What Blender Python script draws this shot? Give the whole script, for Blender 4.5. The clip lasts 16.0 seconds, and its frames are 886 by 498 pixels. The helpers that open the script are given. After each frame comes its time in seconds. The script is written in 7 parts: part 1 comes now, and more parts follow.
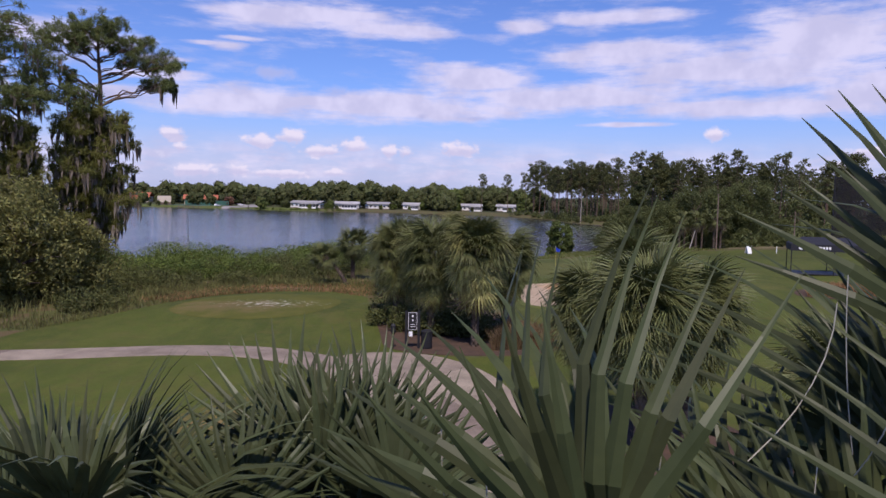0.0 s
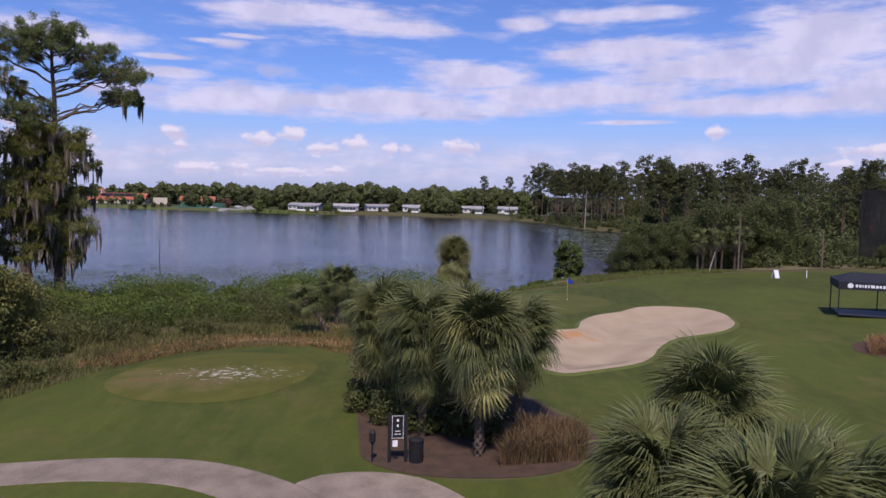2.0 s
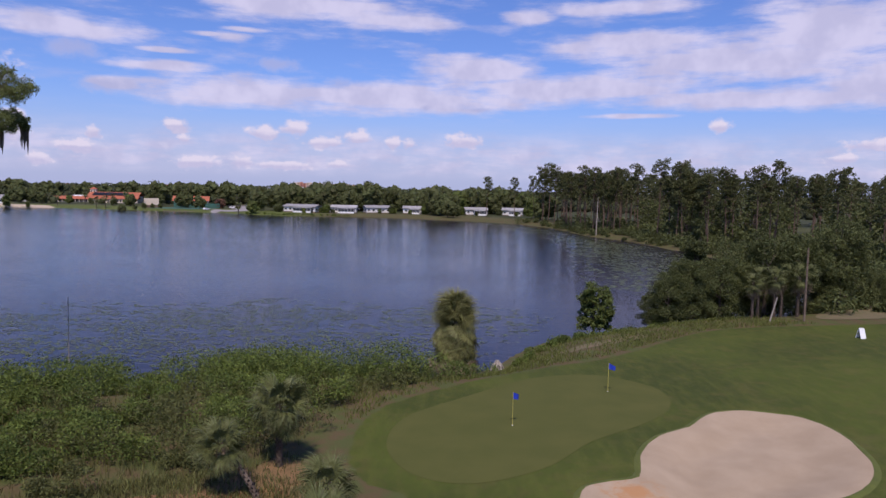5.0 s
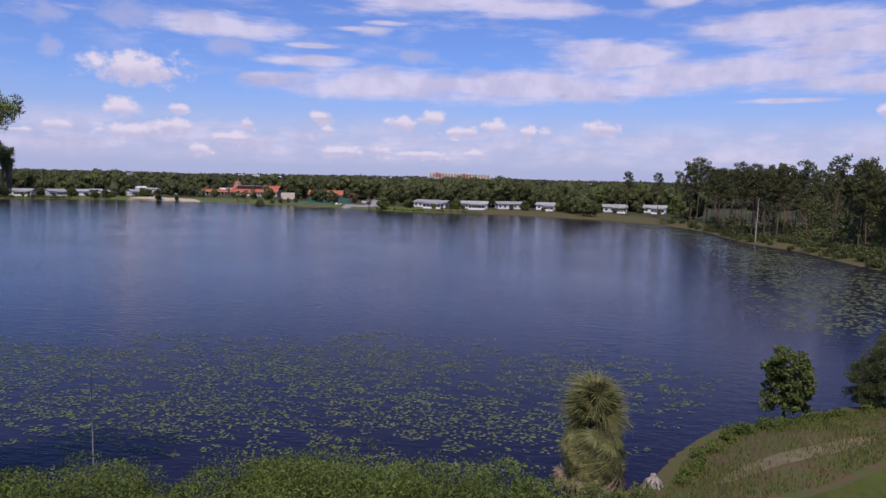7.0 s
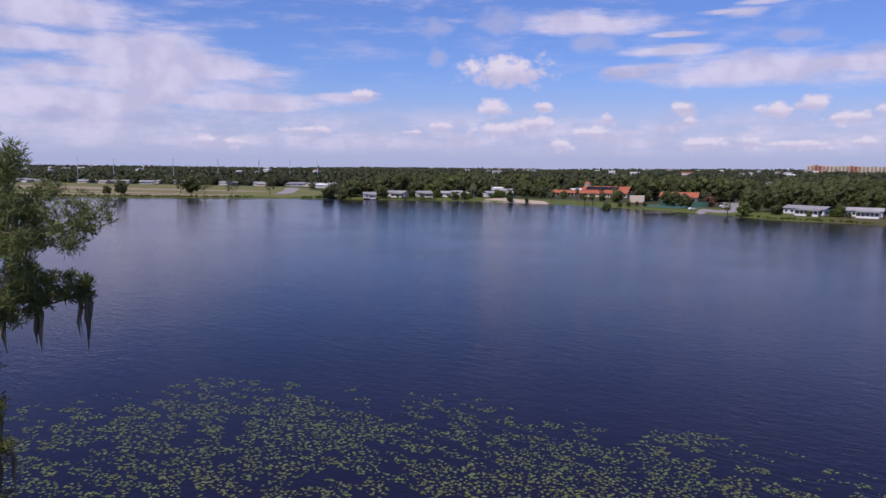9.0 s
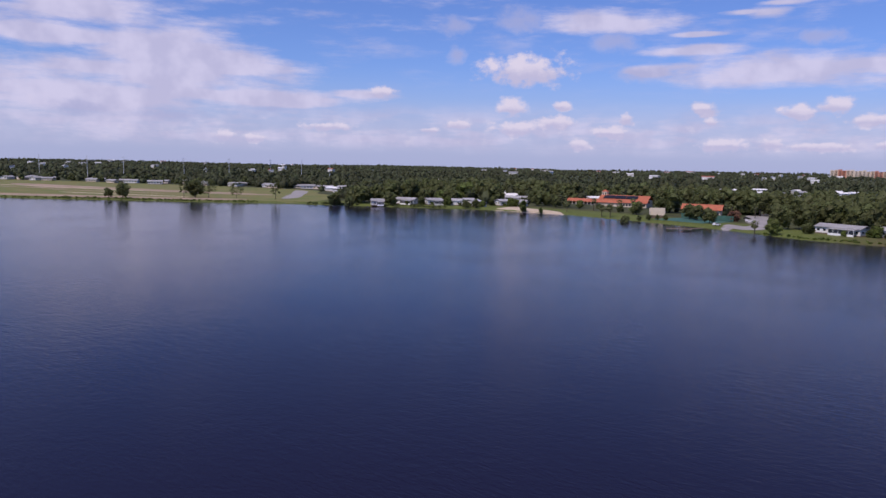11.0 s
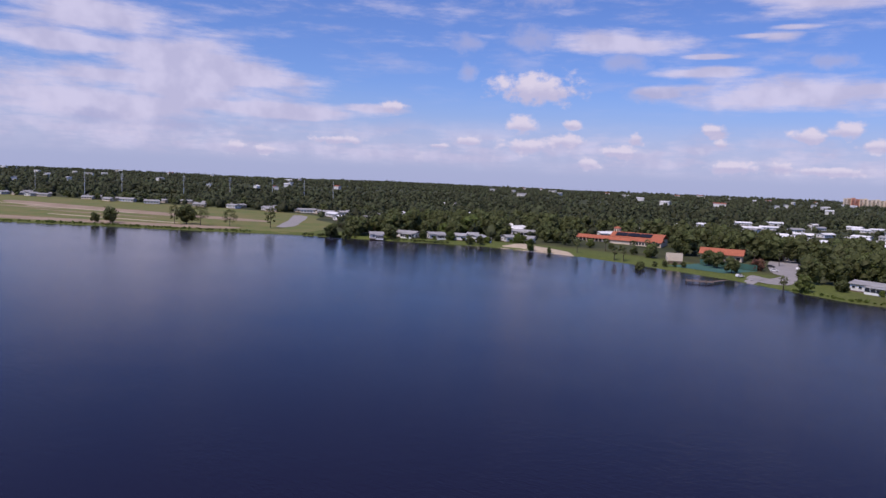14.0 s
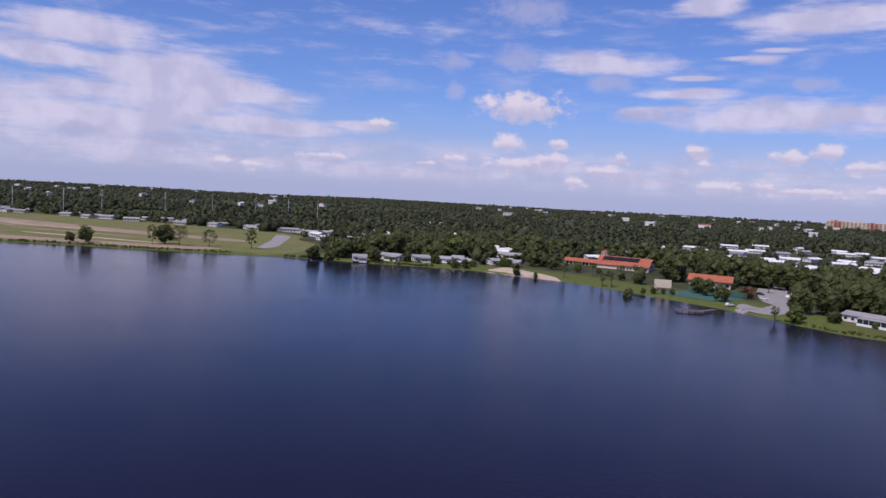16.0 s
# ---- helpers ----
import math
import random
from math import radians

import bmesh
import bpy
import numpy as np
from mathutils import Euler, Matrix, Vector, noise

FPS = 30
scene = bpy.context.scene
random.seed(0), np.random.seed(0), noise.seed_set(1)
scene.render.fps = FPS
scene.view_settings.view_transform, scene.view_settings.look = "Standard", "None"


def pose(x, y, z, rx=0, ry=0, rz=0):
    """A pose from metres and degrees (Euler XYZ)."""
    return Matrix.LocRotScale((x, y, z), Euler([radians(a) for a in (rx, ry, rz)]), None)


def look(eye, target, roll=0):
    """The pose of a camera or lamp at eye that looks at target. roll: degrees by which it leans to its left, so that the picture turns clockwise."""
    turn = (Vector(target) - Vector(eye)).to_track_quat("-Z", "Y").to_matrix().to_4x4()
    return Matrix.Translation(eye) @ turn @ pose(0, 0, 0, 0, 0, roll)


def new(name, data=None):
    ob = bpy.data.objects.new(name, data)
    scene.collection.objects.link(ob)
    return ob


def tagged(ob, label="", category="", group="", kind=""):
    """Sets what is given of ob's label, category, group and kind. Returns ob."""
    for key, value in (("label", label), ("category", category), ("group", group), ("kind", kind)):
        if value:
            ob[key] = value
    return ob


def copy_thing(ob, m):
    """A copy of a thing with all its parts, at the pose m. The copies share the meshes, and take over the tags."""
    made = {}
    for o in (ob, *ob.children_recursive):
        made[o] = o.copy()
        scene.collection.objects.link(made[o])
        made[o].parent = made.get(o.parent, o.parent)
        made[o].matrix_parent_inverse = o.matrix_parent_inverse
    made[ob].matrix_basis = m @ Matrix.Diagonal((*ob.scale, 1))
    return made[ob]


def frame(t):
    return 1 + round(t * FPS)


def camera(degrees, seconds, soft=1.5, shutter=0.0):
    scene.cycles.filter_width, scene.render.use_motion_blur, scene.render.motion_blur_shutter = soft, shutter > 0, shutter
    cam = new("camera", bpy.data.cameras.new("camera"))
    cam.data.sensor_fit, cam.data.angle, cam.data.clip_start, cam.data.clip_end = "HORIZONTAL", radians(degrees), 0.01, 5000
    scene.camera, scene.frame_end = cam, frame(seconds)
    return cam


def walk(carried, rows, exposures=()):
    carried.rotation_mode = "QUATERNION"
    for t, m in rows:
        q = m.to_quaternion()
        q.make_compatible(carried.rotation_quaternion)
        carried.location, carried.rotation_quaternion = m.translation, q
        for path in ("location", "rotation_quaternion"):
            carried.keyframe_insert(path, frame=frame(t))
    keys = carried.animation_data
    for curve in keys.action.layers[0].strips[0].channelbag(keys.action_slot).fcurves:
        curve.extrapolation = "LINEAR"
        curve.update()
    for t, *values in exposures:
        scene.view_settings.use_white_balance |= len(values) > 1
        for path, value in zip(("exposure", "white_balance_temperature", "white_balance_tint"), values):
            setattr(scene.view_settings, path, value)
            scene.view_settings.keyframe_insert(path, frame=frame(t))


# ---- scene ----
PATH = [
    (0, 0.01, 0.00, 9.77, 0.01, -4.04, 1.15),
    (0.5, -0.02, 1.82, 10.28, 0.26, -4.09, 1.26),
    (1, 0.01, 3.96, 10.99, 0.22, -4.13, 1.18),
    (1.5, 0.11, 6.25, 11.82, 0.14, -4.14, 1.15),
    (2, 0.20, 8.92, 12.57, 0.08, -4.20, 1.16),
    (2.5, 0.24, 11.75, 13.30, 0.08, -4.27, 1.13),
    (3, 0.31, 14.66, 14.20, 0.12, -4.38, 1.08),
    (3.5, 0.19, 17.38, 15.08, 0.14, -4.45, 1.10),
    (6, 0.67, 38.11, 18.91, 0.77, -5.14, 1.40),
    (6.5, 0.43, 42.87, 19.95, 4.79, -5.44, 1.36),
    (7, 0.16, 47.65, 20.85, 10.95, -5.74, 1.23),
    (7.5, -0.38, 53.01, 21.78, 28.85, -6.20, 0.60),
    (8, -0.52, 58.85, 23.03, 37.65, -6.43, 0.42),
    (8.5, -1.76, 64.15, 24.54, 38.73, -6.56, 0.34),
    (11, -14.47, 89.93, 32.41, 40.18, -6.78, 1.14),
    (11.5, -17.55, 94.92, 34.41, 40.38, -6.67, 1.39),
    (12, -20.77, 99.70, 36.45, 40.55, -6.60, 1.68),
    (12.5, -24.01, 103.87, 38.46, 40.64, -6.44, 1.99),
    (13, -27.03, 107.89, 40.53, 40.75, -6.21, 2.21),
    (13.5, -29.82, 111.88, 42.59, 40.78, -5.94, 2.36),
    (14, -32.35, 115.68, 44.55, 40.77, -5.57, 2.52),
    (14.5, -34.66, 119.01, 46.20, 40.64, -5.17, 2.65),
    (15, -36.66, 121.57, 47.28, 40.47, -4.92, 2.82),
    (15.5, -37.93, 123.03, 47.76, 40.12, -4.57, 2.97),
    (16, -38.54, 123.79, 47.87, 39.70, -4.14, 3.10),
]

cam = camera(63.4, 16.0)


def sight(x, y, z, yaw, pitch, roll):
    """Place, turn to the left, tilt up and lean of the flying camera."""
    return Matrix.Translation((x, y, z)) @ pose(0, 0, 0, 0, 0, yaw) @ pose(0, 0, 0, 90 + pitch) @ pose(0, 0, 0, 0, 0, roll)


walk(cam, [(row[0], sight(*row[1:])) for row in PATH], [(0, 0.06, 6300, 24), (2, 0.0, 6300, 24), (6, -0.1, 6300, 24), (11, -0.16, 6300, 24), (16, -0.18, 6300, 24)])

# ---- sky and sun ----
SUN_HEIGHT, SUN_TURN = 57.0, 180.0    # degrees above the ground; clockwise from +y
SKY_STRENGTH, SUN_STRENGTH = 0.09, 4.2

# direction to the left of +y, height, half width and half height of each cloud, in degrees
CLOUD_BANDS = [
    (16.2, 7.1, 8.2, 1.1), (4.1, 7.1, 13.9, 1.3), (-9.2, 7.9, 10.6, 1.2), (-23.4, 7.1, 11.5, 0.9), (-22.5, 9.8, 12.3, 1.5), (-14.5, 11.1, 7.0, 1.1),
    (-27.5, 11.7, 6.6, 2.5), (10.3, 13.6, 7.8, 1.1), (4.6, 12.8, 4.9, 0.7), (-13.2, 13.8, 5.3, 0.6), (-2.5, 9.4, 4.9, 1.2), (21.3, 9.7, 1.8, 0.2),
    (22.1, 8.6, 4.1, 0.4), (16.8, 11.0, 1.5, 0.4), (-5.9, 13.3, 2.0, 0.6), (-14.3, 5.9, 3.7, 0.2), (24.7, 7.1, 2.0, 0.5), (-30.7, 7.8, 4.9, 1.6),
    (27.9, 10.8, 5.3, 0.9), (66.8, 10.2, 6.1, 1.2), (68.5, 8.3, 4.5, 1.1), (60.8, 7.9, 6.6, 1.6), (62.0, 6.1, 9.8, 1.5), (56.9, 6.8, 6.1, 1.1),
    (66.0, 4.0, 10.6, 2.0), (55.4, 4.7, 9.8, 0.7), (46.9, 5.2, 2.9, 0.4), (13.7, 13.4, 5.1, 1.1), (20.5, 14.8, 2.5, 0.8), (15.9, 11.6, 1.8, 0.2),
    (21.3, 9.7, 1.4, 0.2), (20.8, 8.8, 2.5, 0.3), (18.3, 11.1, 1.6, 0.2),
]
CLOUD_PUFFS = [
    (14.5, 4.1, 1.1, 0.5), (12.1, 4.5, 0.9, 0.5), (9.6, 3.5, 1.2, 0.4), (7.1, 3.9, 1.0, 0.5), (4.5, 3.6, 0.6, 0.4), (3.1, 3.5, 0.5, 0.4),
    (-1.1, 3.9, 1.4, 0.5), (19.2, 1.8, 1.3, 0.5), (16.0, 1.9, 0.8, 0.4), (12.8, 1.7, 2.0, 0.3), (8.7, 1.8, 0.8, 0.3), (20.6, 4.3, 0.7, 0.5),
    (26.2, 3.7, 0.5, 0.5), (27.2, 2.7, 1.3, 0.4), (20.2, 3.4, 0.6, 0.3), (-28.7, 2.7, 0.9, 0.3), (-30.3, 3.7, 1.4, 0.4), (-20.5, 5.1, 0.6, 0.4),
    (34.1, 7.3, 2.6, 1.0), (35.0, 4.4, 1.0, 0.6), (31.6, 3.3, 1.4, 0.5), (34.5, 2.8, 1.7, 0.5), (27.1, 2.5, 1.4, 0.4), (29.7, 1.7, 0.8, 0.4),
    (39.2, 3.1, 0.9, 0.4), (41.5, 2.6, 0.7, 0.2), (49.3, 2.7, 1.7, 0.3), (57.1, 1.8, 0.9, 0.4), (55.0, 1.7, 0.8, 0.3), (31.2, 4.6, 0.7, 0.3),
    (20.7, 4.5, 0.7, 0.4), (45.2, 5.4, 1.0, 0.4), (19.2, 1.7, 1.3, 0.5),
]
CLOUD_GREYS = [
    (39.7, 10.5, 1.3, 0.6), (34.6, 11.0, 1.9, 0.9), (27.4, 9.4, 1.8, 0.7), (39.4, 8.4, 0.7, 0.6), (25.1, 7.0, 2.0, 0.5), (60.9, 3.2, 2.7, 0.5),
    (53.7, 3.9, 0.9, 0.2), (66.8, 3.4, 1.8, 0.6), (27.5, 9.3, 1.7, 0.7), (33.8, 14.5, 2.9, 1.1), (13.3, 9.2, 1.6, 0.5), (25.1, 6.9, 2.0, 0.5),
    (8.7, 8.0, 1.2, 0.4), (1.9, 6.4, 0.4, 0.3), (-2.2, 6.3, 1.1, 0.2),
]


def node(tree, kind, **inputs):
    """A node with its numbered inputs (i0, i1 ..) set or linked, and its other attributes given by at_name."""
    n = tree.nodes.new(kind)
    for key, value in inputs.items():
        socket = n.inputs[int(key[1:])]
        if isinstance(value, bpy.types.NodeSocket):
            tree.links.new(value, socket)
        else:
            socket.default_value = value
    return n


def math_node(tree, op, a, b=0.0, c=0.0):
    n = node(tree, "ShaderNodeMath", i0=a, i1=b, i2=c)
    n.operation = op
    return n.outputs[0]


def map_range(tree, value, a, b, c, d, smooth=True):
    n = node(tree, "ShaderNodeMapRange", i0=value, i1=a, i2=b, i3=c, i4=d)
    if smooth:
        n.interpolation_type = "SMOOTHSTEP"
    return n.outputs[0]


def mix_rgb(tree, fac, a, b, blend="MIX"):
    n = tree.nodes.new("ShaderNodeMix")
    n.data_type, n.blend_type = "RGBA", blend
    for socket, value in ((n.inputs[0], fac), (n.inputs[6], a), (n.inputs[7], b)):
        if isinstance(value, bpy.types.NodeSocket):
            tree.links.new(value, socket)
        else:
            socket.default_value = value if socket is n.inputs[0] else (*value, 1)
    return n.outputs[2]


def noise_node(tree, vector, scale, detail=4.0, rough=0.55):
    n = tree.nodes.new("ShaderNodeTexNoise")
    if vector is not None:
        tree.links.new(vector, n.inputs["Vector"])
    n.inputs["Scale"].default_value, n.inputs["Detail"].default_value, n.inputs["Roughness"].default_value = scale, detail, rough
    return n


def build_sky():
    world = bpy.data.worlds.new("sky")
    scene.world = world
    world.use_nodes = True
    t = world.node_tree
    t.nodes.clear()
    sky = t.nodes.new("ShaderNodeTexSky")
    sky.sky_type, sky.sun_disc = "NISHITA", False
    sky.sun_elevation, sky.sun_rotation = radians(SUN_HEIGHT), radians(SUN_TURN)
    sky.air_density, sky.dust_density, sky.ozone_density = 1.0, 0.6, 3.0
    coord = t.nodes.new("ShaderNodeTexCoord")
    sep = node(t, "ShaderNodeSeparateXYZ", i0=coord.outputs["Generated"])
    left = math_node(t, "MULTIPLY", sep.outputs[0], -1.0)
    az = math_node(t, "MULTIPLY", math_node(t, "ARCTAN2", left, sep.outputs[1]), 57.2958)
    el = math_node(t, "MULTIPLY", math_node(t, "ARCSINE", sep.outputs[2]), 57.2958)
    flat = node(t, "ShaderNodeCombineXYZ", i0=az, i1=el).outputs[0]
    # the clouds' ragged edges: coarse drawn-out wisps and fine billows
    drawn = node(t, "ShaderNodeVectorMath", i0=flat, i1=(0.16, 0.75, 1.0))
    drawn.operation = "MULTIPLY"
    wisp = noise_node(t, drawn.outputs[0], 1.0, 9.0, 0.62)
    puffed = node(t, "ShaderNodeVectorMath", i0=flat, i1=(0.75, 1.0, 1.0))
    puffed.operation = "MULTIPLY"
    billow = noise_node(t, puffed.outputs[0], 1.1, 8.0, 0.58)
    wisp_off = math_node(t, "SUBTRACT", wisp.outputs["Fac"], 0.5)
    billow_off = math_node(t, "SUBTRACT", billow.outputs["Fac"], 0.5)

    def gather(shapes, off, strength, outer, inner, blend):
        """How deep inside the nearest cloud, and how high in it."""
        total, lift = None, None
        for a, e, w, h in shapes:
            sub = node(t, "ShaderNodeVectorMath", i0=flat, i1=(a, e, 0.0))
            sub.operation = "SUBTRACT"
            mul = node(t, "ShaderNodeVectorMath", i0=sub.outputs[0], i1=(1 / w, 1 / h, 1.0))
            mul.operation = "MULTIPLY"
            length = node(t, "ShaderNodeVectorMath", i0=mul.outputs[0])
            length.operation = "LENGTH"
            d = length.outputs["Value"]
            total = d if total is None else math_node(t, "SMOOTH_MIN", total, d, blend)
            up = node(t, "ShaderNodeSeparateXYZ", i0=mul.outputs[0]).outputs[1]
            near = math_node(t, "MULTIPLY", up, map_range(t, d, 1.6, 0.9, 0.0, 1.0))
            lift = near if lift is None else math_node(t, "ADD", lift, near)
        edge = math_node(t, "MULTIPLY_ADD", off, -strength, total)
        return map_range(t, edge, outer, inner, 0.0, 1.0), lift

    bands, _ = gather(CLOUD_BANDS, wisp_off, 2.3, 1.35, 0.45, 0.25)
    bands = math_node(t, "MULTIPLY", bands, 0.92)
    puffs, puff_lift = gather(CLOUD_PUFFS, billow_off, 3.2, 1.65, 0.6, 0.3)
    greys, _ = gather(CLOUD_GREYS, billow_off, 2.2, 1.5, 0.1, 0.1)
    # thin broken cloud over the whole sky, and a bank of small heaps low down
    veil = map_range(t, wisp.outputs["Fac"], 0.46, 0.75, 0.0, 0.5)
    high = math_node(t, "MULTIPLY", map_range(t, el, 3.0, 12.0, 0.0, 1.0), map_range(t, el, 15.0, 24.0, 1.0, 0.12))
    veil = math_node(t, "MULTIPLY", veil, high)
    spread = node(t, "ShaderNodeVectorMath", i0=flat, i1=(0.22, 0.9, 1.0))
    spread.operation = "MULTIPLY"
    bank = noise_node(t, spread.outputs[0], 1.0, 7.0, 0.6)
    heaps = map_range(t, bank.outputs["Fac"], 0.38, 0.62, 0.25, 0.8)
    low = math_node(t, "MULTIPLY", map_range(t, el, 5.2, 2.6, 0.0, 1.0), map_range(t, el, 0.5, 1.8, 0.0, 1.0))
    heaps = math_node(t, "MULTIPLY", heaps, low)
    cover = math_node(t, "MAXIMUM", math_node(t, "MAXIMUM", bands, puffs), math_node(t, "MAXIMUM", veil, heaps))
    cover = math_node(t, "MAXIMUM", cover, math_node(t, "MULTIPLY", greys, 0.6))
    haze = map_range(t, el, 8.0, -0.5, 0.0, 0.85)
    blue = node(t, "ShaderNodeVectorMath", i0=sky.outputs[0], i1=SKY_TINT)
    blue.operation = "MULTIPLY"
    hazed = mix_rgb(t, haze, blue.outputs[0], HAZE)
    under = map_range(t, noise_node(t, flat, 0.35, 3.0).outputs["Fac"], 0.35, 0.65, 0.0, 1.0)
    cloud = mix_rgb(t, under, CLOUD_GREY, CLOUD_WHITE)
    lit = map_range(t, math_node(t, "MULTIPLY_ADD", billow_off, 1.5, puff_lift), -0.5, 0.45, 0.0, 1.0)
    heap = mix_rgb(t, lit, CLOUD_GREY, CLOUD_BRIGHT)
    cloud = mix_rgb(t, puffs, cloud, heap)
    cloud = mix_rgb(t, math_node(t, "MULTIPLY", heaps, map_range(t, billow.outputs["Fac"], 0.52, 0.7, 0.0, 0.7)), cloud, CLOUD_BRIGHT)
    cloud = mix_rgb(t, math_node(t, "MULTIPLY", greys, math_node(t, "SUBTRACT", 1.0, puffs)), cloud, CLOUD_SHADE)
    colour = mix_rgb(t, cover, hazed, cloud)
    back = node(t, "ShaderNodeBackground", i0=colour, i1=SKY_STRENGTH)
    out = t.nodes.new("ShaderNodeOutputWorld")
    t.links.new(back.outputs[0], out.inputs[0])


SKY_TINT = (0.78, 1.0, 1.5)
HAZE = (5.0, 5.7, 8.0)
CLOUD_GREY, CLOUD_WHITE, CLOUD_BRIGHT, CLOUD_SHADE = (6.2, 6.3, 8.1), (7.7, 7.7, 9.3), (8.4, 8.2, 9.2), (5.3, 5.6, 7.7)
build_sky()

sun = new("sun", bpy.data.lights.new("sun", "SUN"))
sun.data.energy, sun.data.angle, sun.data.color = SUN_STRENGTH, radians(2.5), (1.0, 0.92, 0.79)
a, e = radians(SUN_TURN), radians(SUN_HEIGHT)
sun.matrix_world = look((math.sin(a) * math.cos(e) * 100, math.cos(a) * math.cos(e) * 100, math.sin(e) * 100), (0, 0, 0))

# ---- mesh helpers ----
def value_noise(x, y, scale, seed=0):
    """Smooth random heights between 0 and 1 over the plane."""
    table = np.random.RandomState(seed).rand(256, 256)
    u, v = np.asarray(x, float) / scale, np.asarray(y, float) / scale
    i, j = np.floor(u).astype(int), np.floor(v).astype(int)
    fu, fv = u - i, v - j
    fu, fv = fu * fu * (3 - 2 * fu), fv * fv * (3 - 2 * fv)
    g = lambda a, b: table[a % 256, b % 256]
    return (g(i, j) * (1 - fu) + g(i + 1, j) * fu) * (1 - fv) + (g(i, j + 1) * (1 - fu) + g(i + 1, j + 1) * fu) * fv


def smooth(a, b, v):
    s = np.clip((np.asarray(v, float) - a) / (b - a), 0, 1)
    return s * s * (3 - 2 * s)


def inside_distance(outline, x, y):
    """Distance to a closed outline, positive inside."""
    x, y = np.asarray(x, float), np.asarray(y, float)
    best, odd = np.full(x.shape, 1e9), np.zeros(x.shape, bool)
    pts = np.array(outline, float)
    for (ax, ay), (bx, by) in zip(pts, np.roll(pts, -1, 0)):
        dx, dy = bx - ax, by - ay
        s = np.clip(((x - ax) * dx + (y - ay) * dy) / (dx * dx + dy * dy), 0, 1)
        best = np.minimum(best, np.hypot(x - ax - s * dx, y - ay - s * dy))
        if ay != by:
            odd ^= ((ay > y) != (by > y)) & (x < dx * (y - ay) / dy + ax)
    return np.where(odd, best, -best)


def rounded(outline, steps=6):
    """A smooth closed curve through the corners."""
    pts, out = np.array(outline, float), []
    n = len(pts)
    for k in range(n):
        a, b, c, d = pts[k - 1], pts[k], pts[(k + 1) % n], pts[(k + 2) % n]
        for s in np.arange(steps) / steps:
            out.append(0.5 * (2 * b + (c - a) * s + (2 * a - 5 * b + 4 * c - d) * s * s + (3 * b - a - 3 * c + d) * s ** 3))
    return np.array(out)


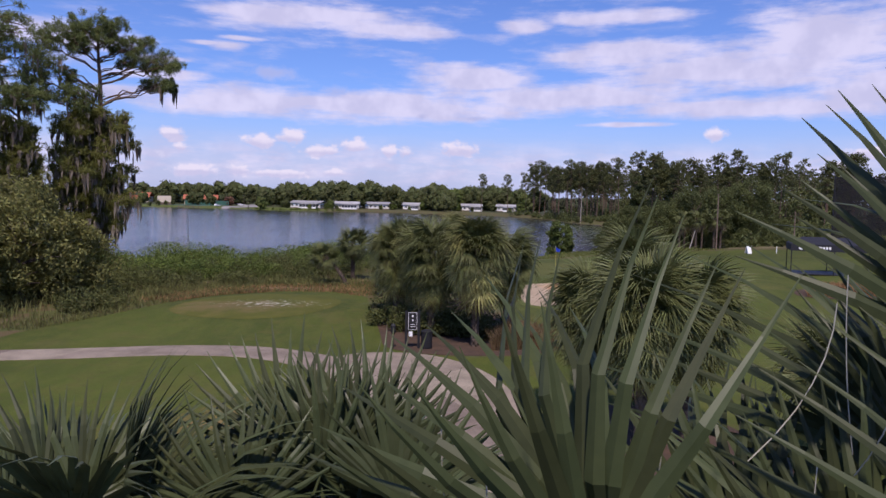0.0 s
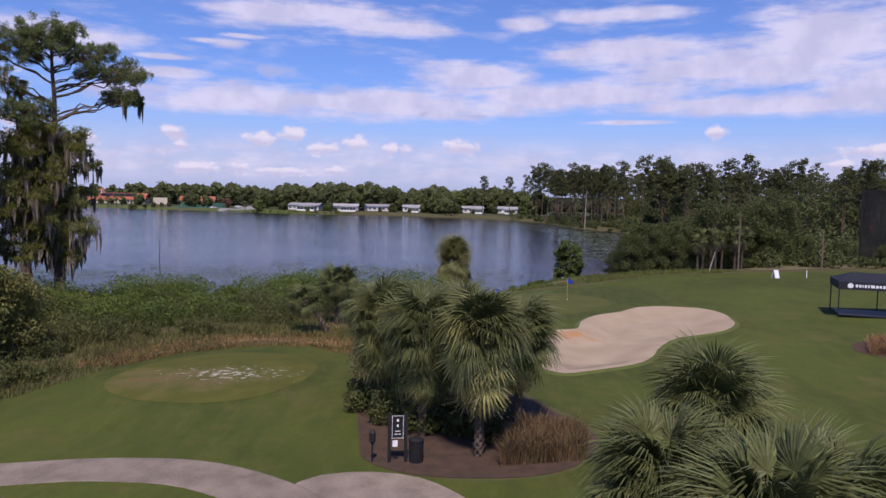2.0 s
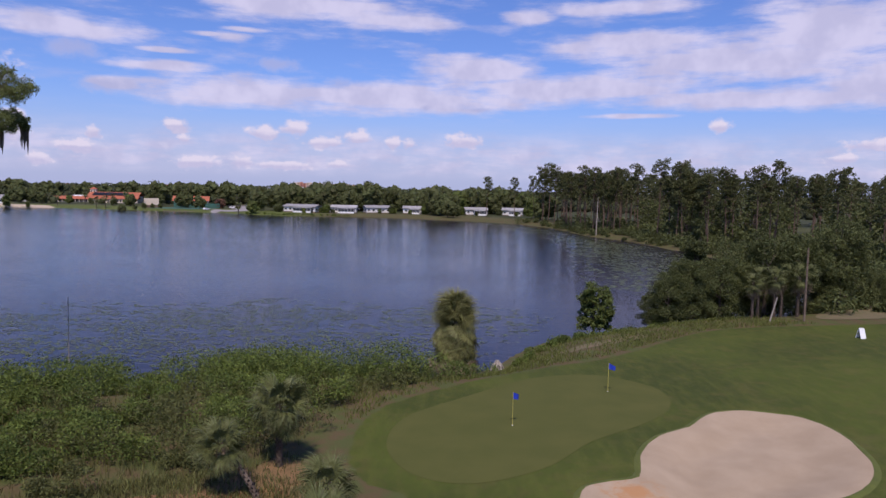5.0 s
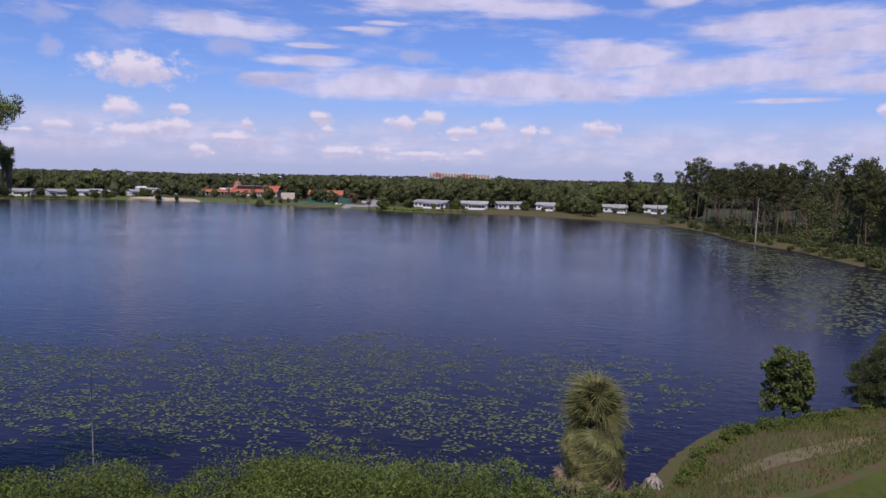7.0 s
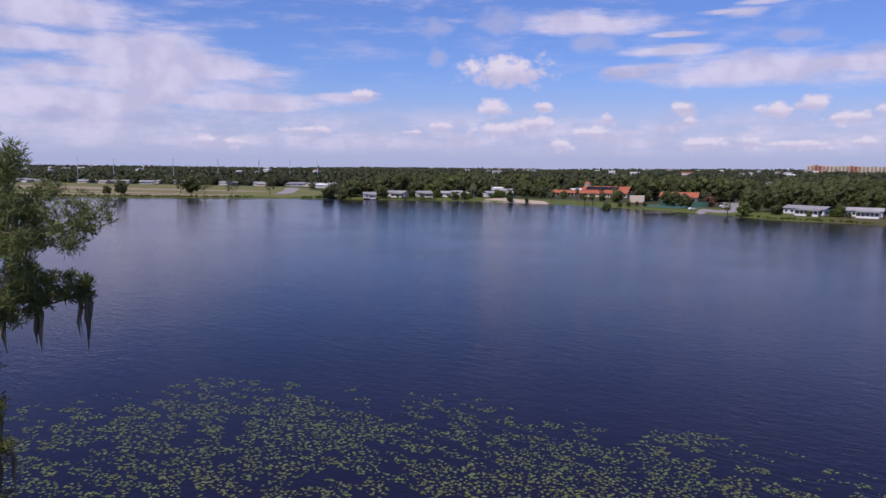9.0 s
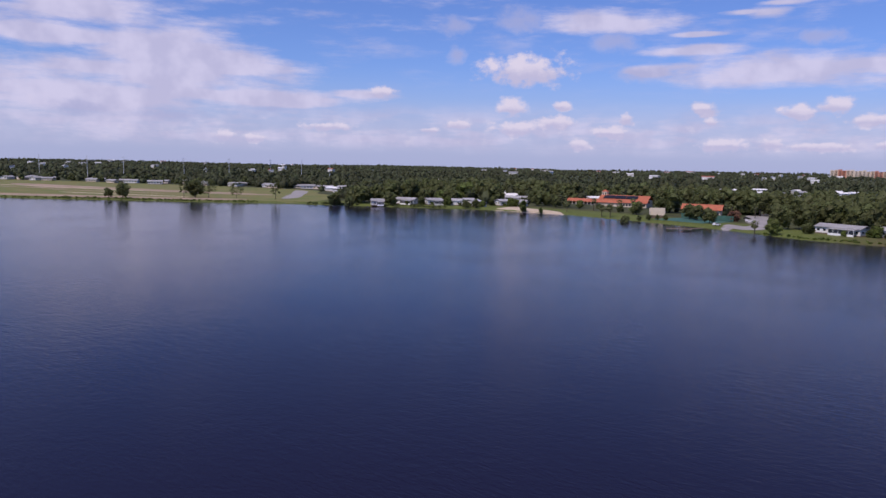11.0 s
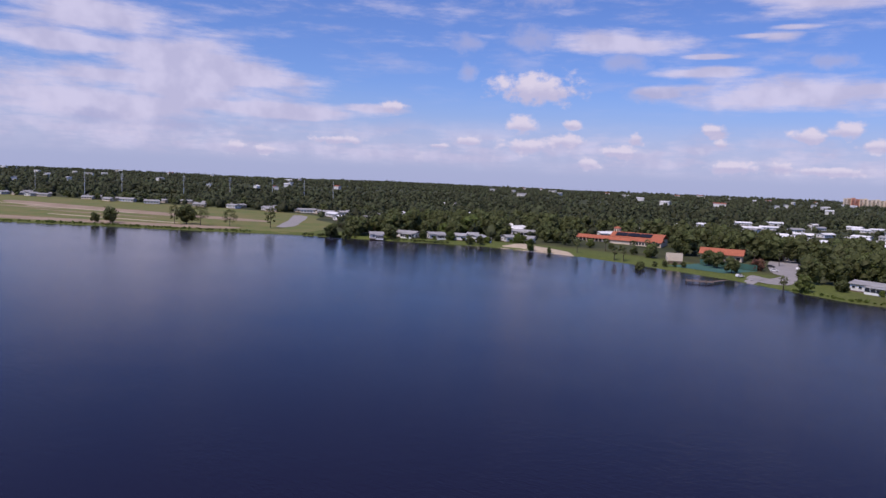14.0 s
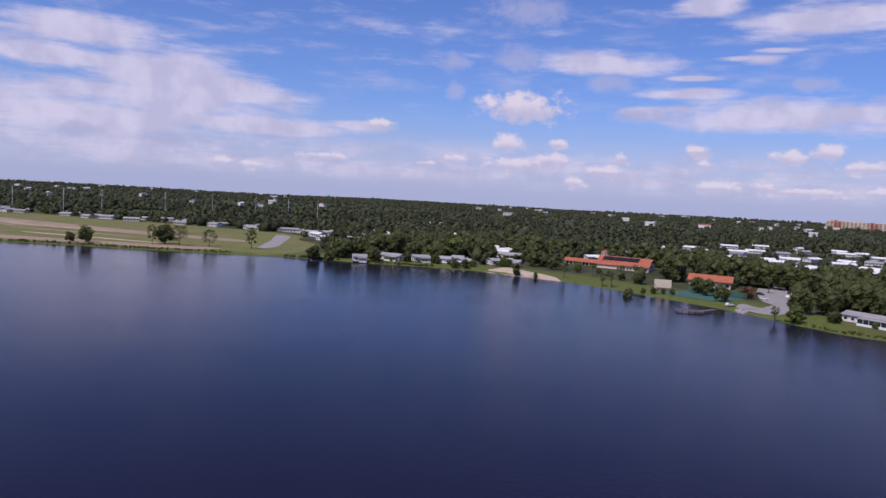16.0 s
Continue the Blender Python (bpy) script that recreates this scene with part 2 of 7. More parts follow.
class Shape:
    """Vertices and faces gathered piece by piece into one mesh."""

    def __init__(self):
        self.v, self.f, self.n = [], [], 0

    def add(self, verts, faces):
        verts, faces = np.asarray(verts, float).reshape(-1, 3), np.asarray(faces, int)
        self.v.append(verts)
        self.f.append(faces + self.n)
        self.n += len(verts)
        return self

    def box(self, centre, size, turn=0.0, tilt=0.0):
        s = np.array([[-1, -1, -1], [1, -1, -1], [1, 1, -1], [-1, 1, -1], [-1, -1, 1], [1, -1, 1], [1, 1, 1], [-1, 1, 1]]) * np.array(size) / 2
        m = np.array(Euler((tilt, 0, turn)).to_matrix())
        return self.add(s @ m.T + np.array(centre), [[0, 3, 2, 1], [4, 5, 6, 7], [0, 1, 5, 4], [1, 2, 6, 5], [2, 3, 7, 6], [3, 0, 4, 7]])

    def tube(self, path, radii, sides=6, cap=True):
        path = np.asarray(path, float)
        radii = np.broadcast_to(radii, len(path))
        ahead = np.gradient(path, axis=0)
        ahead /= np.linalg.norm(ahead, axis=1, keepdims=True) + 1e-9
        ref = np.where(np.abs(ahead[:, 2:3]) > 0.9, [[1.0, 0, 0]], [[0, 0, 1.0]])
        u = np.cross(ahead, ref)
        u /= np.linalg.norm(u, axis=1, keepdims=True) + 1e-9
        w = np.cross(ahead, u)
        a = np.arange(sides) / sides * 2 * np.pi
        ring = path[:, None] + radii[:, None, None] * (np.cos(a)[None, :, None] * u[:, None] + np.sin(a)[None, :, None] * w[:, None])
        k, n = np.arange(sides), len(path)
        base = (np.arange(n - 1) * sides)[:, None]
        quads = np.stack([base + k, base + (k + 1) % sides, base + sides + (k + 1) % sides, base + sides + k], -1).reshape(-1, 4)
        self.add(ring.reshape(-1, 3), quads)
        if cap:
            for r in (0, n - 1):
                start = self.n - n * sides + r * sides
                for j in range(1, sides - 1, 2):
                    self.f.append(np.array([[start, start + j, start + j + 1, start + (j + 2) % sides]]))
        return self

    def quads(self, centres, size, rng, stretch=1.0, lift=0.0):
        """Small leaf faces of random turn at the centres. lift: how much they tend to lie flat."""
        c = np.asarray(centres, float).reshape(-1, 3)
        n = len(c)
        if not n:
            return self
        normal = rng.normal(size=(n, 3)) + [0, 0, lift]
        normal /= np.linalg.norm(normal, axis=1, keepdims=True) + 1e-9
        u = np.cross(normal, rng.normal(size=(n, 3)))
        u /= np.linalg.norm(u, axis=1, keepdims=True) + 1e-9
        w = np.cross(normal, u)
        s = np.broadcast_to(size, n)[:, None] * rng.uniform(0.7, 1.3, (n, 1))
        u, w = u * s * stretch, w * s
        pts = np.stack([c - u, c - 0.5 * w + 0.1 * u, c + u, c + 0.5 * w + 0.1 * u], 1)
        return self.add(pts.reshape(-1, 3), np.arange(4 * n).reshape(-1, 4))

    def mesh(self, name, material, soft=False):
        me = bpy.data.meshes.new(name)
        v = np.concatenate(self.v)
        me.vertices.add(len(v))
        me.vertices.foreach_set("co", v.ravel())
        counts = np.concatenate([np.full(len(f), f.shape[1]) for f in self.f])
        loops = np.concatenate([f.ravel() for f in self.f])
        me.loops.add(len(loops))
        me.loops.foreach_set("vertex_index", loops)
        me.polygons.add(len(counts))
        me.polygons.foreach_set("loop_start", np.r_[0, np.cumsum(counts)[:-1]])
        me.polygons.foreach_set("use_smooth", np.full(len(counts), soft))
        me.update(calc_edges=True)
        me.materials.append(material)
        return me


def part(name, shape, material, parent=None, label="", soft=False):
    """A shape, or a ready mesh, as ONE mesh object, under a thing or under a part."""
    me = shape if isinstance(shape, bpy.types.Mesh) else shape.mesh(name, material, soft)
    ob = new(name, me)
    ob.parent = parent
    return tagged(ob, label) if label else ob


def thing(name, label, category, place=(0, 0, 0), turn=0.0, group="", scale=1.0):
    ob = new(name)
    ob.empty_display_size = 0.2
    ob.matrix_world = pose(*place, 0, 0, turn) @ Matrix.Diagonal((scale, scale, scale, 1))
    return tagged(ob, label, category, group)


# ---- materials ----
def material(name, colour, second=None, rough=0.8, scale=3.0, fine=40.0, bump=0.3, metal=0.0, per="", spread=0.25, spec=0.3, depth=0.02):
    """A surface of two colours mixed by coarse and fine noise in metres, with relief. per: 'island' or 'object' for piecewise tints."""
    m = bpy.data.materials.new(name)
    m.use_nodes = True
    t = m.node_tree
    bsdf = t.nodes["Principled BSDF"]
    geo = t.nodes.new("ShaderNodeNewGeometry")
    second = second or tuple(c * 0.7 for c in colour)
    coarse = noise_node(t, geo.outputs["Position"], scale, 4.0)
    grain = noise_node(t, geo.outputs["Position"], fine, 3.0, 0.6)
    both = math_node(t, "MULTIPLY_ADD", grain.outputs["Fac"], 0.6, math_node(t, "MULTIPLY", coarse.outputs["Fac"], 0.7))
    out = mix_rgb(t, map_range(t, both, 0.42, 0.88, 0.0, 1.0), second, colour)
    if per:
        value = geo.outputs["Random Per Island"] if per == "island" else t.nodes.new("ShaderNodeObjectInfo").outputs["Random"]
        hsv = node(t, "ShaderNodeHueSaturation", i0=map_range(t, value, 0, 1, 0.5 - 0.05 * spread, 0.5 + 0.05 * spread, False),
                   i2=map_range(t, value, 0, 1, 1 - spread, 1 + spread, False), i4=out)
        out = hsv.outputs[0]
    t.links.new(out, bsdf.inputs["Base Color"])
    bsdf.inputs["Roughness"].default_value, bsdf.inputs["Metallic"].default_value = rough, metal
    bsdf.inputs["Specular IOR Level"].default_value = spec
    if bump:
        b = t.nodes.new("ShaderNodeBump")
        b.inputs["Strength"].default_value, b.inputs["Distance"].default_value = bump, depth
        t.links.new(both, b.inputs["Height"])
        t.links.new(b.outputs[0], bsdf.inputs["Normal"])
    return m


def leaf_material(name, colour, second, rough=0.55, spread=0.35, through_light=0.25, spec=0.18, scale=0.6):
    m = material(name, colour, second, rough, scale, 9.0, 0.0, per="island", spread=spread, spec=spec)
    t = m.node_tree
    bsdf, out = t.nodes["Principled BSDF"], t.nodes["Material Output"]
    thin = t.nodes.new("ShaderNodeBsdfTranslucent")
    source = bsdf.inputs["Base Color"].links[0].from_socket
    t.links.new(source, thin.inputs[0])
    mixer = t.nodes.new("ShaderNodeMixShader")
    mixer.inputs[0].default_value = through_light
    t.links.new(bsdf.outputs[0], mixer.inputs[1])
    t.links.new(thin.outputs[0], mixer.inputs[2])
    t.links.new(mixer.outputs[0], out.inputs[0])
    return m


def ground_material():
    """Mown turf, wild growth and far lawns, by the cover painted on the ground sheet."""
    m = bpy.data.materials.new("ground_cover")
    m.use_nodes = True
    t = m.node_tree
    bsdf = t.nodes["Principled BSDF"]
    pos = t.nodes.new("ShaderNodeNewGeometry").outputs["Position"]
    big, mid, fine = noise_node(t, pos, 0.09, 4.0), noise_node(t, pos, 0.7, 4.0), noise_node(t, pos, 14.0, 4.0, 0.7)
    turf = mix_rgb(t, map_range(t, big.outputs["Fac"], 0.35, 0.68, 0, 1), TURF_DARK, TURF)
    turf = mix_rgb(t, map_range(t, mid.outputs["Fac"], 0.5, 0.74, 0, 0.6), turf, TURF_DRY)
    turf = mix_rgb(t, map_range(t, noise_node(t, pos, 0.22, 5.0, 0.65).outputs["Fac"], 0.52, 0.72, 0, 0.42), turf, (0.15, 0.115, 0.045))
    mown = node(t, "ShaderNodeVectorMath", i0=pos, i1=(1.0, 0.28, 1.0))
    mown.operation = "MULTIPLY"
    turf = mix_rgb(t, map_range(t, noise_node(t, mown.outputs[0], 1.3, 6.0, 0.7).outputs["Fac"], 0.4, 0.66, 0, 0.55), turf, (0.104, 0.114, 0.022))
    turf = mix_rgb(t, map_range(t, noise_node(t, pos, 2.8, 5.0, 0.7).outputs["Fac"], 0.48, 0.68, 0, 0.6), turf, (0.07, 0.064, 0.02))
    turf = mix_rgb(t, map_range(t, fine.outputs["Fac"], 0.3, 0.7, 0, 0.5), turf, TURF_DARK)
    wild = mix_rgb(t, map_range(t, mid.outputs["Fac"], 0.4, 0.62, 0, 1), (0.095, 0.07, 0.032), (0.062, 0.085, 0.021))
    wild = mix_rgb(t, map_range(t, fine.outputs["Fac"], 0.35, 0.7, 0, 0.6), wild, (0.11, 0.085, 0.045))
    cover = t.nodes.new("ShaderNodeAttribute")
    cover.attribute_name = "cover"
    sep = node(t, "ShaderNodeSeparateColor", i0=cover.outputs["Color"])
    ragged = math_node(t, "MULTIPLY_ADD", math_node(t, "SUBTRACT", mid.outputs["Fac"], 0.5), 0.7, sep.outputs[0])
    colour = mix_rgb(t, map_range(t, ragged, 0.4, 0.6, 0, 1), turf, wild)
    lawn = mix_rgb(t, map_range(t, mid.outputs["Fac"], 0.35, 0.65, 0, 1), (0.07, 0.09, 0.02), (0.115, 0.135, 0.034))
    colour = mix_rgb(t, sep.outputs[1], colour, lawn)
    forest = mix_rgb(t, map_range(t, noise_node(t, pos, 0.02, 5.0).outputs["Fac"], 0.4, 0.62, 0, 1), (0.035, 0.042, 0.018), (0.07, 0.075, 0.032))
    colour = mix_rgb(t, sep.outputs[2], colour, forest)
    t.links.new(colour, bsdf.inputs["Base Color"])
    bsdf.inputs["Roughness"].default_value, bsdf.inputs["Specular IOR Level"].default_value = 0.9, 0.15
    b = t.nodes.new("ShaderNodeBump")
    b.inputs["Strength"].default_value, b.inputs["Distance"].default_value = 0.5, 0.05
    t.links.new(fine.outputs["Fac"], b.inputs["Height"])
    t.links.new(b.outputs[0], bsdf.inputs["Normal"])
    return m


def water_material():
    m = bpy.data.materials.new("lake_water")
    m.use_nodes = True
    t = m.node_tree
    bsdf = t.nodes["Principled BSDF"]
    pos = t.nodes.new("ShaderNodeNewGeometry").outputs["Position"]
    stretched = node(t, "ShaderNodeVectorMath", i0=pos, i1=(0.55, 1.3, 1.0))
    stretched.operation = "MULTIPLY"
    ripple, swell = noise_node(t, stretched.outputs[0], 1.6, 3.0), noise_node(t, pos, 0.028, 3.0)
    calm = map_range(t, swell.outputs["Fac"], 0.38, 0.62, 0.7, 1.0)
    b = node(t, "ShaderNodeBump", i0=calm)
    b.inputs["Distance"].default_value = 0.048
    wave = noise_node(t, stretched.outputs[0], 0.55, 3.0)
    t.links.new(math_node(t, "MULTIPLY_ADD", wave.outputs["Fac"], 1.0, ripple.outputs["Fac"]), b.inputs["Height"])
    t.links.new(b.outputs[0], bsdf.inputs["Normal"])
    bsdf.inputs["Base Color"].default_value = (*WATER_DEEP, 1)
    bsdf.inputs["Roughness"].default_value, bsdf.inputs["IOR"].default_value = 0.1, 1.33
    bsdf.inputs["Specular IOR Level"].default_value = 0.17
    return m


TURF, TURF_DARK, TURF_DRY = (0.075, 0.097, 0.014), (0.042, 0.056, 0.011), (0.108, 0.093, 0.026)
WATER_DEEP = (0.0105, 0.0095, 0.024)
M_GROUND, M_WATER = ground_material(), water_material()
M_GREEN = material("putting_green_turf", (0.09, 0.093, 0.026), (0.072, 0.08, 0.021), 0.9, 0.4, 30.0, 0.2, spec=0.1)
M_TEEPLAIN = material("tee_turf", (0.1, 0.1, 0.02), (0.066, 0.072, 0.016), 0.9, 0.5, 18.0, 0.3, spec=0.1)
M_SANDPLAIN = material("bunker_sand", (0.385, 0.3, 0.205), (0.31, 0.235, 0.155), 0.95, 0.5, 25.0, 0.4, spec=0.1)


def spotted(plain, name, colour, centre, reach, low, high, grain, rag=4.0, most=0.9):
    """A copy of a surface with a ragged spot of another colour round a place."""
    m = plain.copy()
    m.name = name
    t = m.node_tree
    bsdf = t.nodes["Principled BSDF"]
    pos = t.nodes.new("ShaderNodeNewGeometry").outputs["Position"]
    sub = node(t, "ShaderNodeVectorMath", i0=pos, i1=centre)
    sub.operation = "SUBTRACT"
    mul = node(t, "ShaderNodeVectorMath", i0=sub.outputs[0], i1=(1 / reach[0], 1 / reach[1], 0.0))
    mul.operation = "MULTIPLY"
    far = node(t, "ShaderNodeVectorMath", i0=mul.outputs[0])
    far.operation = "LENGTH"
    ragged = math_node(t, "MULTIPLY_ADD", math_node(t, "SUBTRACT", noise_node(t, pos, grain, 5.0, 0.7).outputs["Fac"], 0.5), -rag, far.outputs["Value"])
    old = bsdf.inputs["Base Color"].links[0].from_socket
    t.links.new(mix_rgb(t, map_range(t, ragged, high, low, 0.0, most), old, colour), bsdf.inputs["Base Color"])
    return m


M_GROUND = spotted(M_GROUND, "ground_cover_with_dry_lawn", (0.21, 0.14, 0.055), (-6.8, 23.4, 0), (3.4, 2.2), -0.2, 1.4, 0.6, 5.0, 0.7)
M_SAND = spotted(M_SANDPLAIN, "bunker_sand_with_clay", (0.36, 0.19, 0.085), (10.3, 64.5, 0), (1.6, 1.2), 0.0, 1.2, 0.9)
# a darker ragged spot in the near left of the sand
M_SAND = spotted(M_SAND, "bunker_sand_with_dark_spot", (0.22, 0.17, 0.125), (9.6, 55.6, 0), (2.6, 1.0), -0.2, 1.3, 0.8)
M_TEE = spotted(M_TEEPLAIN, "browned_tee_turf", (0.135, 0.10, 0.045), (-13.6, 47.6, 0), (4.6, 2.6), 0.0, 1.3, 0.5, 4.0, 0.75)
M_TEE = spotted(M_TEE, "worn_tee_turf", (0.47, 0.44, 0.37), (-11.7, 48.9, 0), (3.1, 1.5), -0.9, 0.6, 2.6, 9.0, 0.8)
M_ROUGH = leaf_material("rough_grass", (0.155, 0.17, 0.042), (0.105, 0.12, 0.03), 0.7, 0.35, 0.3)
M_TAWNY = leaf_material("tawny_grass", (0.34, 0.19, 0.09), (0.22, 0.13, 0.06), 0.8, 0.35, 0.25)
M_BUNCH = leaf_material("bunch_grass", (0.19, 0.125, 0.065), (0.115, 0.08, 0.04), 0.8, 0.35, 0.25)
M_BEACH = material("beach_sand", (0.50, 0.42, 0.31), (0.38, 0.30, 0.22), 0.95, 0.2, 5.0, 0.2, spec=0.1)
M_CONCRETE = material("path_concrete", (0.285, 0.23, 0.175), (0.15, 0.12, 0.09), 0.85, 0.9, 22.0, 0.25, per="object", spread=0.22)
M_STRAW = material("pine_straw", (0.085, 0.05, 0.032), (0.045, 0.03, 0.02), 0.95, 1.5, 30.0, 0.6)
M_DRYGRASS = material("dry_red_grass", (0.23, 0.125, 0.06), (0.12, 0.09, 0.035), 0.95, 0.8, 12.0, 0.4)
M_BARK = material("grey_bark", (0.13, 0.105, 0.085), (0.06, 0.045, 0.035), 0.9, 2.0, 14.0, 0.8, depth=0.05)
M_PINEBARK = material("reddish_pine_bark", (0.17, 0.115, 0.08), (0.075, 0.05, 0.036), 0.9, 2.0, 10.0, 0.8, depth=0.05)
M_PALMBARK = material("palm_boots", (0.16, 0.125, 0.095), (0.06, 0.042, 0.03), 0.9, 2.5, 18.0, 0.8, depth=0.04)
M_PALM = leaf_material("palm_leaf", (0.14, 0.153, 0.054), (0.086, 0.097, 0.035), 0.45, 0.3, 0.2)
# darker copies of the palm leaf: the near palms' shade is in the colour
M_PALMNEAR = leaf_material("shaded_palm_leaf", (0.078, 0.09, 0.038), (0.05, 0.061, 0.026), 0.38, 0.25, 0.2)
M_PALMSHADE = leaf_material("deep_shaded_palm_leaf", (0.062, 0.073, 0.03), (0.04, 0.05, 0.021), 0.42, 0.25, 0.2)
M_PALMYOUNG = leaf_material("yellow_palm_leaf", (0.36, 0.33, 0.12), (0.24, 0.235, 0.085), 0.6, 0.3, 0.2)
M_PALMOLIVE = leaf_material("olive_palm_leaf", (0.195, 0.19, 0.065), (0.118, 0.12, 0.042), 0.5, 0.35, 0.2)
M_PALMDEAD = leaf_material("dead_palm_leaf", (0.250, 0.194, 0.131), (0.144, 0.106, 0.069), 0.8, 0.3, 0.1)
M_PINE = leaf_material("pine_needles", (0.19, 0.22, 0.075), (0.12, 0.145, 0.05), 0.6, 0.28, 0.35)
M_PINELOW = leaf_material("lower_pine_needles", (0.2, 0.2, 0.05), (0.125, 0.13, 0.035), 0.6, 0.28, 0.35)
M_MOSS = leaf_material("spanish_moss", (0.26, 0.215, 0.165), (0.16, 0.13, 0.1), 0.9, 0.25, 0.2, 0.1)
M_OAK = leaf_material("oak_leaves", (0.105, 0.118, 0.04), (0.066, 0.078, 0.028), 0.6, 0.28, 0.3)
M_OAKLIGHT = leaf_material("light_tree_leaves", (0.135, 0.165, 0.042), (0.085, 0.11, 0.03), 0.6, 0.28, 0.35)
M_REDLEAF = leaf_material("reddish_leaves", (0.156, 0.072, 0.046), (0.091, 0.052, 0.033), 0.6, 0.35, 0.15)
M_SHRUB = leaf_material("shrub_leaves", (0.175, 0.22, 0.045), (0.066, 0.096, 0.024), 0.6, 0.28, 0.35, scale=0.4)
M_SHRUBDARK = leaf_material("dark_shrub_leaves", (0.135, 0.146, 0.046), (0.072, 0.08, 0.028), 0.6, 0.28, 0.35)
M_BANKLEAF = leaf_material("bank_leaves", (0.122, 0.138, 0.045), (0.07, 0.083, 0.03), 0.6, 0.28, 0.3)
M_WOODPINE = leaf_material("wood_pine_needles", (0.115, 0.124, 0.045), (0.072, 0.08, 0.031), 0.6, 0.28, 0.3)
M_BUSH = leaf_material("olive_bush_leaves", (0.2, 0.195, 0.06), (0.13, 0.13, 0.042), 0.6, 0.3, 0.3)
M_REED = leaf_material("marsh_grass", (0.16, 0.155, 0.05), (0.092, 0.096, 0.033), 0.7, 0.4, 0.25)
M_LILY = leaf_material("lily_pads", (0.128, 0.14, 0.036), (0.066, 0.09, 0.03), 0.45, 0.5, 0.0, 0.3)
M_FARWOOD = leaf_material("far_wood_leaves", (0.07, 0.079, 0.036), (0.038, 0.045, 0.022), 0.7, 0.4, 0.2, scale=0.05)
M_WHITE = material("white_siding", (0.76, 0.74, 0.70), (0.62, 0.60, 0.57), 0.6, 0.5, 6.0, 0.1, per="object", spread=0.06)
M_CREAM = material("cream_stucco", (0.66, 0.56, 0.43), (0.58, 0.48, 0.37), 0.85, 0.4, 8.0, 0.2)
M_ROOFGREY = material("pale_roof_panels", (0.36, 0.35, 0.34), (0.24, 0.23, 0.225), 0.5, 0.3, 5.0, 0.1, per="object", spread=0.15)
M_WHITEROOF = material("white_roof_panels", (0.78, 0.77, 0.76), (0.66, 0.65, 0.64), 0.5, 0.3, 5.0, 0.1)
M_TILE = material("red_clay_tile", (0.42, 0.135, 0.07), (0.30, 0.09, 0.05), 0.8, 0.5, 4.0, 0.4, depth=0.08)
M_DARKGLASS = material("dark_window_glass", (0.03, 0.035, 0.045), (0.02, 0.024, 0.03), 0.12, 1.0, 5.0, 0.0, spec=0.5)
M_DARK = material("black_painted_metal", (0.02, 0.02, 0.022), (0.014, 0.014, 0.016), 0.5, 3.0, 30.0, 0.1)
M_CANVAS = material("black_canopy_canvas", (0.022, 0.023, 0.03), (0.016, 0.017, 0.022), 0.75, 3.0, 40.0, 0.2)
M_WHITEPAINT = material("white_paint", (0.8, 0.8, 0.79), (0.7, 0.7, 0.69), 0.5, 2.0, 20.0, 0.05)
M_BLUE = material("blue_flag_cloth", (0.02, 0.05, 0.42), (0.015, 0.035, 0.32), 0.7, 3.0, 40.0, 0.1)
M_YELLOW = material("yellow_flag_stick", (0.6, 0.52, 0.12), (0.5, 0.42, 0.1), 0.5, 3.0, 40.0, 0.05)
M_WOOD = material("weathered_wood", (0.20, 0.15, 0.11), (0.11, 0.08, 0.06), 0.85, 2.0, 14.0, 0.4)
M_DEADWOOD = material("pale_dead_wood", (0.38, 0.34, 0.29), (0.22, 0.19, 0.16), 0.85, 2.0, 12.0, 0.5)
M_ASPHALT = material("pale_asphalt", (0.30, 0.28, 0.27), (0.23, 0.215, 0.205), 0.9, 0.2, 5.0, 0.1)
M_COURT = material("green_court_surface", (0.05, 0.13, 0.10), (0.04, 0.10, 0.08), 0.8, 0.3, 5.0, 0.05)
M_FIELD = material("dry_field_grass", (0.18, 0.15, 0.055), (0.1, 0.135, 0.03), 0.95, 0.03, 0.16, 0.3)
M_BARE = material("bare_pink_soil", (0.34, 0.25, 0.18), (0.23, 0.17, 0.11), 0.95, 0.05, 0.6, 0.2)
M_BANKSOIL = material("bank_soil", (0.17, 0.125, 0.075), (0.10, 0.10, 0.04), 0.95, 1.2, 12.0, 0.4)
M_SOLAR = material("dark_solar_panels", (0.015, 0.015, 0.02), (0.01, 0.01, 0.014), 0.5, 0.5, 4.0, 0.0)
M_CAR = material("white_car_paint", (0.7, 0.7, 0.71), (0.62, 0.62, 0.63), 0.25, 2.0, 10.0, 0.0, spec=0.5)
M_RUBBER = material("tyre_rubber", (0.02, 0.02, 0.02), (0.014, 0.014, 0.014), 0.8)
M_HOTEL = material("orange_and_cream_render", (0.6, 0.42, 0.3), (0.56, 0.45, 0.34), 0.8, 0.05, 0.4, 0.0)
M_CORAL = material("coral_render", (0.5, 0.2, 0.13), (0.44, 0.22, 0.15), 0.8, 0.05, 0.4, 0.0)
M_STEEL = material("galvanised_steel", (0.7, 0.7, 0.7), (0.6, 0.6, 0.6), 0.5, 1.0, 10.0, 0.05, 0.6)
M_NET = material("black_netting", (0.025, 0.025, 0.028), (0.018, 0.018, 0.02), 0.8, 2.0, 30.0, 0.0)

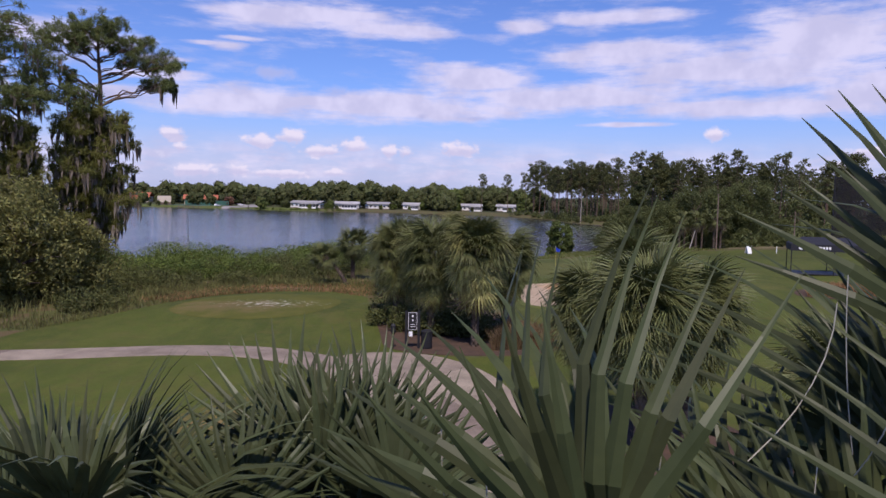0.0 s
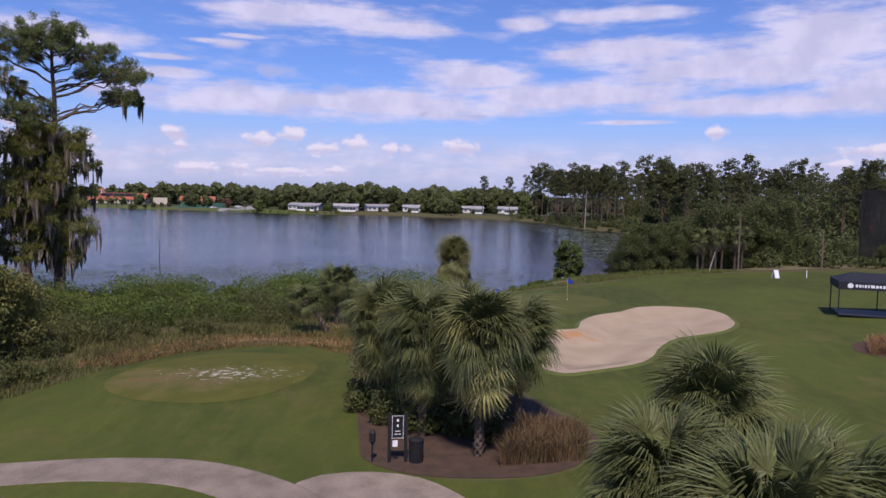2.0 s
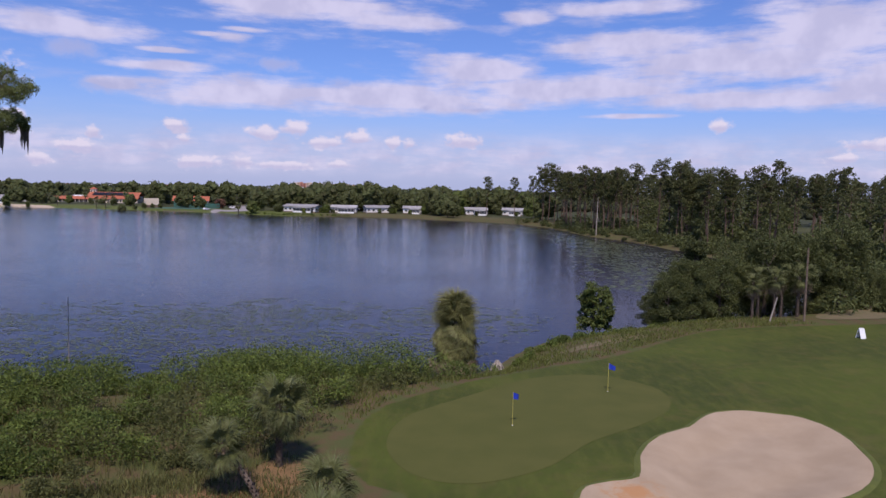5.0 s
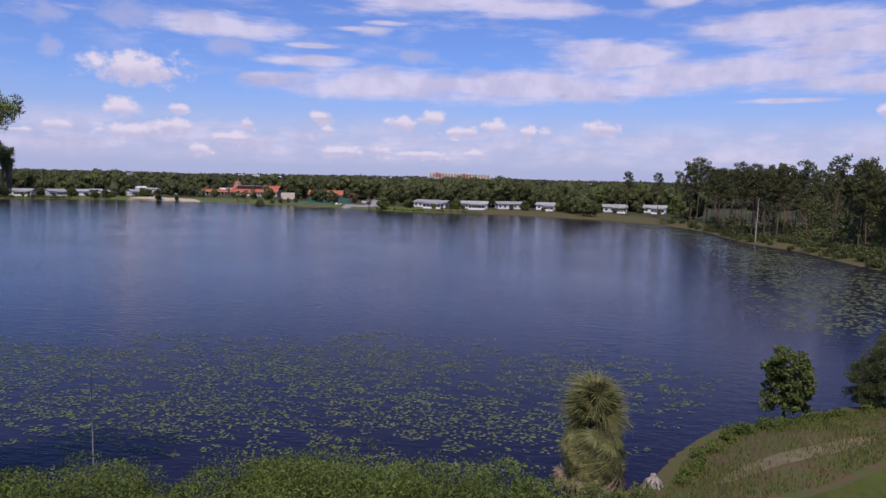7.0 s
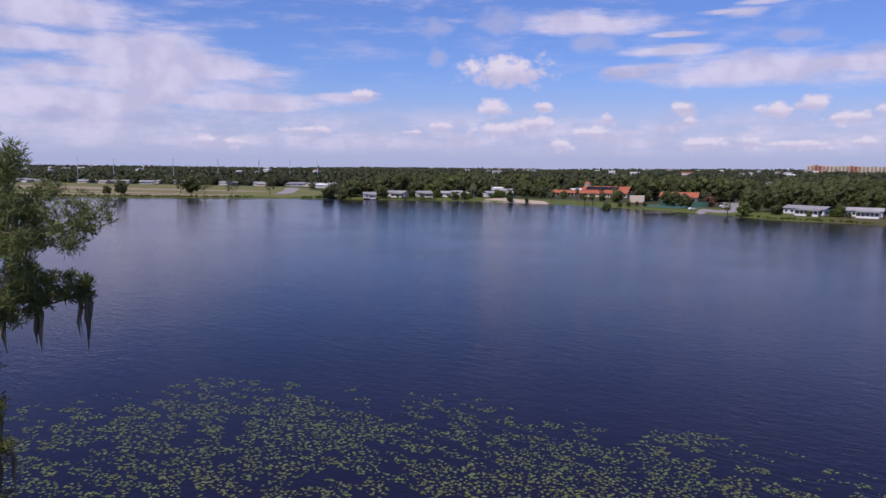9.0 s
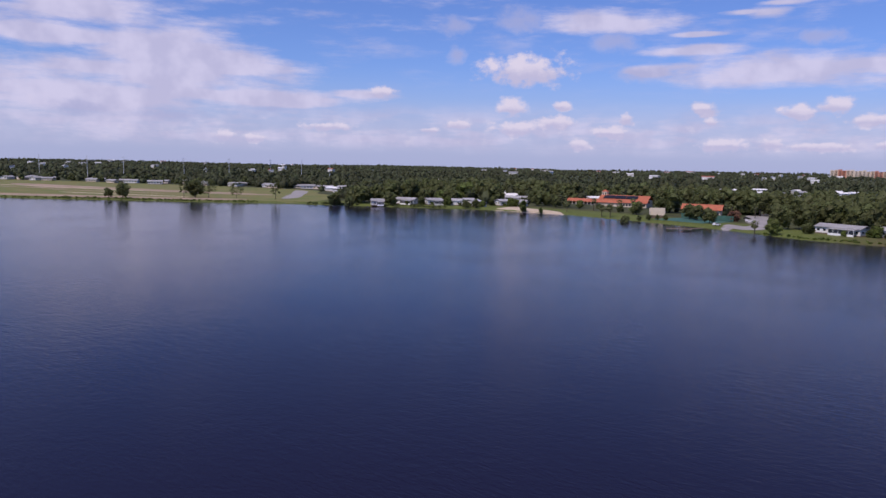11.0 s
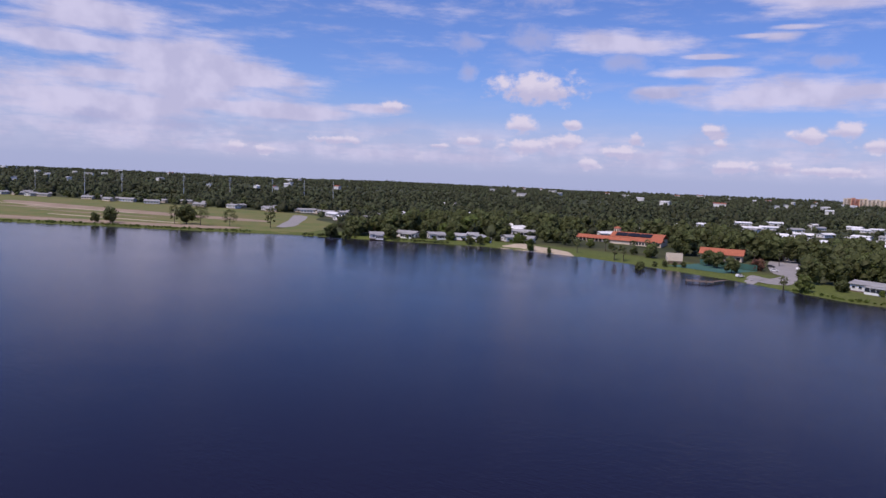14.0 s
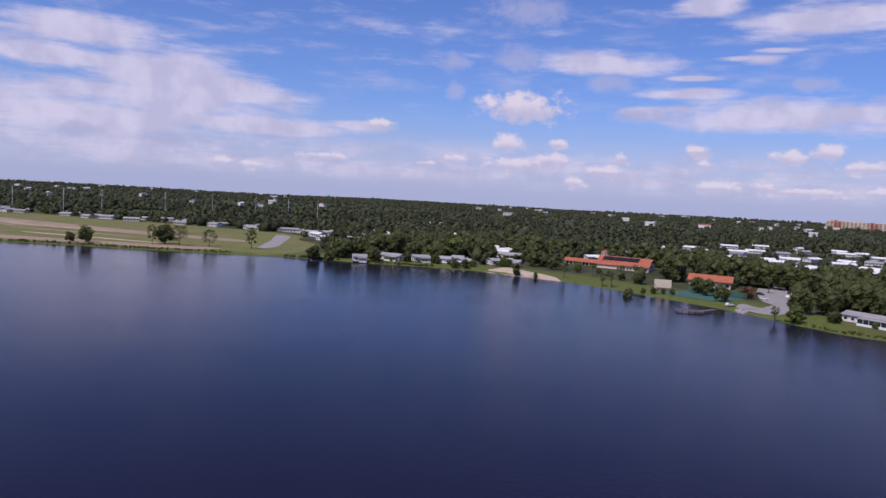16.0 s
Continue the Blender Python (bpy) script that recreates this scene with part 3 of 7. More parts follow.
# ---- ground and water ----
LAKE = rounded([(-260, -40), (-120, 30), (-75, 58), (-50, 76), (-36, 83), (-22, 88), (-10, 91), (0, 93), (5, 97.5), (8, 103.6), (12, 110), (19, 115.2),
                (29, 122), (46, 128), (64, 142), (73, 175), (74, 229), (70, 255), (66, 288), (56, 316), (50, 370), (34, 408), (8, 432), (-24, 448), (-56, 455),
                (-82, 455), (-102, 457), (-125, 468), (-152, 481), (-188, 492), (-219, 501), (-262, 508), (-323, 503), (-346, 492), (-372, 476), (-406, 456),
                (-444, 437), (-473, 411), (-518, 373), (-568, 337), (-600, 308), (-760, 190), (-900, 0), (-760, -200), (-450, -200)], 3)
FAIRWAY = rounded([(-24, -30), (-25, 10), (-23.5, 40), (-21.5, 46), (-19.5, 51), (-17, 55.5), (-13, 58.5), (-9, 58.5), (-6.2, 56), (-5, 50), (-3.6, 42), (-2.6, 37),
                   (0.2, 35.2), (4.5, 35.8), (7, 38.5), (7.2, 42), (5, 47), (4, 52), (2.5, 58), (-1, 63), (-4.2, 66), (-5, 72), (-3.5, 78), (2, 84), (7, 88.5), (14, 92.5),
                   (20, 98), (28, 106), (36, 109.5), (50, 111), (72, 113), (95, 100), (130, 60), (130, -30)], 3)
BUNKER = rounded([(6.2, 56), (6.8, 60), (7.6, 64), (9, 65.2), (11, 66), (12.1, 69.5), (14, 72.3), (16.3, 74), (19.1, 77), (22, 77.3), (24.4, 75.8), (25.2, 72.3), (24.3, 67.5),
                  (21.9, 64.2), (17.8, 61.8), (15.6, 58.8), (14.1, 55.8), (12.4, 53.9), (9.2, 52.2), (7.6, 51.6), (6.4, 52.8)], 4)


def height(x, y):
    """The ground's height over the lake, in metres."""
    x, y = np.asarray(x, float), np.asarray(y, float)
    d = -inside_distance(LAKE, x, y)
    near = smooth(250, 120, np.hypot(x, y - 40))
    top = 1.2 + 0.75 * near + 1.3 * np.exp(-((x - 52) ** 2 + (y - 68) ** 2) / 700) + 0.9 * np.exp(-((x - 60) ** 2 + (y - 105) ** 2) / 800)
    top = top + 0.45 * np.exp(-(((x + 12) / 7) ** 2 + ((y - 49) / 6.5) ** 2) ** 2)
    top = top + near * 0.3 * (value_noise(x, y, 21, 3) - 0.5)
    far = smooth(1200, 4500, np.hypot(x, y))
    top = top + far * 22 * (value_noise(x, y, 900, 5) - 0.35).clip(0)
    z = np.where(d > 0, 0.02 + top * smooth(0, 9, d), -np.minimum(-d * 0.2, 1.5))
    dig = inside_distance(BUNKER, x, y)
    return z - 1.1 * smooth(0.25, 2.2, dig)


def spaced(edges, steps):
    out = [np.array([edges[0]])]
    for a, b, s in zip(edges, edges[1:], steps):
        out.append(np.linspace(a, b, max(1, round((b - a) / s)) + 1)[1:])
    return np.concatenate(out)


def build_ground():
    xs = spaced([-4900, -1400, -650, -120, -45, 62, 130, 400, 1400, 4900], [250, 60, 14, 3, 0.75, 3, 14, 60, 250])
    ys = spaced([-1500, -300, -30, -10, 112, 150, 560, 1000, 1600, 4950], [150, 30, 3, 0.75, 2.5, 8, 25, 60, 200])
    gx, gy = np.meshgrid(xs, ys, indexing="ij")
    gz = height(gx, gy)
    i, j = np.meshgrid(np.arange(len(xs) - 1), np.arange(len(ys) - 1), indexing="ij")
    n = len(ys)
    a = (i * n + j).ravel()
    shape = Shape().add(np.stack([gx, gy, gz], -1), np.stack([a, a + n, a + n + 1, a + 1], -1))
    ob = part("ground", shape, M_GROUND, None, "flat golf course turf and wooded far shores round a lake", True)
    tagged(ob, category="ground", kind="structure")
    wild = smooth(0.9, -0.9, inside_distance(FAIRWAY, gx, gy))
    d = -inside_distance(LAKE, gx, gy)
    far = smooth(120, 160, np.hypot(gx, gy - 40))
    lawn = far * smooth(48, 30, d) * smooth(-60, -110, gx)
    forest = far * smooth(25, 60, d)
    colour = np.stack([wild, lawn, forest, np.ones_like(wild)], -1).reshape(-1, 4)
    layer = ob.data.color_attributes.new("cover", "FLOAT_COLOR", "POINT")
    layer.data.foreach_set("color", colour.ravel())
    return ob


ground = build_ground()
lake = part("water", Shape().add([(-1000, -260, 0), (110, -260, 0), (110, 560, 0), (-1000, 560, 0)], [[0, 1, 2, 3]]), M_WATER, None, "dark blue lake water with light ripples")
tagged(lake, category="lake", kind="structure")


def patch(name, outline, mat, label, category, lift=0.03, rings=8, depth=None, kind="structure", steps=5):
    """A sheet that lies on the ground inside an outline. depth: how far it sinks, by the share of the way inwards."""
    edge = rounded(outline, steps) if steps else np.array(outline, float)
    mid = edge.mean(0)
    shares = np.linspace(0, 1, rings + 1)[:-1]
    pts = np.concatenate([edge + (mid - edge) * s for s in shares] + [mid[None]])
    z = height(pts[:, 0], pts[:, 1]) + lift
    if depth:
        z = depth(pts)
    n = len(edge)
    k = np.arange(n)
    shape = Shape()
    quads = np.concatenate([np.stack([r * n + k, r * n + (k + 1) % n, (r + 1) * n + (k + 1) % n, (r + 1) * n + k], -1) for r in range(rings - 1)])
    shape.add(np.c_[pts, z], quads)
    last = (rings - 1) * n
    shape.f.append(np.stack([last + k, last + (k + 1) % n, np.full(n, rings * n)], -1))
    ob = part(name, shape, mat, None, label, True)
    return tagged(ob, category=category, kind=kind)

# ---- plants ----
def fan_leaf(name, rng, mat, radius=0.85, segments=26, stalk=0.9, droop=0.35, spread=250, width=0.05):
    """A palm's fan leaf with folded fingers: the stalk starts at the origin and runs along +x, bowing down."""
    s = Shape()
    u = np.linspace(0, 1, 6)
    bow = -0.18 * stalk * u ** 2
    s.tube(np.stack([stalk * u, 0 * u, bow], -1), np.linspace(0.022, 0.012, 6), 4)
    base = np.array([stalk, 0, bow[-1]])
    for k in range(segments):
        a = radians(spread) * ((k + 0.5) / segments - 0.5) + rng.normal(0, 0.02)
        length = radius * (0.75 + 0.25 * math.cos(a * 0.6)) * rng.uniform(0.9, 1.08)
        way = np.array([math.cos(a), math.sin(a), 0.12 * math.cos(2 * a) + rng.normal(0, 0.03)])
        side = np.array([-math.sin(a), math.cos(a), 0])
        d = droop * rng.uniform(0.7, 1.5)
        pts = []
        for v in (0.0, 0.3, 0.62, 0.85, 1.0):
            c = base + way * length * v + np.array([0, 0, -d * length * max(0, v - 0.35) ** 2 * 1.6])
            w = width * radius / 0.85 * (0.25 + 2.3 * v if v < 0.35 else 1.06 * (1 - (v - 0.3) / 0.72))
            pts += [c - side * w, c + np.array([0, 0, 0.35 * w]), c + side * w]
        f = []
        for r in range(4):
            b = 3 * r
            f += [[b, b + 1, b + 4, b + 3], [b + 1, b + 2, b + 5, b + 4]]
        s.add(pts, f)
    return s.mesh(name, mat)


RNG = np.random.RandomState(11)
LEAVES = [fan_leaf("palm_leaf", RNG, M_PALM, 0.95, 42, 0.85, d, 275, 0.028) for d in (0.4, 0.75, 1.15)]
LEAVES_YOUNG = [fan_leaf("palm_leaf", RNG, M_PALMYOUNG, 0.9, 22, 0.7, 0.7, 230)]
LEAVES_OLIVE = [fan_leaf("palm_leaf", RNG, M_PALMOLIVE, 0.95, 30, 0.75, d, 260, 0.036) for d in (0.7, 1.2)]
LEAVES_DEAD = [fan_leaf("palm_leaf", RNG, M_PALMDEAD, 0.8, 16, 0.6, 1.2, 190)]


def palm_trunk(rng, tall, radius=0.17, lean=(0.0, 0.0)):
    s = Shape()
    u = np.linspace(0, 1, 9)
    centre = np.stack([lean[0] * u ** 1.5, lean[1] * u ** 1.5, tall * u - 0.15 * (1 - u)], -1)
    s.tube(centre, radius * (1.25 - 0.35 * u), 10)
    # the old leaf bases, crossed round the stem
    rows = int(tall / 0.16)
    for r in range(rows):
        v = (r + 0.5) / rows
        c = np.array([np.interp(v, u, centre[:, k]) for k in range(3)])
        for k in range(5):
            a = (k + 0.5 * (r % 2)) / 5 * 2 * np.pi + rng.normal(0, 0.1)
            out = np.array([math.cos(a), math.sin(a), 0])
            side = np.array([-math.sin(a), math.cos(a), 0])
            rr = radius * (1.25 - 0.35 * v)
            p, tip = c + out * rr * 0.9, c + out * (rr + 0.09 * rng.uniform(0.7, 1.4)) + np.array([0, 0, 0.2])
            s.add([p - side * 0.08, p + side * 0.08, tip + side * 0.03, tip - side * 0.03, p + [0, 0, 0.12]], [[0, 1, 2, 3], [3, 2, 4, 4]][:1])
    return s, centre[-1]


def palm(rng, x, y, tall, count, size, label, lean=(0, 0), dead=4, young=0, name="palm_tree", sunk=0.0, leaves=None, trunk=True, low=-1.1, group="sabal palms", high=1.35, skirt=0.0):
    """A fan palm: booted stem and a head of single leaves."""
    z = float(height(x, y)) - sunk
    t = thing(name, label, "palm tree", (x, y, z), 0, group)
    top = np.array([lean[0], lean[1], tall])
    if trunk:
        s, top = palm_trunk(rng, tall, 0.15 * size ** 0.5, lean)
        part("trunk", s, M_PALMBARK, t)
    gold = 2.39996
    for k in range(count + dead):
        v = (k + 0.5) / count
        up = high + (low - high) * min(v, 1.0) ** 0.85 + rng.normal(0, 0.08)
        drop = skirt * max(0.0, (k - 0.45 * count) / (0.55 * count + dead))
        if skirt > 3:
            drop = skirt * (k / (count + dead)) ** 1.2
        kind = leaves or LEAVES
        me = kind[rng.randint(len(kind))]
        if k >= count:
            up, me = (-1.2 if skirt < 2 else -0.75) + rng.normal(0, 0.12), LEAVES_DEAD[0]
        elif young and count - young <= k:
            me = LEAVES_YOUNG[0]
        hang = skirt > 3 and k > 0.4 * count
        if hang:
            up, drop = -0.8 - 0.35 * rng.rand(), drop - 1.0
        ob = new("leaf", me)
        ob.parent = t
        q = size * rng.uniform(0.85, 1.12) * (1.5 if k >= count and skirt > 2 else 1.0)
        ob.matrix_local = Matrix.Translation(Vector(top) + Vector((0, 0, rng.uniform(-0.15, 0.1) - drop))) @ pose(0, 0, 0, 0, 0, math.degrees(k * gold) + rng.normal(0, 8)) \
            @ pose(0.95 if hang else 0, 0, 0, rng.normal(0, 24), -math.degrees(up), 0) @ Matrix.Diagonal((q, q, q, 1))
    return t


def aimed_leaf(t, me, root, way, face, scale):
    """One leaf of a thing, its stalk from root along way, its blade turned to face."""
    x = Vector(way).normalized()
    z = (Vector(face) - x * Vector(face).dot(x)).normalized()
    y = z.cross(x)
    ob = new("leaf", me)
    ob.parent = t
    turn = Matrix((x, y, z)).transposed().to_4x4()
    ob.matrix_local = Matrix.Translation(root) @ turn @ Matrix.Diagonal((scale, scale, scale, 1))
    return ob


def limb(s, rng, start, end, r0, r1, sag=0.0, kinks=6, wobble=0.06, sides=6):
    """A crooked tapering limb; gives its points."""
    u = np.linspace(0, 1, kinks)[:, None]
    start, end = np.array(start, float), np.array(end, float)
    length = np.linalg.norm(end - start)
    pts = start + (end - start) * u + rng.normal(0, wobble * length / kinks, (kinks, 3)) * np.sin(u * np.pi) ** 0.5
    pts[:, 2] += sag * length * np.sin(u[:, 0] * np.pi)
    s.tube(pts, np.linspace(r0, r1, kinks), sides)
    return pts


def cloud_points(rng, centre, radius, n, flat=0.7, shell=0.5):
    """Points in a clump, thicker towards its skin."""
    d = rng.normal(size=(n, 3))
    d /= np.linalg.norm(d, axis=1, keepdims=True) + 1e-9
    r = rng.uniform(shell ** 3, 1, (n, 1)) ** (1 / 3)
    return np.array(centre) + d * r * np.array([radius, radius, radius * flat])


def needle_tufts(s, rng, centres, length, per=14):
    """Sprays of fine needles round the given twig ends."""
    c = np.repeat(np.asarray(centres, float), per, 0)
    n = len(c)
    way = rng.normal(size=(n, 3)) + [0, 0, 0.35]
    way /= np.linalg.norm(way, axis=1, keepdims=True)
    side = np.cross(way, rng.normal(size=(n, 3)))
    side /= np.linalg.norm(side, axis=1, keepdims=True) + 1e-9
    l = length * rng.uniform(0.7, 1.2, (n, 1))
    pts = np.stack([c, c + way * l * 0.6 + side * l * 0.07, c + way * l, c + way * l * 0.6 - side * l * 0.07], 1)
    s.add(pts.reshape(-1, 3), np.arange(4 * n).reshape(-1, 4))


def moss_strands(s, rng, tops, length, width=0.09):
    """Hanging beards of moss, ragged and tapering."""
    for p in np.asarray(tops, float):
        l, w, a = length * rng.uniform(0.4, 1.3), width * rng.uniform(0.6, 1.6), rng.uniform(0, np.pi)
        for turn in (a, a + 1.3):
            side = np.array([math.cos(turn), math.sin(turn), 0])
            u = np.array([0, 0.25, 0.6, 1.0])
            ww = w * np.array([0.7, 1.0, 0.6, 0.06])
            centre = p + np.c_[rng.normal(0, 0.04, 4), rng.normal(0, 0.04, 4), -l * u]
            s.add(np.concatenate([centre - side * ww[:, None], centre + side * ww[:, None]]), [[k, k + 4, k + 5, k + 1] for k in range(3)])


def broad_tree(name, rng, mat, tall=9.0, wide=4.5, leaf=0.35, clumps=26, per=70, stem=0.35, bark=None, low=0.35, cone=0.0):
    """Trunk mesh and crown mesh of a leafy tree with an uneven crown of clumps."""
    wood, crown = Shape(), Shape()
    top = np.array([rng.normal(0, 0.3), rng.normal(0, 0.3), tall * 0.62])
    limb(wood, rng, (0, 0, -0.2), top, stem, stem * 0.4, 0, 7, 0.05, 8)
    for k in range(clumps):
        v = (k + 0.5) / clumps
        a = k * 2.39996 + rng.normal(0, 0.3)
        h = low + (1 - low) * (0.08 + 0.84 * v) + rng.normal(0, 0.04)
        r = wide * math.sqrt(max(0.04, 1 - ((h - low - (1 - low) * 0.42) / ((1 - low) * 0.62)) ** 2)) * rng.uniform(0.45, 0.95)
        r *= 1 - cone * (h - low) / (1 - low)
        c = np.array([r * math.cos(a), r * math.sin(a), tall * h])
        if k % 2 == 0:
            limb(wood, rng, (top[0] * h, top[1] * h, min(tall * h * 0.75, top[2])), c, stem * 0.3, stem * 0.08, 0.05, 4, 0.06, 4)
        crown.quads(cloud_points(rng, c, wide * rng.uniform(0.24, 0.42) * (1 - 0.6 * cone * v), per, 0.75, 0.3), leaf, rng, 1.2, 0.3)
    return wood.mesh("trunk", bark or M_BARK), crown.mesh("crown", mat)


def pine(rng, tall=26.0, wide=3.5, bare=0.55, clumps=16, per=24, needle=0.75):
    """Trunk and crown of a tall bare-stemmed pine, for woods."""
    wood, crown = Shape(), Shape()
    pts = limb(wood, rng, (0, 0, -0.3), (rng.normal(0, 0.6), rng.normal(0, 0.6), tall * 0.96), 0.27, 0.07, 0, 8, 0.04, 6)
    for k in range(clumps):
        h = bare + (1 - bare) * ((k + 0.5) / clumps) ** 0.85
        a = k * 2.39996 + rng.normal(0, 0.4)
        r = wide * (1.0 - 0.5 * ((h - bare) / (1 - bare)) ** 2) * rng.uniform(0.3, 1.0)
        root = np.array([np.interp(h, np.linspace(0, 1, 8), pts[:, q]) for q in range(3)])
        c = root + [r * math.cos(a), r * math.sin(a), 0.25 * r]
        limb(wood, rng, root, c, 0.07, 0.03, 0.05, 4, 0.08, 4)
        crown.quads(cloud_points(rng, c, rng.uniform(0.9, 1.7), per, 0.62, 0.2), needle * 0.34, rng, 1.6, 0.2)
    return wood.mesh("trunk", M_PINEBARK), crown.mesh("crown", M_WOODPINE)


def plant(name, meshes, place, label, category, turn=0.0, scale=1.0, group="", wide=1.0):
    t = thing(name, label, category, place, turn, group)
    t.scale = (scale * wide, scale * wide, scale)
    part("trunk", meshes[0], None, t)
    part("crown", meshes[1], None, t)
    return t


def at_ground(x, y, dz=0.0):
    return (x, y, float(height(x, y)) + dz)


def lumpy_tree(rng, mat, tall=11.0, wide=5.6, clumps=13, stem=0.4, low=0.12, sprays=60, spray=0.4):
    """Trunk and crown of a far broad tree: uneven rounded masses of foliage with loose sprays at their skin."""
    wood, crown = Shape(), Shape()
    limb(wood, rng, (0, 0, -0.3), (0.2, 0.1, tall * 0.6), stem, stem * 0.4, 0, 6, 0.05, 7)
    sides, rings = 8, 5
    a = np.arange(sides) / sides * 2 * np.pi
    for k in range(clumps):
        v = (k + 0.5) / clumps
        turn = k * 2.39996 + rng.normal(0, 0.3)
        h = low + (1 - low) * (0.12 + 0.72 * v)
        r = wide * math.sqrt(max(0.05, 1 - ((v - 0.35) / 0.7) ** 2)) * rng.uniform(0.35, 0.75)
        c = np.array([r * math.cos(turn), r * math.sin(turn), tall * h])
        q = wide * rng.uniform(0.3, 0.5)
        if sprays > 40:
            limb(wood, rng, (0, 0, tall * h * 0.6), c, stem * 0.3, stem * 0.1, 0.03, 4, 0.06, 4)
        lat = np.linspace(-1.3, 1.4, rings)
        rad = 0.85 * q * np.cos(lat)[:, None] * rng.uniform(0.6, 1.3, (rings, sides))
        pts = np.stack([c[0] + rad * np.cos(a), c[1] + rad * np.sin(a), c[2] + 0.8 * q * np.sin(lat)[:, None] + rng.normal(0, 0.08 * q, (rings, sides))], -1)
        j, base = np.arange(sides), (np.arange(rings - 1) * sides)[:, None]
        crown.add(pts, np.stack([base + j, base + (j + 1) % sides, base + sides + (j + 1) % sides, base + sides + j], -1).reshape(-1, 4))
        crown.quads(cloud_points(rng, c, q * 1.2, sprays, 0.8, 0.7), spray, rng, 1.3, 0.5)
    return wood.mesh("trunk", M_BARK), crown.mesh("crown", mat)


def joined_wood(name, meshes, places, label, category):
    """Many trees that nobody could count, as one crown sheet and one of stems."""
    for index, (kind, note) in enumerate((("stems", "stems of "), ("crowns", ""))):
        s = Shape()
        cache = []
        for pair in meshes:
            me = pair[index]
            v = np.empty(3 * len(me.vertices))
            me.vertices.foreach_get("co", v)
            cache.append((v.reshape(-1, 3), [np.array([p.vertices[:] for p in me.polygons if len(p.vertices) == n]) for n in (3, 4)]))
        for i, x, y, z, turn, scale in places:
            v, faces = cache[i]
            c, d = math.cos(turn) * scale, math.sin(turn) * scale
            start = s.n
            s.add(np.c_[x + v[:, 0] * c - v[:, 1] * d, y + v[:, 0] * d + v[:, 1] * c, z + v[:, 2] * scale], np.zeros((0, 4), int))
            for f in faces:
                if len(f):
                    s.f.append(f + start)
        ob = part(name + "_" + kind, s, meshes[0][index].materials[0], None, note + label)
        tagged(ob, category=category, kind="stuff")

# ---- golf course: turf, sand and path ----
patch("putting_green", [(-2.1, 75.3), (2.0, 80.3), (7.7, 86.0), (13, 87.3), (16.4, 84.5), (17.2, 81.5), (16.3, 78), (13.7, 74.8), (9.6, 71.4), (6.2, 67.2), (2.2, 65), (-1, 66), (-2.8, 70)],
      M_GREEN, "closely mown putting green turf", "putting green", lift=0.014)
patch("tee_ground", [(-18.2, 47.5), (-17.5, 51.5), (-15, 54.2), (-12, 55.2), (-8.8, 54.2), (-7.2, 51), (-7.6, 47.5), (-9.5, 44.5), (-12.5, 43.6), (-16, 44.6)],
      M_TEE, "mown oval tee ground with worn bare middle", "tee ground", lift=0.012)


def sand_depth(pts):
    d = np.maximum(inside_distance(BUNKER, pts[:, 0], pts[:, 1]), 0)
    rim = height(pts[:, 0], pts[:, 1]) + 1.1 * smooth(0.25, 2.2, inside_distance(BUNKER, pts[:, 0], pts[:, 1]))
    return rim + 0.05 - 0.75 * smooth(0.0, 3.5, d) + 0.06 * value_noise(pts[:, 0], pts[:, 1], 1.1, 8) + 0.25 * smooth(8, 20, pts[:, 0]) * smooth(0, 5, d)


def build_bunker():
    """Sand filled in cell by cell inside the outline, its rim drawn exactly on it."""
    patch("bunker_sand", BUNKER, M_SAND, "pale raked sand in a kidney-shaped bunker", "bunker", rings=22, depth=sand_depth, steps=0)
    # the turf lip that stands over the sand
    n, k = len(BUNKER), np.arange(len(BUNKER))
    out = np.array([BUNKER[(i + 1) % n] - BUNKER[i - 1] for i in range(n)])
    out = np.c_[out[:, 1], -out[:, 0]] / np.linalg.norm(out, axis=1, keepdims=True)
    if inside_distance(BUNKER, *(BUNKER[:1] + out[:1] * 0.2).T)[0] > 0:
        out = -out
    rows = []
    for off, dz in ((0.4, -0.02), (0.18, 0.06), (0.02, 0.09), (-0.08, 0.05), (-0.1, -0.1)):
        q = BUNKER + out * (off + 0.1 * (value_noise(*BUNKER.T, 0.8, 4)[:, None] - 0.5))
        base = height(*BUNKER.T) if off < 0.3 else height(*q.T)
        rows.append(np.c_[q, base + dz])
    v = np.concatenate(rows)
    f = np.concatenate([np.stack([r * n + k, r * n + (k + 1) % n, (r + 1) * n + (k + 1) % n, (r + 1) * n + k], -1) for r in range(len(rows) - 1)])
    tagged(part("bunker_lip", Shape().add(v, f), M_LIP, None, "thick green turf lip round the sand", True), category="turf edge", kind="structure")


M_LIP = material("thick_turf", (0.10, 0.115, 0.022), (0.07, 0.085, 0.018), 0.9, 1.0, 20.0, 0.6)
build_bunker()

# the concrete cart path, in slabs with tooled joints
def ribbon(left, right, count):
    """Points at even steps along two edge lines."""
    def along(line):
        line = np.array(line, float)
        s = np.r_[0, np.cumsum(np.linalg.norm(np.diff(line, axis=0), axis=1))]
        u = np.linspace(0, s[-1], count)
        return np.stack([np.interp(u, s, line[:, 0]), np.interp(u, s, line[:, 1])], -1)
    return along(left), along(right)


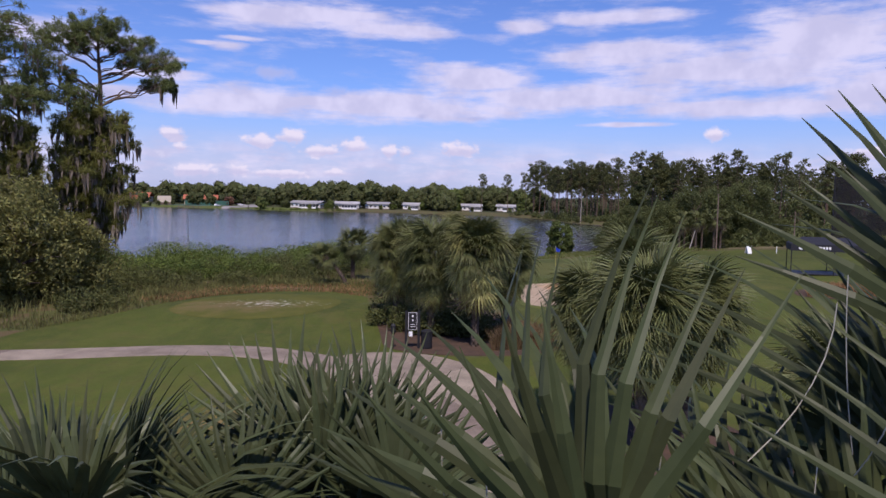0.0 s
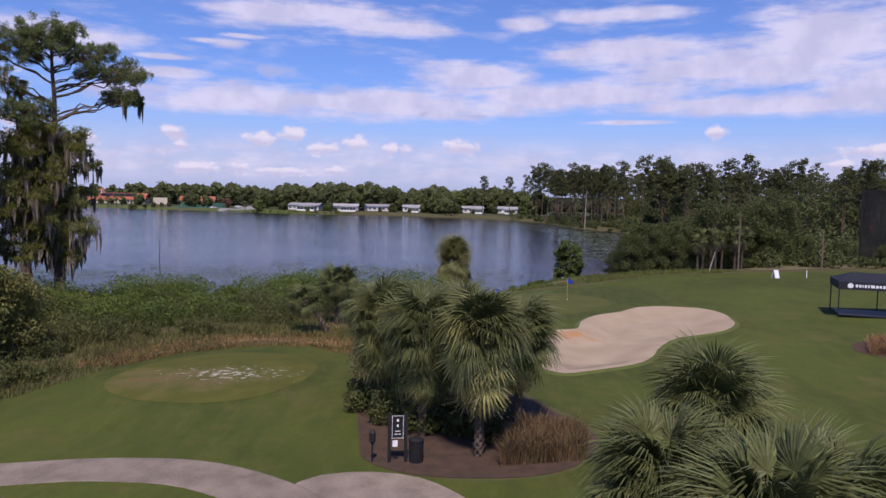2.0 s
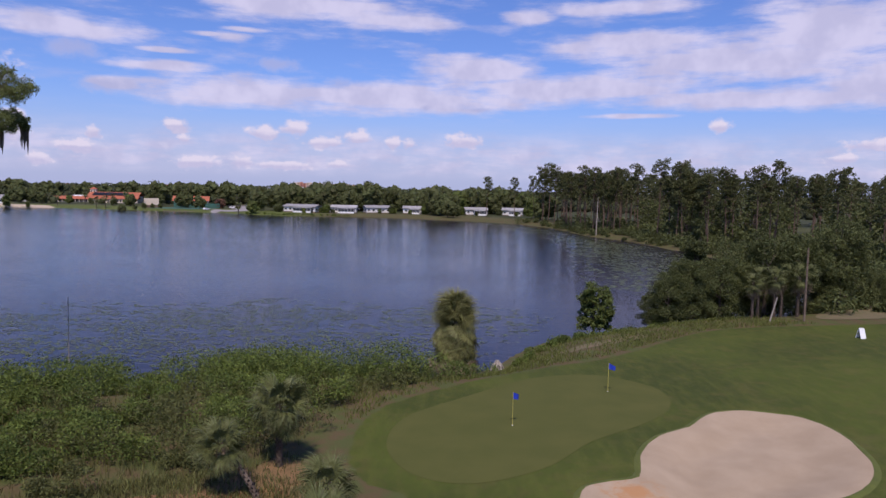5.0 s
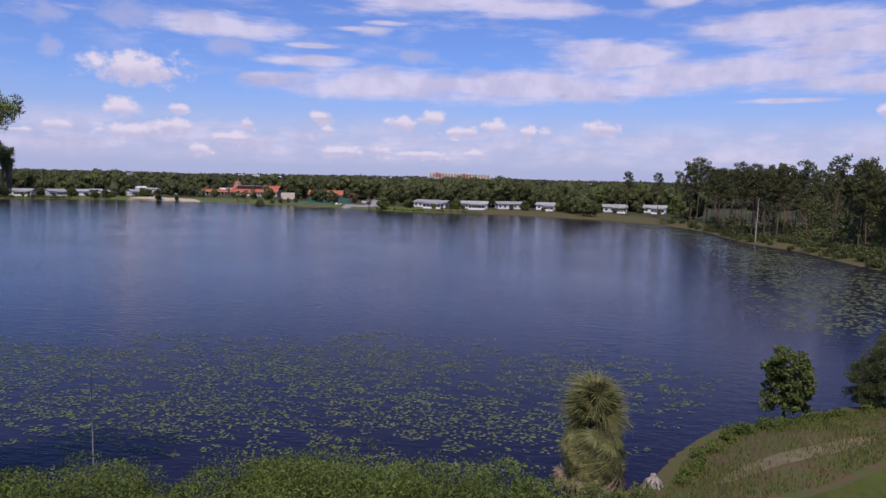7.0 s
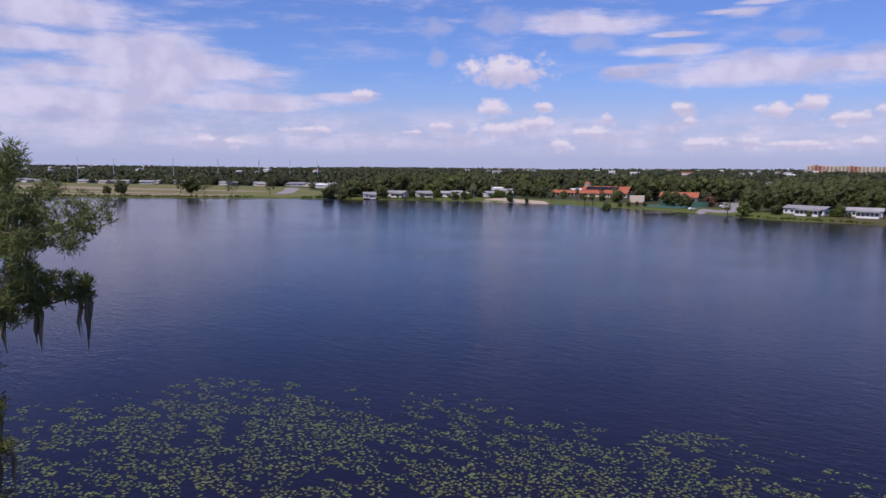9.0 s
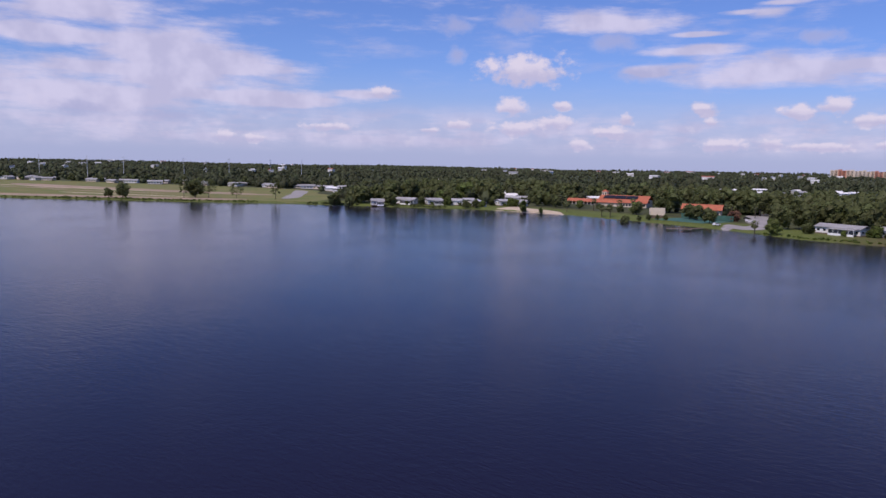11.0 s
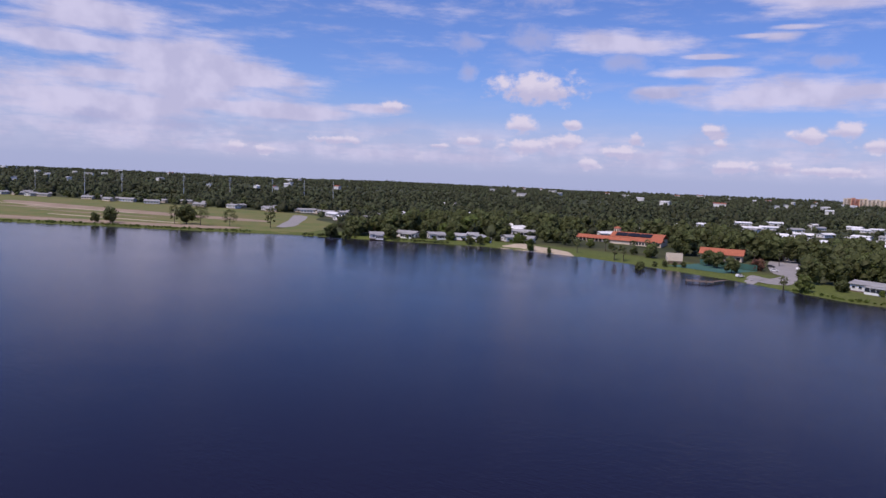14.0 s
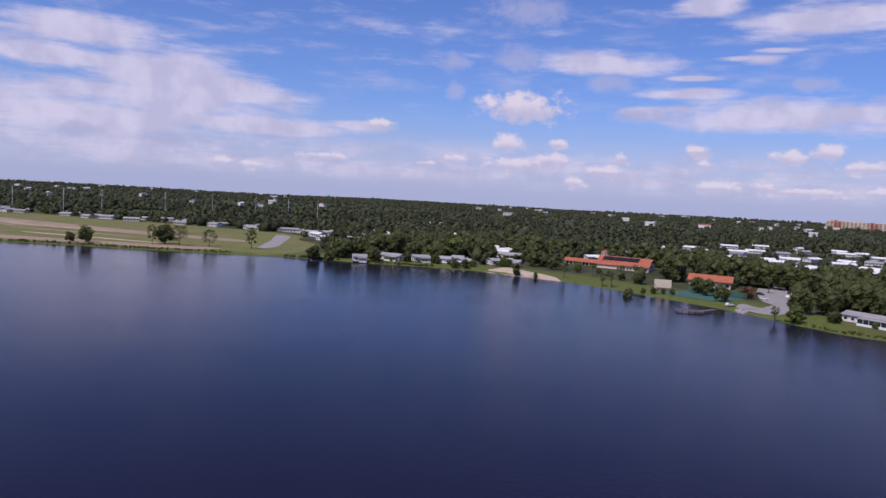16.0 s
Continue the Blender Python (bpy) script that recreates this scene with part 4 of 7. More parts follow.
def open_curve(points, steps=5):
    p = [np.array(points[0]) * 2 - np.array(points[1]), *map(np.array, points), np.array(points[-1]) * 2 - np.array(points[-2])]
    out = []
    for a, b, c, d in zip(p, p[1:], p[2:], p[3:]):
        for s in np.arange(steps) / steps:
            out.append(0.5 * (2 * b + (c - a) * s + (2 * a - 5 * b + 4 * c - d) * s * s + (3 * b - a - 3 * c + d) * s ** 3))
    return np.array(out + [p[-2]])


def slab(name, outline, parent, thick=0.12, gap=0.012):
    """One cast slab with its top just over the turf and rounded arrises."""
    edge = np.array(outline, float)
    mid = edge.mean(0)
    n = len(edge)
    k = np.arange(n)
    inset = lambda q: edge + (mid - edge) / np.linalg.norm(mid - edge, axis=1, keepdims=True) * q
    rows = []
    for q, dz in ((gap, -thick), (gap, 0.02), (gap + 0.02, 0.035)):
        e = inset(q)
        rows.append(np.c_[e, height(*e.T) + dz])
    s = Shape().add(np.concatenate(rows), np.concatenate([np.stack([r * n + k, r * n + (k + 1) % n, (r + 1) * n + (k + 1) % n, (r + 1) * n + k], -1) for r in range(2)]))
    c = s.n
    s.add(np.r_[mid, height(*mid) + 0.035][None], np.zeros((0, 4), int))
    s.f.append(np.stack([2 * n + k, 2 * n + (k + 1) % n, np.full(n, c)], -1))
    return part(name, s, M_CONCRETE, parent)


def build_path():
    path = new("cart_path")
    tagged(path, "pale concrete cart path curving past the tee", "path", kind="structure")
    far = open_curve([(-60, 24), (-48, 28.5), (-36, 32), (-27, 34), (-20, 35.3), (-15.5, 36.4), (-12.2, 36.9), (-8.6, 36.5), (-5.1, 34.5), (-2.4, 31.6), (-0.2, 28.2), (1.4, 24.8), (2.4, 21), (2.8, 17), (2.6, 11), (1.5, 4), (0, -6), (-2, -16)])
    near = open_curve([(-58.8, 21.6), (-47, 26.1), (-35.2, 29.7), (-26.4, 31.7), (-18.6, 33.2), (-14.6, 34.2), (-12.4, 34.5), (-9.2, 34.1), (-6.2, 32.1), (-3.6, 28.6), (-1.9, 25.3), (-0.6, 22), (0.1, 19), (0.3, 16), (0.1, 11), (-1, 4), (-2.5, -6), (-4.5, -16)])
    a, b = ribbon(far, near, 4 * 30 + 1)
    for k in range(30):
        i, j = 4 * k, 4 * k + 5
        slab("slab", np.concatenate([a[i:j], b[i:j][::-1]]), path)
    # the wider turning pad beside it
    rim = open_curve([(-5.0, 34.7), (-4.1, 35.5), (-2.5, 35.8), (-0.9, 35.5), (0.3, 34.6), (1.6, 32.8), (2.4, 30.9), (2.8, 29.2), (3.05, 27), (3.0, 24.8), (3.1, 22.8), (4.2, 20.5), (5.2, 17)])
    from_fork, to_end = (np.hypot(*(far - p).T).argmin() for p in ((-5.1, 34.5), (2.8, 17)))
    inner = far[from_fork:to_end + 1]
    c, d = ribbon(rim, inner, 26)
    for i, j in ((0, 8), (8, 12), (12, 17), (17, 21), (21, 25)):
        slab("slab", np.concatenate([c[i:j + 1], d[i:j + 1][::-1]]), path)


build_path()
patch("straw_bed", [(-3.4, 40), (-2.6, 36.8), (0.2, 35.4), (4.3, 35.9), (6.8, 38.5), (7, 41.6), (4.6, 46.5), (2.5, 50), (-1.5, 52), (-4.4, 50)], M_STRAW, "brown pine straw bed under the palms", "planting bed", lift=0.02)
patch("straw_bed", [(3.6, 21.5), (3.9, 24.8), (6.2, 26.8), (9.2, 26.0), (10.4, 23), (10.0, 19), (7.8, 16.5), (5.0, 17.5)], M_STRAW, "brown pine straw bed under the palms", "planting bed", lift=0.02)
patch("dry_grass_strip", [(-21.5, 51), (-19, 55.4), (-15, 59), (-10.5, 60), (-7, 58.2), (-5.8, 61), (-6.8, 66.5), (-9, 68), (-9.5, 63.5), (-14, 62.8), (-19.5, 60.2), (-22.5, 55.5)], M_DRYGRASS,
      "dry reddish grass along the edge of the rough", "grass", lift=0.03)


patch("bare_path", [(9.4, 96.4), (13, 99.5), (17, 101.9), (21.2, 104.8), (21.8, 103.6), (17.6, 100.3), (13.4, 97.4), (10.2, 95.4)], M_BANKSOIL, "bare trodden soil on the bank", "soil", lift=0.03)
patch("bare_soil", [(46, 115), (52, 124), (68, 140), (86, 150), (70, 124), (57, 116)], M_BANKSOIL, "reddish dry ground behind the practice range", "soil", lift=0.05)

# ---- palms of the course ----
prng = np.random.RandomState(21)
palm(prng, 5.3, 25.0, 4.2, 92, 1.12, "green sabal palm with booted trunk in a straw bed", dead=4, low=-1.25, skirt=0.7)
palm(prng, 6.1, 21.4, 4.7, 104, 1.16, "green sabal palm with booted trunk in a straw bed", dead=4, young=3, low=-1.25, skirt=0.8)
palm(prng, 8.0, 22.8, 4.4, 92, 1.14, "green sabal palm with booted trunk and yellow flower stalks", young=8, dead=3, low=-1.25, skirt=0.7)
palm(prng, 7.5, 28.0, 5.2, 84, 1.08, "taller green sabal palm behind the others in the bed", dead=3)
palm(prng, 11.4, 20.2, 3.0, 44, 1.2, "dull green palm with drooping leaves on the lawn", dead=10)
palm(prng, 1.8, 37.9, 5.3, 104, 1.25, "sabal palm with yellowing lower leaves beside the sign", young=40, dead=8, low=-1.1, skirt=1.9, leaves=LEAVES + LEAVES_OLIVE)
palm(prng, -0.6, 40.3, 5.0, 84, 1.22, "dense green sabal palm in the straw bed", young=10, dead=6, low=-1.1, skirt=1.9)
palm(prng, -2.8, 43.4, 5.0, 80, 1.2, "dense green sabal palm in the straw bed", young=14, dead=6, low=-1.1, skirt=1.9, leaves=LEAVES + LEAVES_OLIVE)
palm(prng, 3.8, 41.8, 4.7, 66, 1.15, "dense green sabal palm in the straw bed", young=8, dead=5, low=-1.1, skirt=1.6)
palm(prng, 1.2, 45.2, 4.8, 50, 1.15, "dense green sabal palm in the straw bed", young=4, dead=3)
palm(prng, -2.9, 48.4, 4.5, 50, 1.1, "yellow-tinged sabal palm at the back of the bed", young=24, dead=5, low=-1.2, skirt=0.8, leaves=LEAVES + LEAVES_OLIVE)
palm(prng, -8.4, 66.8, 3.5, 40, 1.05, "small sabal palm at the edge of the scrub", dead=5)
palm(prng, -8.4, 62.4, 2.6, 34, 0.9, "small leaning palm with a skirt of dead leaves", lean=(-2.0, 0.6), dead=14, young=8)
palm(prng, -4.8, 60.8, 1.6, 34, 0.95, "low palm with yellowing leaves at the edge of the scrub", dead=5, young=12)
palm(prng, -4.2, 56.6, 1.8, 36, 1.0, "low palm in the rough", dead=3)
palm(prng, 1.5, 95.2, 6.3, 130, 1.42, "sabal palm with a long skirt of dead leaves at the lake", dead=18, young=4, low=-0.6, skirt=5.2, leaves=LEAVES_OLIVE)

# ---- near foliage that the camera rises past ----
# near leaves wear the greens darkened for shade
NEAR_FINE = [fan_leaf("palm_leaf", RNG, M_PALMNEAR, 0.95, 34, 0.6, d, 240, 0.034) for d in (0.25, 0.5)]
NEAR_BROAD = [fan_leaf("palm_leaf", RNG, M_PALMSHADE, 0.86, 11, 0.22, d, 92, 0.034) for d in (0.25, 0.7, 1.3)]


def fibres(t, rng, top, count):
    """Pale threads that hang loose from the leaf fingers."""
    for k in range(count):
        a, r = rng.uniform(0, 6.28), rng.uniform(0.25, 0.8)
        p = np.array(top) + [r * math.cos(a), r * math.sin(a), rng.uniform(-0.1, 0.55)]
        u = np.linspace(0, 1, 7)
        curl = rng.uniform(-0.25, 0.25, 2)
        part("fibre", Shape().tube(np.c_[p[0] + curl[0] * u ** 2, p[1] + curl[1] * u ** 2, p[2] - rng.uniform(0.3, 0.9) * u], 0.0022, 3), M_FIBRE, t)


M_FIBRE = material("pale_leaf_fibre", (0.5, 0.47, 0.38), (0.4, 0.37, 0.3), 0.7)
fine_palm = palm(prng, -0.8, 5.0, 5.2, 40, 1.05, "palm head with fine pointed fingers, its green darkened for shade", dead=0, leaves=NEAR_FINE, low=-0.5, high=0.7)
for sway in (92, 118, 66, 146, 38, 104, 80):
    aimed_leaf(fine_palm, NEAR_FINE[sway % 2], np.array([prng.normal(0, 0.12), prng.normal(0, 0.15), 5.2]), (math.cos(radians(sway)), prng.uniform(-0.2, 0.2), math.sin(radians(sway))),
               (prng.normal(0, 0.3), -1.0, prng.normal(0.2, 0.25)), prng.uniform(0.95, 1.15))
palm(prng, -2.3, 4.7, 5.2, 40, 1.05, "palm head with fine pointed fingers, its green darkened for shade", dead=0, leaves=NEAR_FINE, low=-0.4, high=1.2)


def near_fan(x, y, top, sways, size):
    """A young palm close to the flight: broad upright fingers in fans that face the open side."""
    z = float(height(x, y))
    t = thing("palm_tree", "palm with long broad leaf fingers, its green darkened for shade", "palm tree", (x, y, z), 0, "sabal palms")
    s, tip = palm_trunk(prng, top - z - 0.2, 0.11)
    part("trunk", s, M_PALMBARK, t)
    for k, a in enumerate(sways):
        way = (math.cos(radians(a)), prng.uniform(-0.25, 0.3), math.sin(radians(a)))
        face = (prng.normal(0, 0.45), -1.0, prng.normal(-0.1, 0.3))
        aimed_leaf(t, NEAR_BROAD[k % 3], tip + prng.normal(0, 0.05, 3), way, face, size * prng.uniform(0.85, 1.12))
    fibres(t, prng, tip, 12)


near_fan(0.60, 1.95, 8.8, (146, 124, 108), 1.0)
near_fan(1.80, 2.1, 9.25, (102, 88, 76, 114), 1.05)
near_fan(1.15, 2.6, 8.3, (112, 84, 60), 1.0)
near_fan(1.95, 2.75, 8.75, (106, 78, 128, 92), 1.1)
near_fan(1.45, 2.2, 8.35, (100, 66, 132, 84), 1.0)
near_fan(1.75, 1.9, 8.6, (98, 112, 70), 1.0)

# ---- moss-hung pines at the lake ----
def mossy_pine(rng, x, y, tall, label, low_from, low_to, gap_to, crown_r, low_r, turn=0.0):
    """A tall lakeside pine: open layered top, bare stretch, then a thick lower head hung with moss."""
    t = thing("pine_tree", label, "pine tree", at_ground(x, y), turn, "moss-hung pines")
    wood, top, low, moss = Shape(), Shape(), Shape(), Shape()
    stem = limb(wood, rng, (0, 0, -0.3), (0.5, 0.3, tall * 0.97), 0.48, 0.07, 0, 12, 0.05, 10)
    at = lambda z: np.array([np.interp(z / (tall * 0.97), np.linspace(0, 1, 12), stem[:, k]) for k in range(3)])
    ends, hang = [], []
    z, k = gap_to, 0
    while z < tall - 0.6:
        v = (z - gap_to) / (tall - gap_to)
        r = crown_r * (1.0 - 0.2 * v if v < 0.55 else 0.9 * math.sqrt(max(0.05, 1 - ((v - 0.55) / 0.5) ** 2))) * rng.uniform(0.6, 1.08)
        a = k * 2.39996 + rng.normal(0, 0.25)
        root = at(z)
        tip = root + [r * math.cos(a), r * math.sin(a), r * rng.uniform(0.05, 0.4)]
        pts = limb(wood, rng, root, tip, 0.15 - 0.08 * v, 0.035, 0.10, 7, 0.16, 6)
        for q in range(7):
            s0 = rng.uniform(0.3, 1.0)
            base = np.array([np.interp(s0, np.linspace(0, 1, 7), pts[:, c]) for c in range(3)])
            sub = base + rng.normal(0, 1, 3) * [1.1, 1.1, 0.45] + [0, 0, 0.4]
            limb(wood, rng, base, sub, 0.045, 0.015, 0.05, 4, 0.1, 4)
            c = cloud_points(rng, sub, rng.uniform(0.65, 1.15), 18, 0.42, 0.2)
            ends.append(c)
            if v < 0.35 and rng.rand() < 0.5:
                hang.append(c[rng.randint(0, 18, 2)])
        z += rng.uniform(0.28, 0.5)
        k += 1
    needle_tufts(top, rng, np.concatenate(ends), 0.36, 13)
    ends, z = [], low_from
    while z < low_to:
        v = (z - low_from) / (low_to - low_from)
        r = low_r * (1.0 - 0.55 * v ** 1.5) * rng.uniform(0.45, 1.05)
        a = k * 2.39996 + rng.normal(0, 0.3)
        root = at(z)
        tip = root + [r * math.cos(a), r * math.sin(a), r * rng.uniform(-0.15, 0.3)]
        pts = limb(wood, rng, root, tip, 0.11, 0.03, 0.06, 6, 0.12, 5)
        for q in range(6):
            s0 = rng.uniform(0.35, 1.0)
            base = np.array([np.interp(s0, np.linspace(0, 1, 6), pts[:, c]) for c in range(3)])
            c = cloud_points(rng, base + rng.normal(0, 0.3, 3), rng.uniform(0.55, 0.95), 18, 0.6, 0.2)
            ends.append(c)
            hang.append(c[rng.randint(0, 18, 2)] - [0, 0, 0.2])
        z += rng.uniform(0.24, 0.42)
        k += 1
    needle_tufts(low, rng, np.concatenate(ends), 0.36, 13)
    moss_strands(moss, rng, np.concatenate(hang), 1.25, 0.12)
    part("trunk", wood, M_PINEBARK, t, soft=True)
    part("crown", top, M_PINE, t)
    part("lower_crown", low, M_PINELOW, t)
    tagged(part("moss", moss, M_MOSS, t, "grey hanging spanish moss"), kind="stuff")
    return t


def pad_pine(rng, x, y, tall, label, pads, low_from, low_to, low_r, axis):
    """A tall pine whose open crown is made of separate pads of tufts on crooked limbs, over a thick lower head hung with moss."""
    t = thing("pine_tree", label, "pine tree", at_ground(x, y), 0, "moss-hung pines")
    wood, top, low, moss = Shape(), Shape(), Shape(), Shape()
    stem = limb(wood, rng, (0, 0, -0.3), (-0.5, 0.1, tall), 0.55, 0.09, 0, 14, 0.06, 12)
    at = lambda z: np.array([np.interp(z / tall, np.linspace(0, 1, 14), stem[:, k]) for k in range(3)])
    along, across = np.array([math.cos(axis), math.sin(axis), 0]), np.array([-math.sin(axis), math.cos(axis), 0])
    ends, hang = [], []
    rows = [(u, v, z, r) for u, z, r in pads for v in ((-1.9, 0.3, 2.2) if abs(u) < 3 else (-0.9, 1.0))]
    for u, v, z, r in rows:
        c = along * (u + rng.normal(0, 0.3)) + across * (v + rng.normal(0, 0.5)) + [0, 0, z + rng.normal(0, 0.2)]
        root = at(max(17.2, min(tall - 1, z - 0.7 - 0.28 * math.hypot(u, v))))
        pts = limb(wood, rng, root, c - [0, 0, 0.3], 0.03 + 0.013 * abs(u), 0.02, 0.05, 8, 0.22, 6)
        for q in range(11):
            sub = cloud_points(rng, c, 1.15 * r, 1, 1.0, 0.4)[0]
            limb(wood, rng, pts[5 + q % 3], sub, 0.025, 0.01, 0.04, 4, 0.12, 4)
            tuft = cloud_points(rng, sub, 0.4 * r, 14, 0.85, 0.1)
            ends.append(tuft)
            if z < 22.5 and abs(u) > 2 and rng.rand() < 0.07:
                hang.append(tuft[rng.randint(0, 14, 2)])
    needle_tufts(top, rng, np.concatenate(ends), 0.3, 10)
    ends, z, k = [], low_from, 0
    while z < low_to:
        v = (z - low_from) / (low_to - low_from)
        r = low_r * (1.0 - 0.5 * v ** 2) * rng.uniform(0.45, 1.05)
        a = k * 2.39996 + rng.normal(0, 0.3)
        root = at(z)
        tip = root + [r * math.cos(a), r * math.sin(a), r * rng.uniform(-0.15, 0.3)]
        pts = limb(wood, rng, root, tip, 0.12, 0.03, 0.06, 6, 0.12, 5)
        for q in range(8):
            base = pts[1 + rng.randint(5)]
            c = cloud_points(rng, base + rng.normal(0, 0.3, 3), rng.uniform(0.55, 0.95), 18, 0.5, 0.2)
            ends.append(c)
            hang.append(c[rng.randint(0, 18, 2)] - [0, 0, 0.2])
        z += rng.uniform(0.3, 0.48)
        k += 1
    needle_tufts(low, rng, np.concatenate(ends), 0.36, 13)
    moss_strands(moss, rng, np.concatenate(hang), 1.7, 0.13)
    part("trunk", wood, M_PINEBARK, t, soft=True)
    part("crown", top, M_PINE, t)
    part("lower_crown", low, M_PINELOW, t)
    tagged(part("moss", moss, M_MOSS, t, "grey hanging spanish moss"), kind="stuff")
    return t


mrng = np.random.RandomState(31)
PADS = [(-1.9, 25.8, 1.1), (0.1, 26.0, 1.0), (-3.4, 25.1, 1.1), (1.3, 25.3, 0.9), (-4.6, 24.2, 1.1), (-1.4, 24.7, 1.1), (0.8, 24.7, 1.0), (-2.6, 23.8, 1.0), (-5.6, 23.4, 1.2), (2.7, 24.1, 1.0), (4.4, 24.1, 1.0), (2.6, 22.7, 0.9),
        (6.0, 23.0, 1.2), (7.2, 22.6, 1.0), (4.9, 22.4, 1.0), (-6.4, 21.6, 1.2), (-4.7, 21.2, 1.0), (-6.2, 20.0, 1.1), (4.4, 20.2, 0.9), (6.2, 20.1, 0.7), (7.0, 20.4, 0.5), (-6.6, 18.2, 1.0), (-3.3, 20.4, 0.8)]
pad_pine(mrng, -36.4, 77.0, 26.1, "tall open-topped pine hung with grey moss by the lake", PADS, 5.0, 16.9, 5.0, radians(32))
mossy_pine(mrng, -38.6, 75.2, 18.8, "thick moss-hung pine beside a taller one", 5.0, 16.5, 16.5, 2.2, 3.6, 70)
mossy_pine(mrng, -43.0, 68.5, 25.0, "tall pine hung with moss among the shore scrub", 7.0, 15.0, 17.0, 4.5, 3.6, 140)
mossy_pine(mrng, -41.0, 70.5, 18.0, "slender moss-hung pine among the shore scrub", 6.0, 14.0, 15.0, 2.2, 2.4, 200)

# ---- shore scrub ----
def scrub(name, rng, area, count, mat, label, size, leaf, per, avoid=None, flat=0.75, category="shrubs"):
    """A belt of bushes that nobody could count, thick and uneven."""
    s, (x0, x1, y0, y1) = Shape(), (area[:, 0].min(), area[:, 0].max(), area[:, 1].min(), area[:, 1].max())
    made = 0
    while made < count:
        x, y = rng.uniform(x0, x1), rng.uniform(y0, y1)
        if inside_distance(area, x, y) < 0.3:
            continue
        made += 1
        r = rng.uniform(*size) * (0.55 + 0.9 * value_noise(x, y, 5, 9))
        z = float(height(x, y))
        for q in range(3):
            c = (x + rng.normal(0, 0.4 * r), y + rng.normal(0, 0.4 * r), max(z, 0) + r * flat * rng.uniform(0.5, 0.95))
            s.quads(cloud_points(rng, c, r * rng.uniform(0.55, 0.9), per, flat, 0.55), leaf, rng, 1.3, 0.5)
    return tagged(part(name, s, mat, None, label), category=category, kind="stuff")


def blades(name, rng, area, count, mat, label, tall, width=0.035, category="grass"):
    s = Shape()
    x0, x1, y0, y1 = area[:, 0].min(), area[:, 0].max(), area[:, 1].min(), area[:, 1].max()
    x, y = rng.uniform(x0, x1, count * 3), rng.uniform(y0, y1, count * 3)
    ok = (inside_distance(area, x, y) > 0) & (value_noise(x, y, 3.5, 12) > rng.uniform(0.0, 0.75, count * 3))
    x, y = x[ok][:count], y[ok][:count]
    z, n = height(x, y), len(x)
    l, a = rng.uniform(*tall, n), rng.uniform(0, 2 * np.pi, n)
    lean = rng.normal(0, 0.35, (n, 2)) * l[:, None]
    side = np.stack([np.cos(a), np.sin(a), 0 * a], -1) * width
    base, mid, tip = np.c_[x, y, z - 0.05], np.c_[x + lean[:, 0] * 0.35, y + lean[:, 1] * 0.35, z + 0.6 * l], np.c_[x + lean[:, 0], y + lean[:, 1], z + l * 0.95]
    v = np.stack([base - side, base + side, mid + side * 0.8, mid - side * 0.8, tip, tip + side * 0.2], 1)
    k = 6 * np.arange(n)[:, None]
    s.add(v.reshape(-1, 3), np.concatenate([k + [0, 1, 2, 3], k + [3, 2, 5, 4]]))
    return tagged(part(name, s, mat, None, label), category=category, kind="stuff")


srng = np.random.RandomState(41)
SHORE = np.array([(-62, 62), (-44, 72), (-33, 77), (-22, 81), (-10, 84.5), (-1, 86.5), (3, 91), (1.5, 92.5), (-10, 91.5), (-22, 89), (-36, 84), (-50, 77), (-64, 67)])
INNER = np.array([(-60, 24), (-30, 34), (-25, 40), (-22.8, 46), (-21.5, 52), (-20.5, 57), (-17, 62), (-9.5, 65), (-8, 70), (-6, 78), (0, 84), (2, 88), (-10, 87), (-24, 83), (-36, 78), (-52, 66)])
MIXED = np.array([(-46, 60), (-26, 62), (-18, 66), (-10, 68), (-6.5, 74), (-2, 82), (-10, 84), (-24, 80), (-38, 74)])
scrub("shore_shrubs", srng, SHORE, 130, M_SHRUB, "bright green bushes crowding the lake shore", (1.3, 2.8), 0.085, 420)
scrub("scrub", srng, INNER, 250, M_SHRUBDARK, "dark green scrub behind the shore", (0.6, 1.5), 0.075, 210)
scrub("mixed_scrub", srng, MIXED, 70, M_SHRUB, "green bushes between the scrub and the shore", (0.9, 2.0), 0.08, 360)
blades("marsh_grass", srng, INNER, 15000, M_REED, "tall yellow-green marsh grass among the scrub", (0.4, 1.1), 0.022)
blades("rough_grass", srng, np.array([(-6, 72), (-3.5, 79), (2, 85), (8, 89.5), (15, 94), (21, 100), (30, 108), (44, 111.5), (40, 116), (27, 119), (17, 113), (11, 107), (8, 101), (6, 95), (1, 90.5), (-8, 86)]),
       30000, M_ROUGH, "rough grass along the bank", (0.12, 0.45), 0.03)
scrub("bank_weeds", srng, np.array([(3.5, 94.5), (6.8, 97.5), (9.6, 104), (13, 109.5), (20, 114), (29, 120.5), (30, 119.2), (21, 112.5), (14.6, 108), (11.4, 103), (8.2, 96.5), (4.6, 93.5)]), 46, M_SHRUB, "green weeds along the water's edge", (0.35, 0.75), 0.09, 90)
RIM = np.array([(-23.4, 40), (-21.3, 46), (-19.3, 51), (-17, 55.0), (-13, 58.0), (-9, 58.0), (-6.4, 55.8), (-4.8, 57.5), (-5.6, 61.5), (-8, 64), (-11, 62.5), (-16, 60.8), (-20, 57), (-22.6, 52), (-24.6, 46), (-26.5, 40)])
blades("dry_grass", srng, RIM[[2, 3, 4, 5, 6, 7, 8, 9, 10, 11, 12, 13]], 12000, M_TAWNY, "dry reddish grass at the edge of the rough", (0.08, 0.32), 0.022)
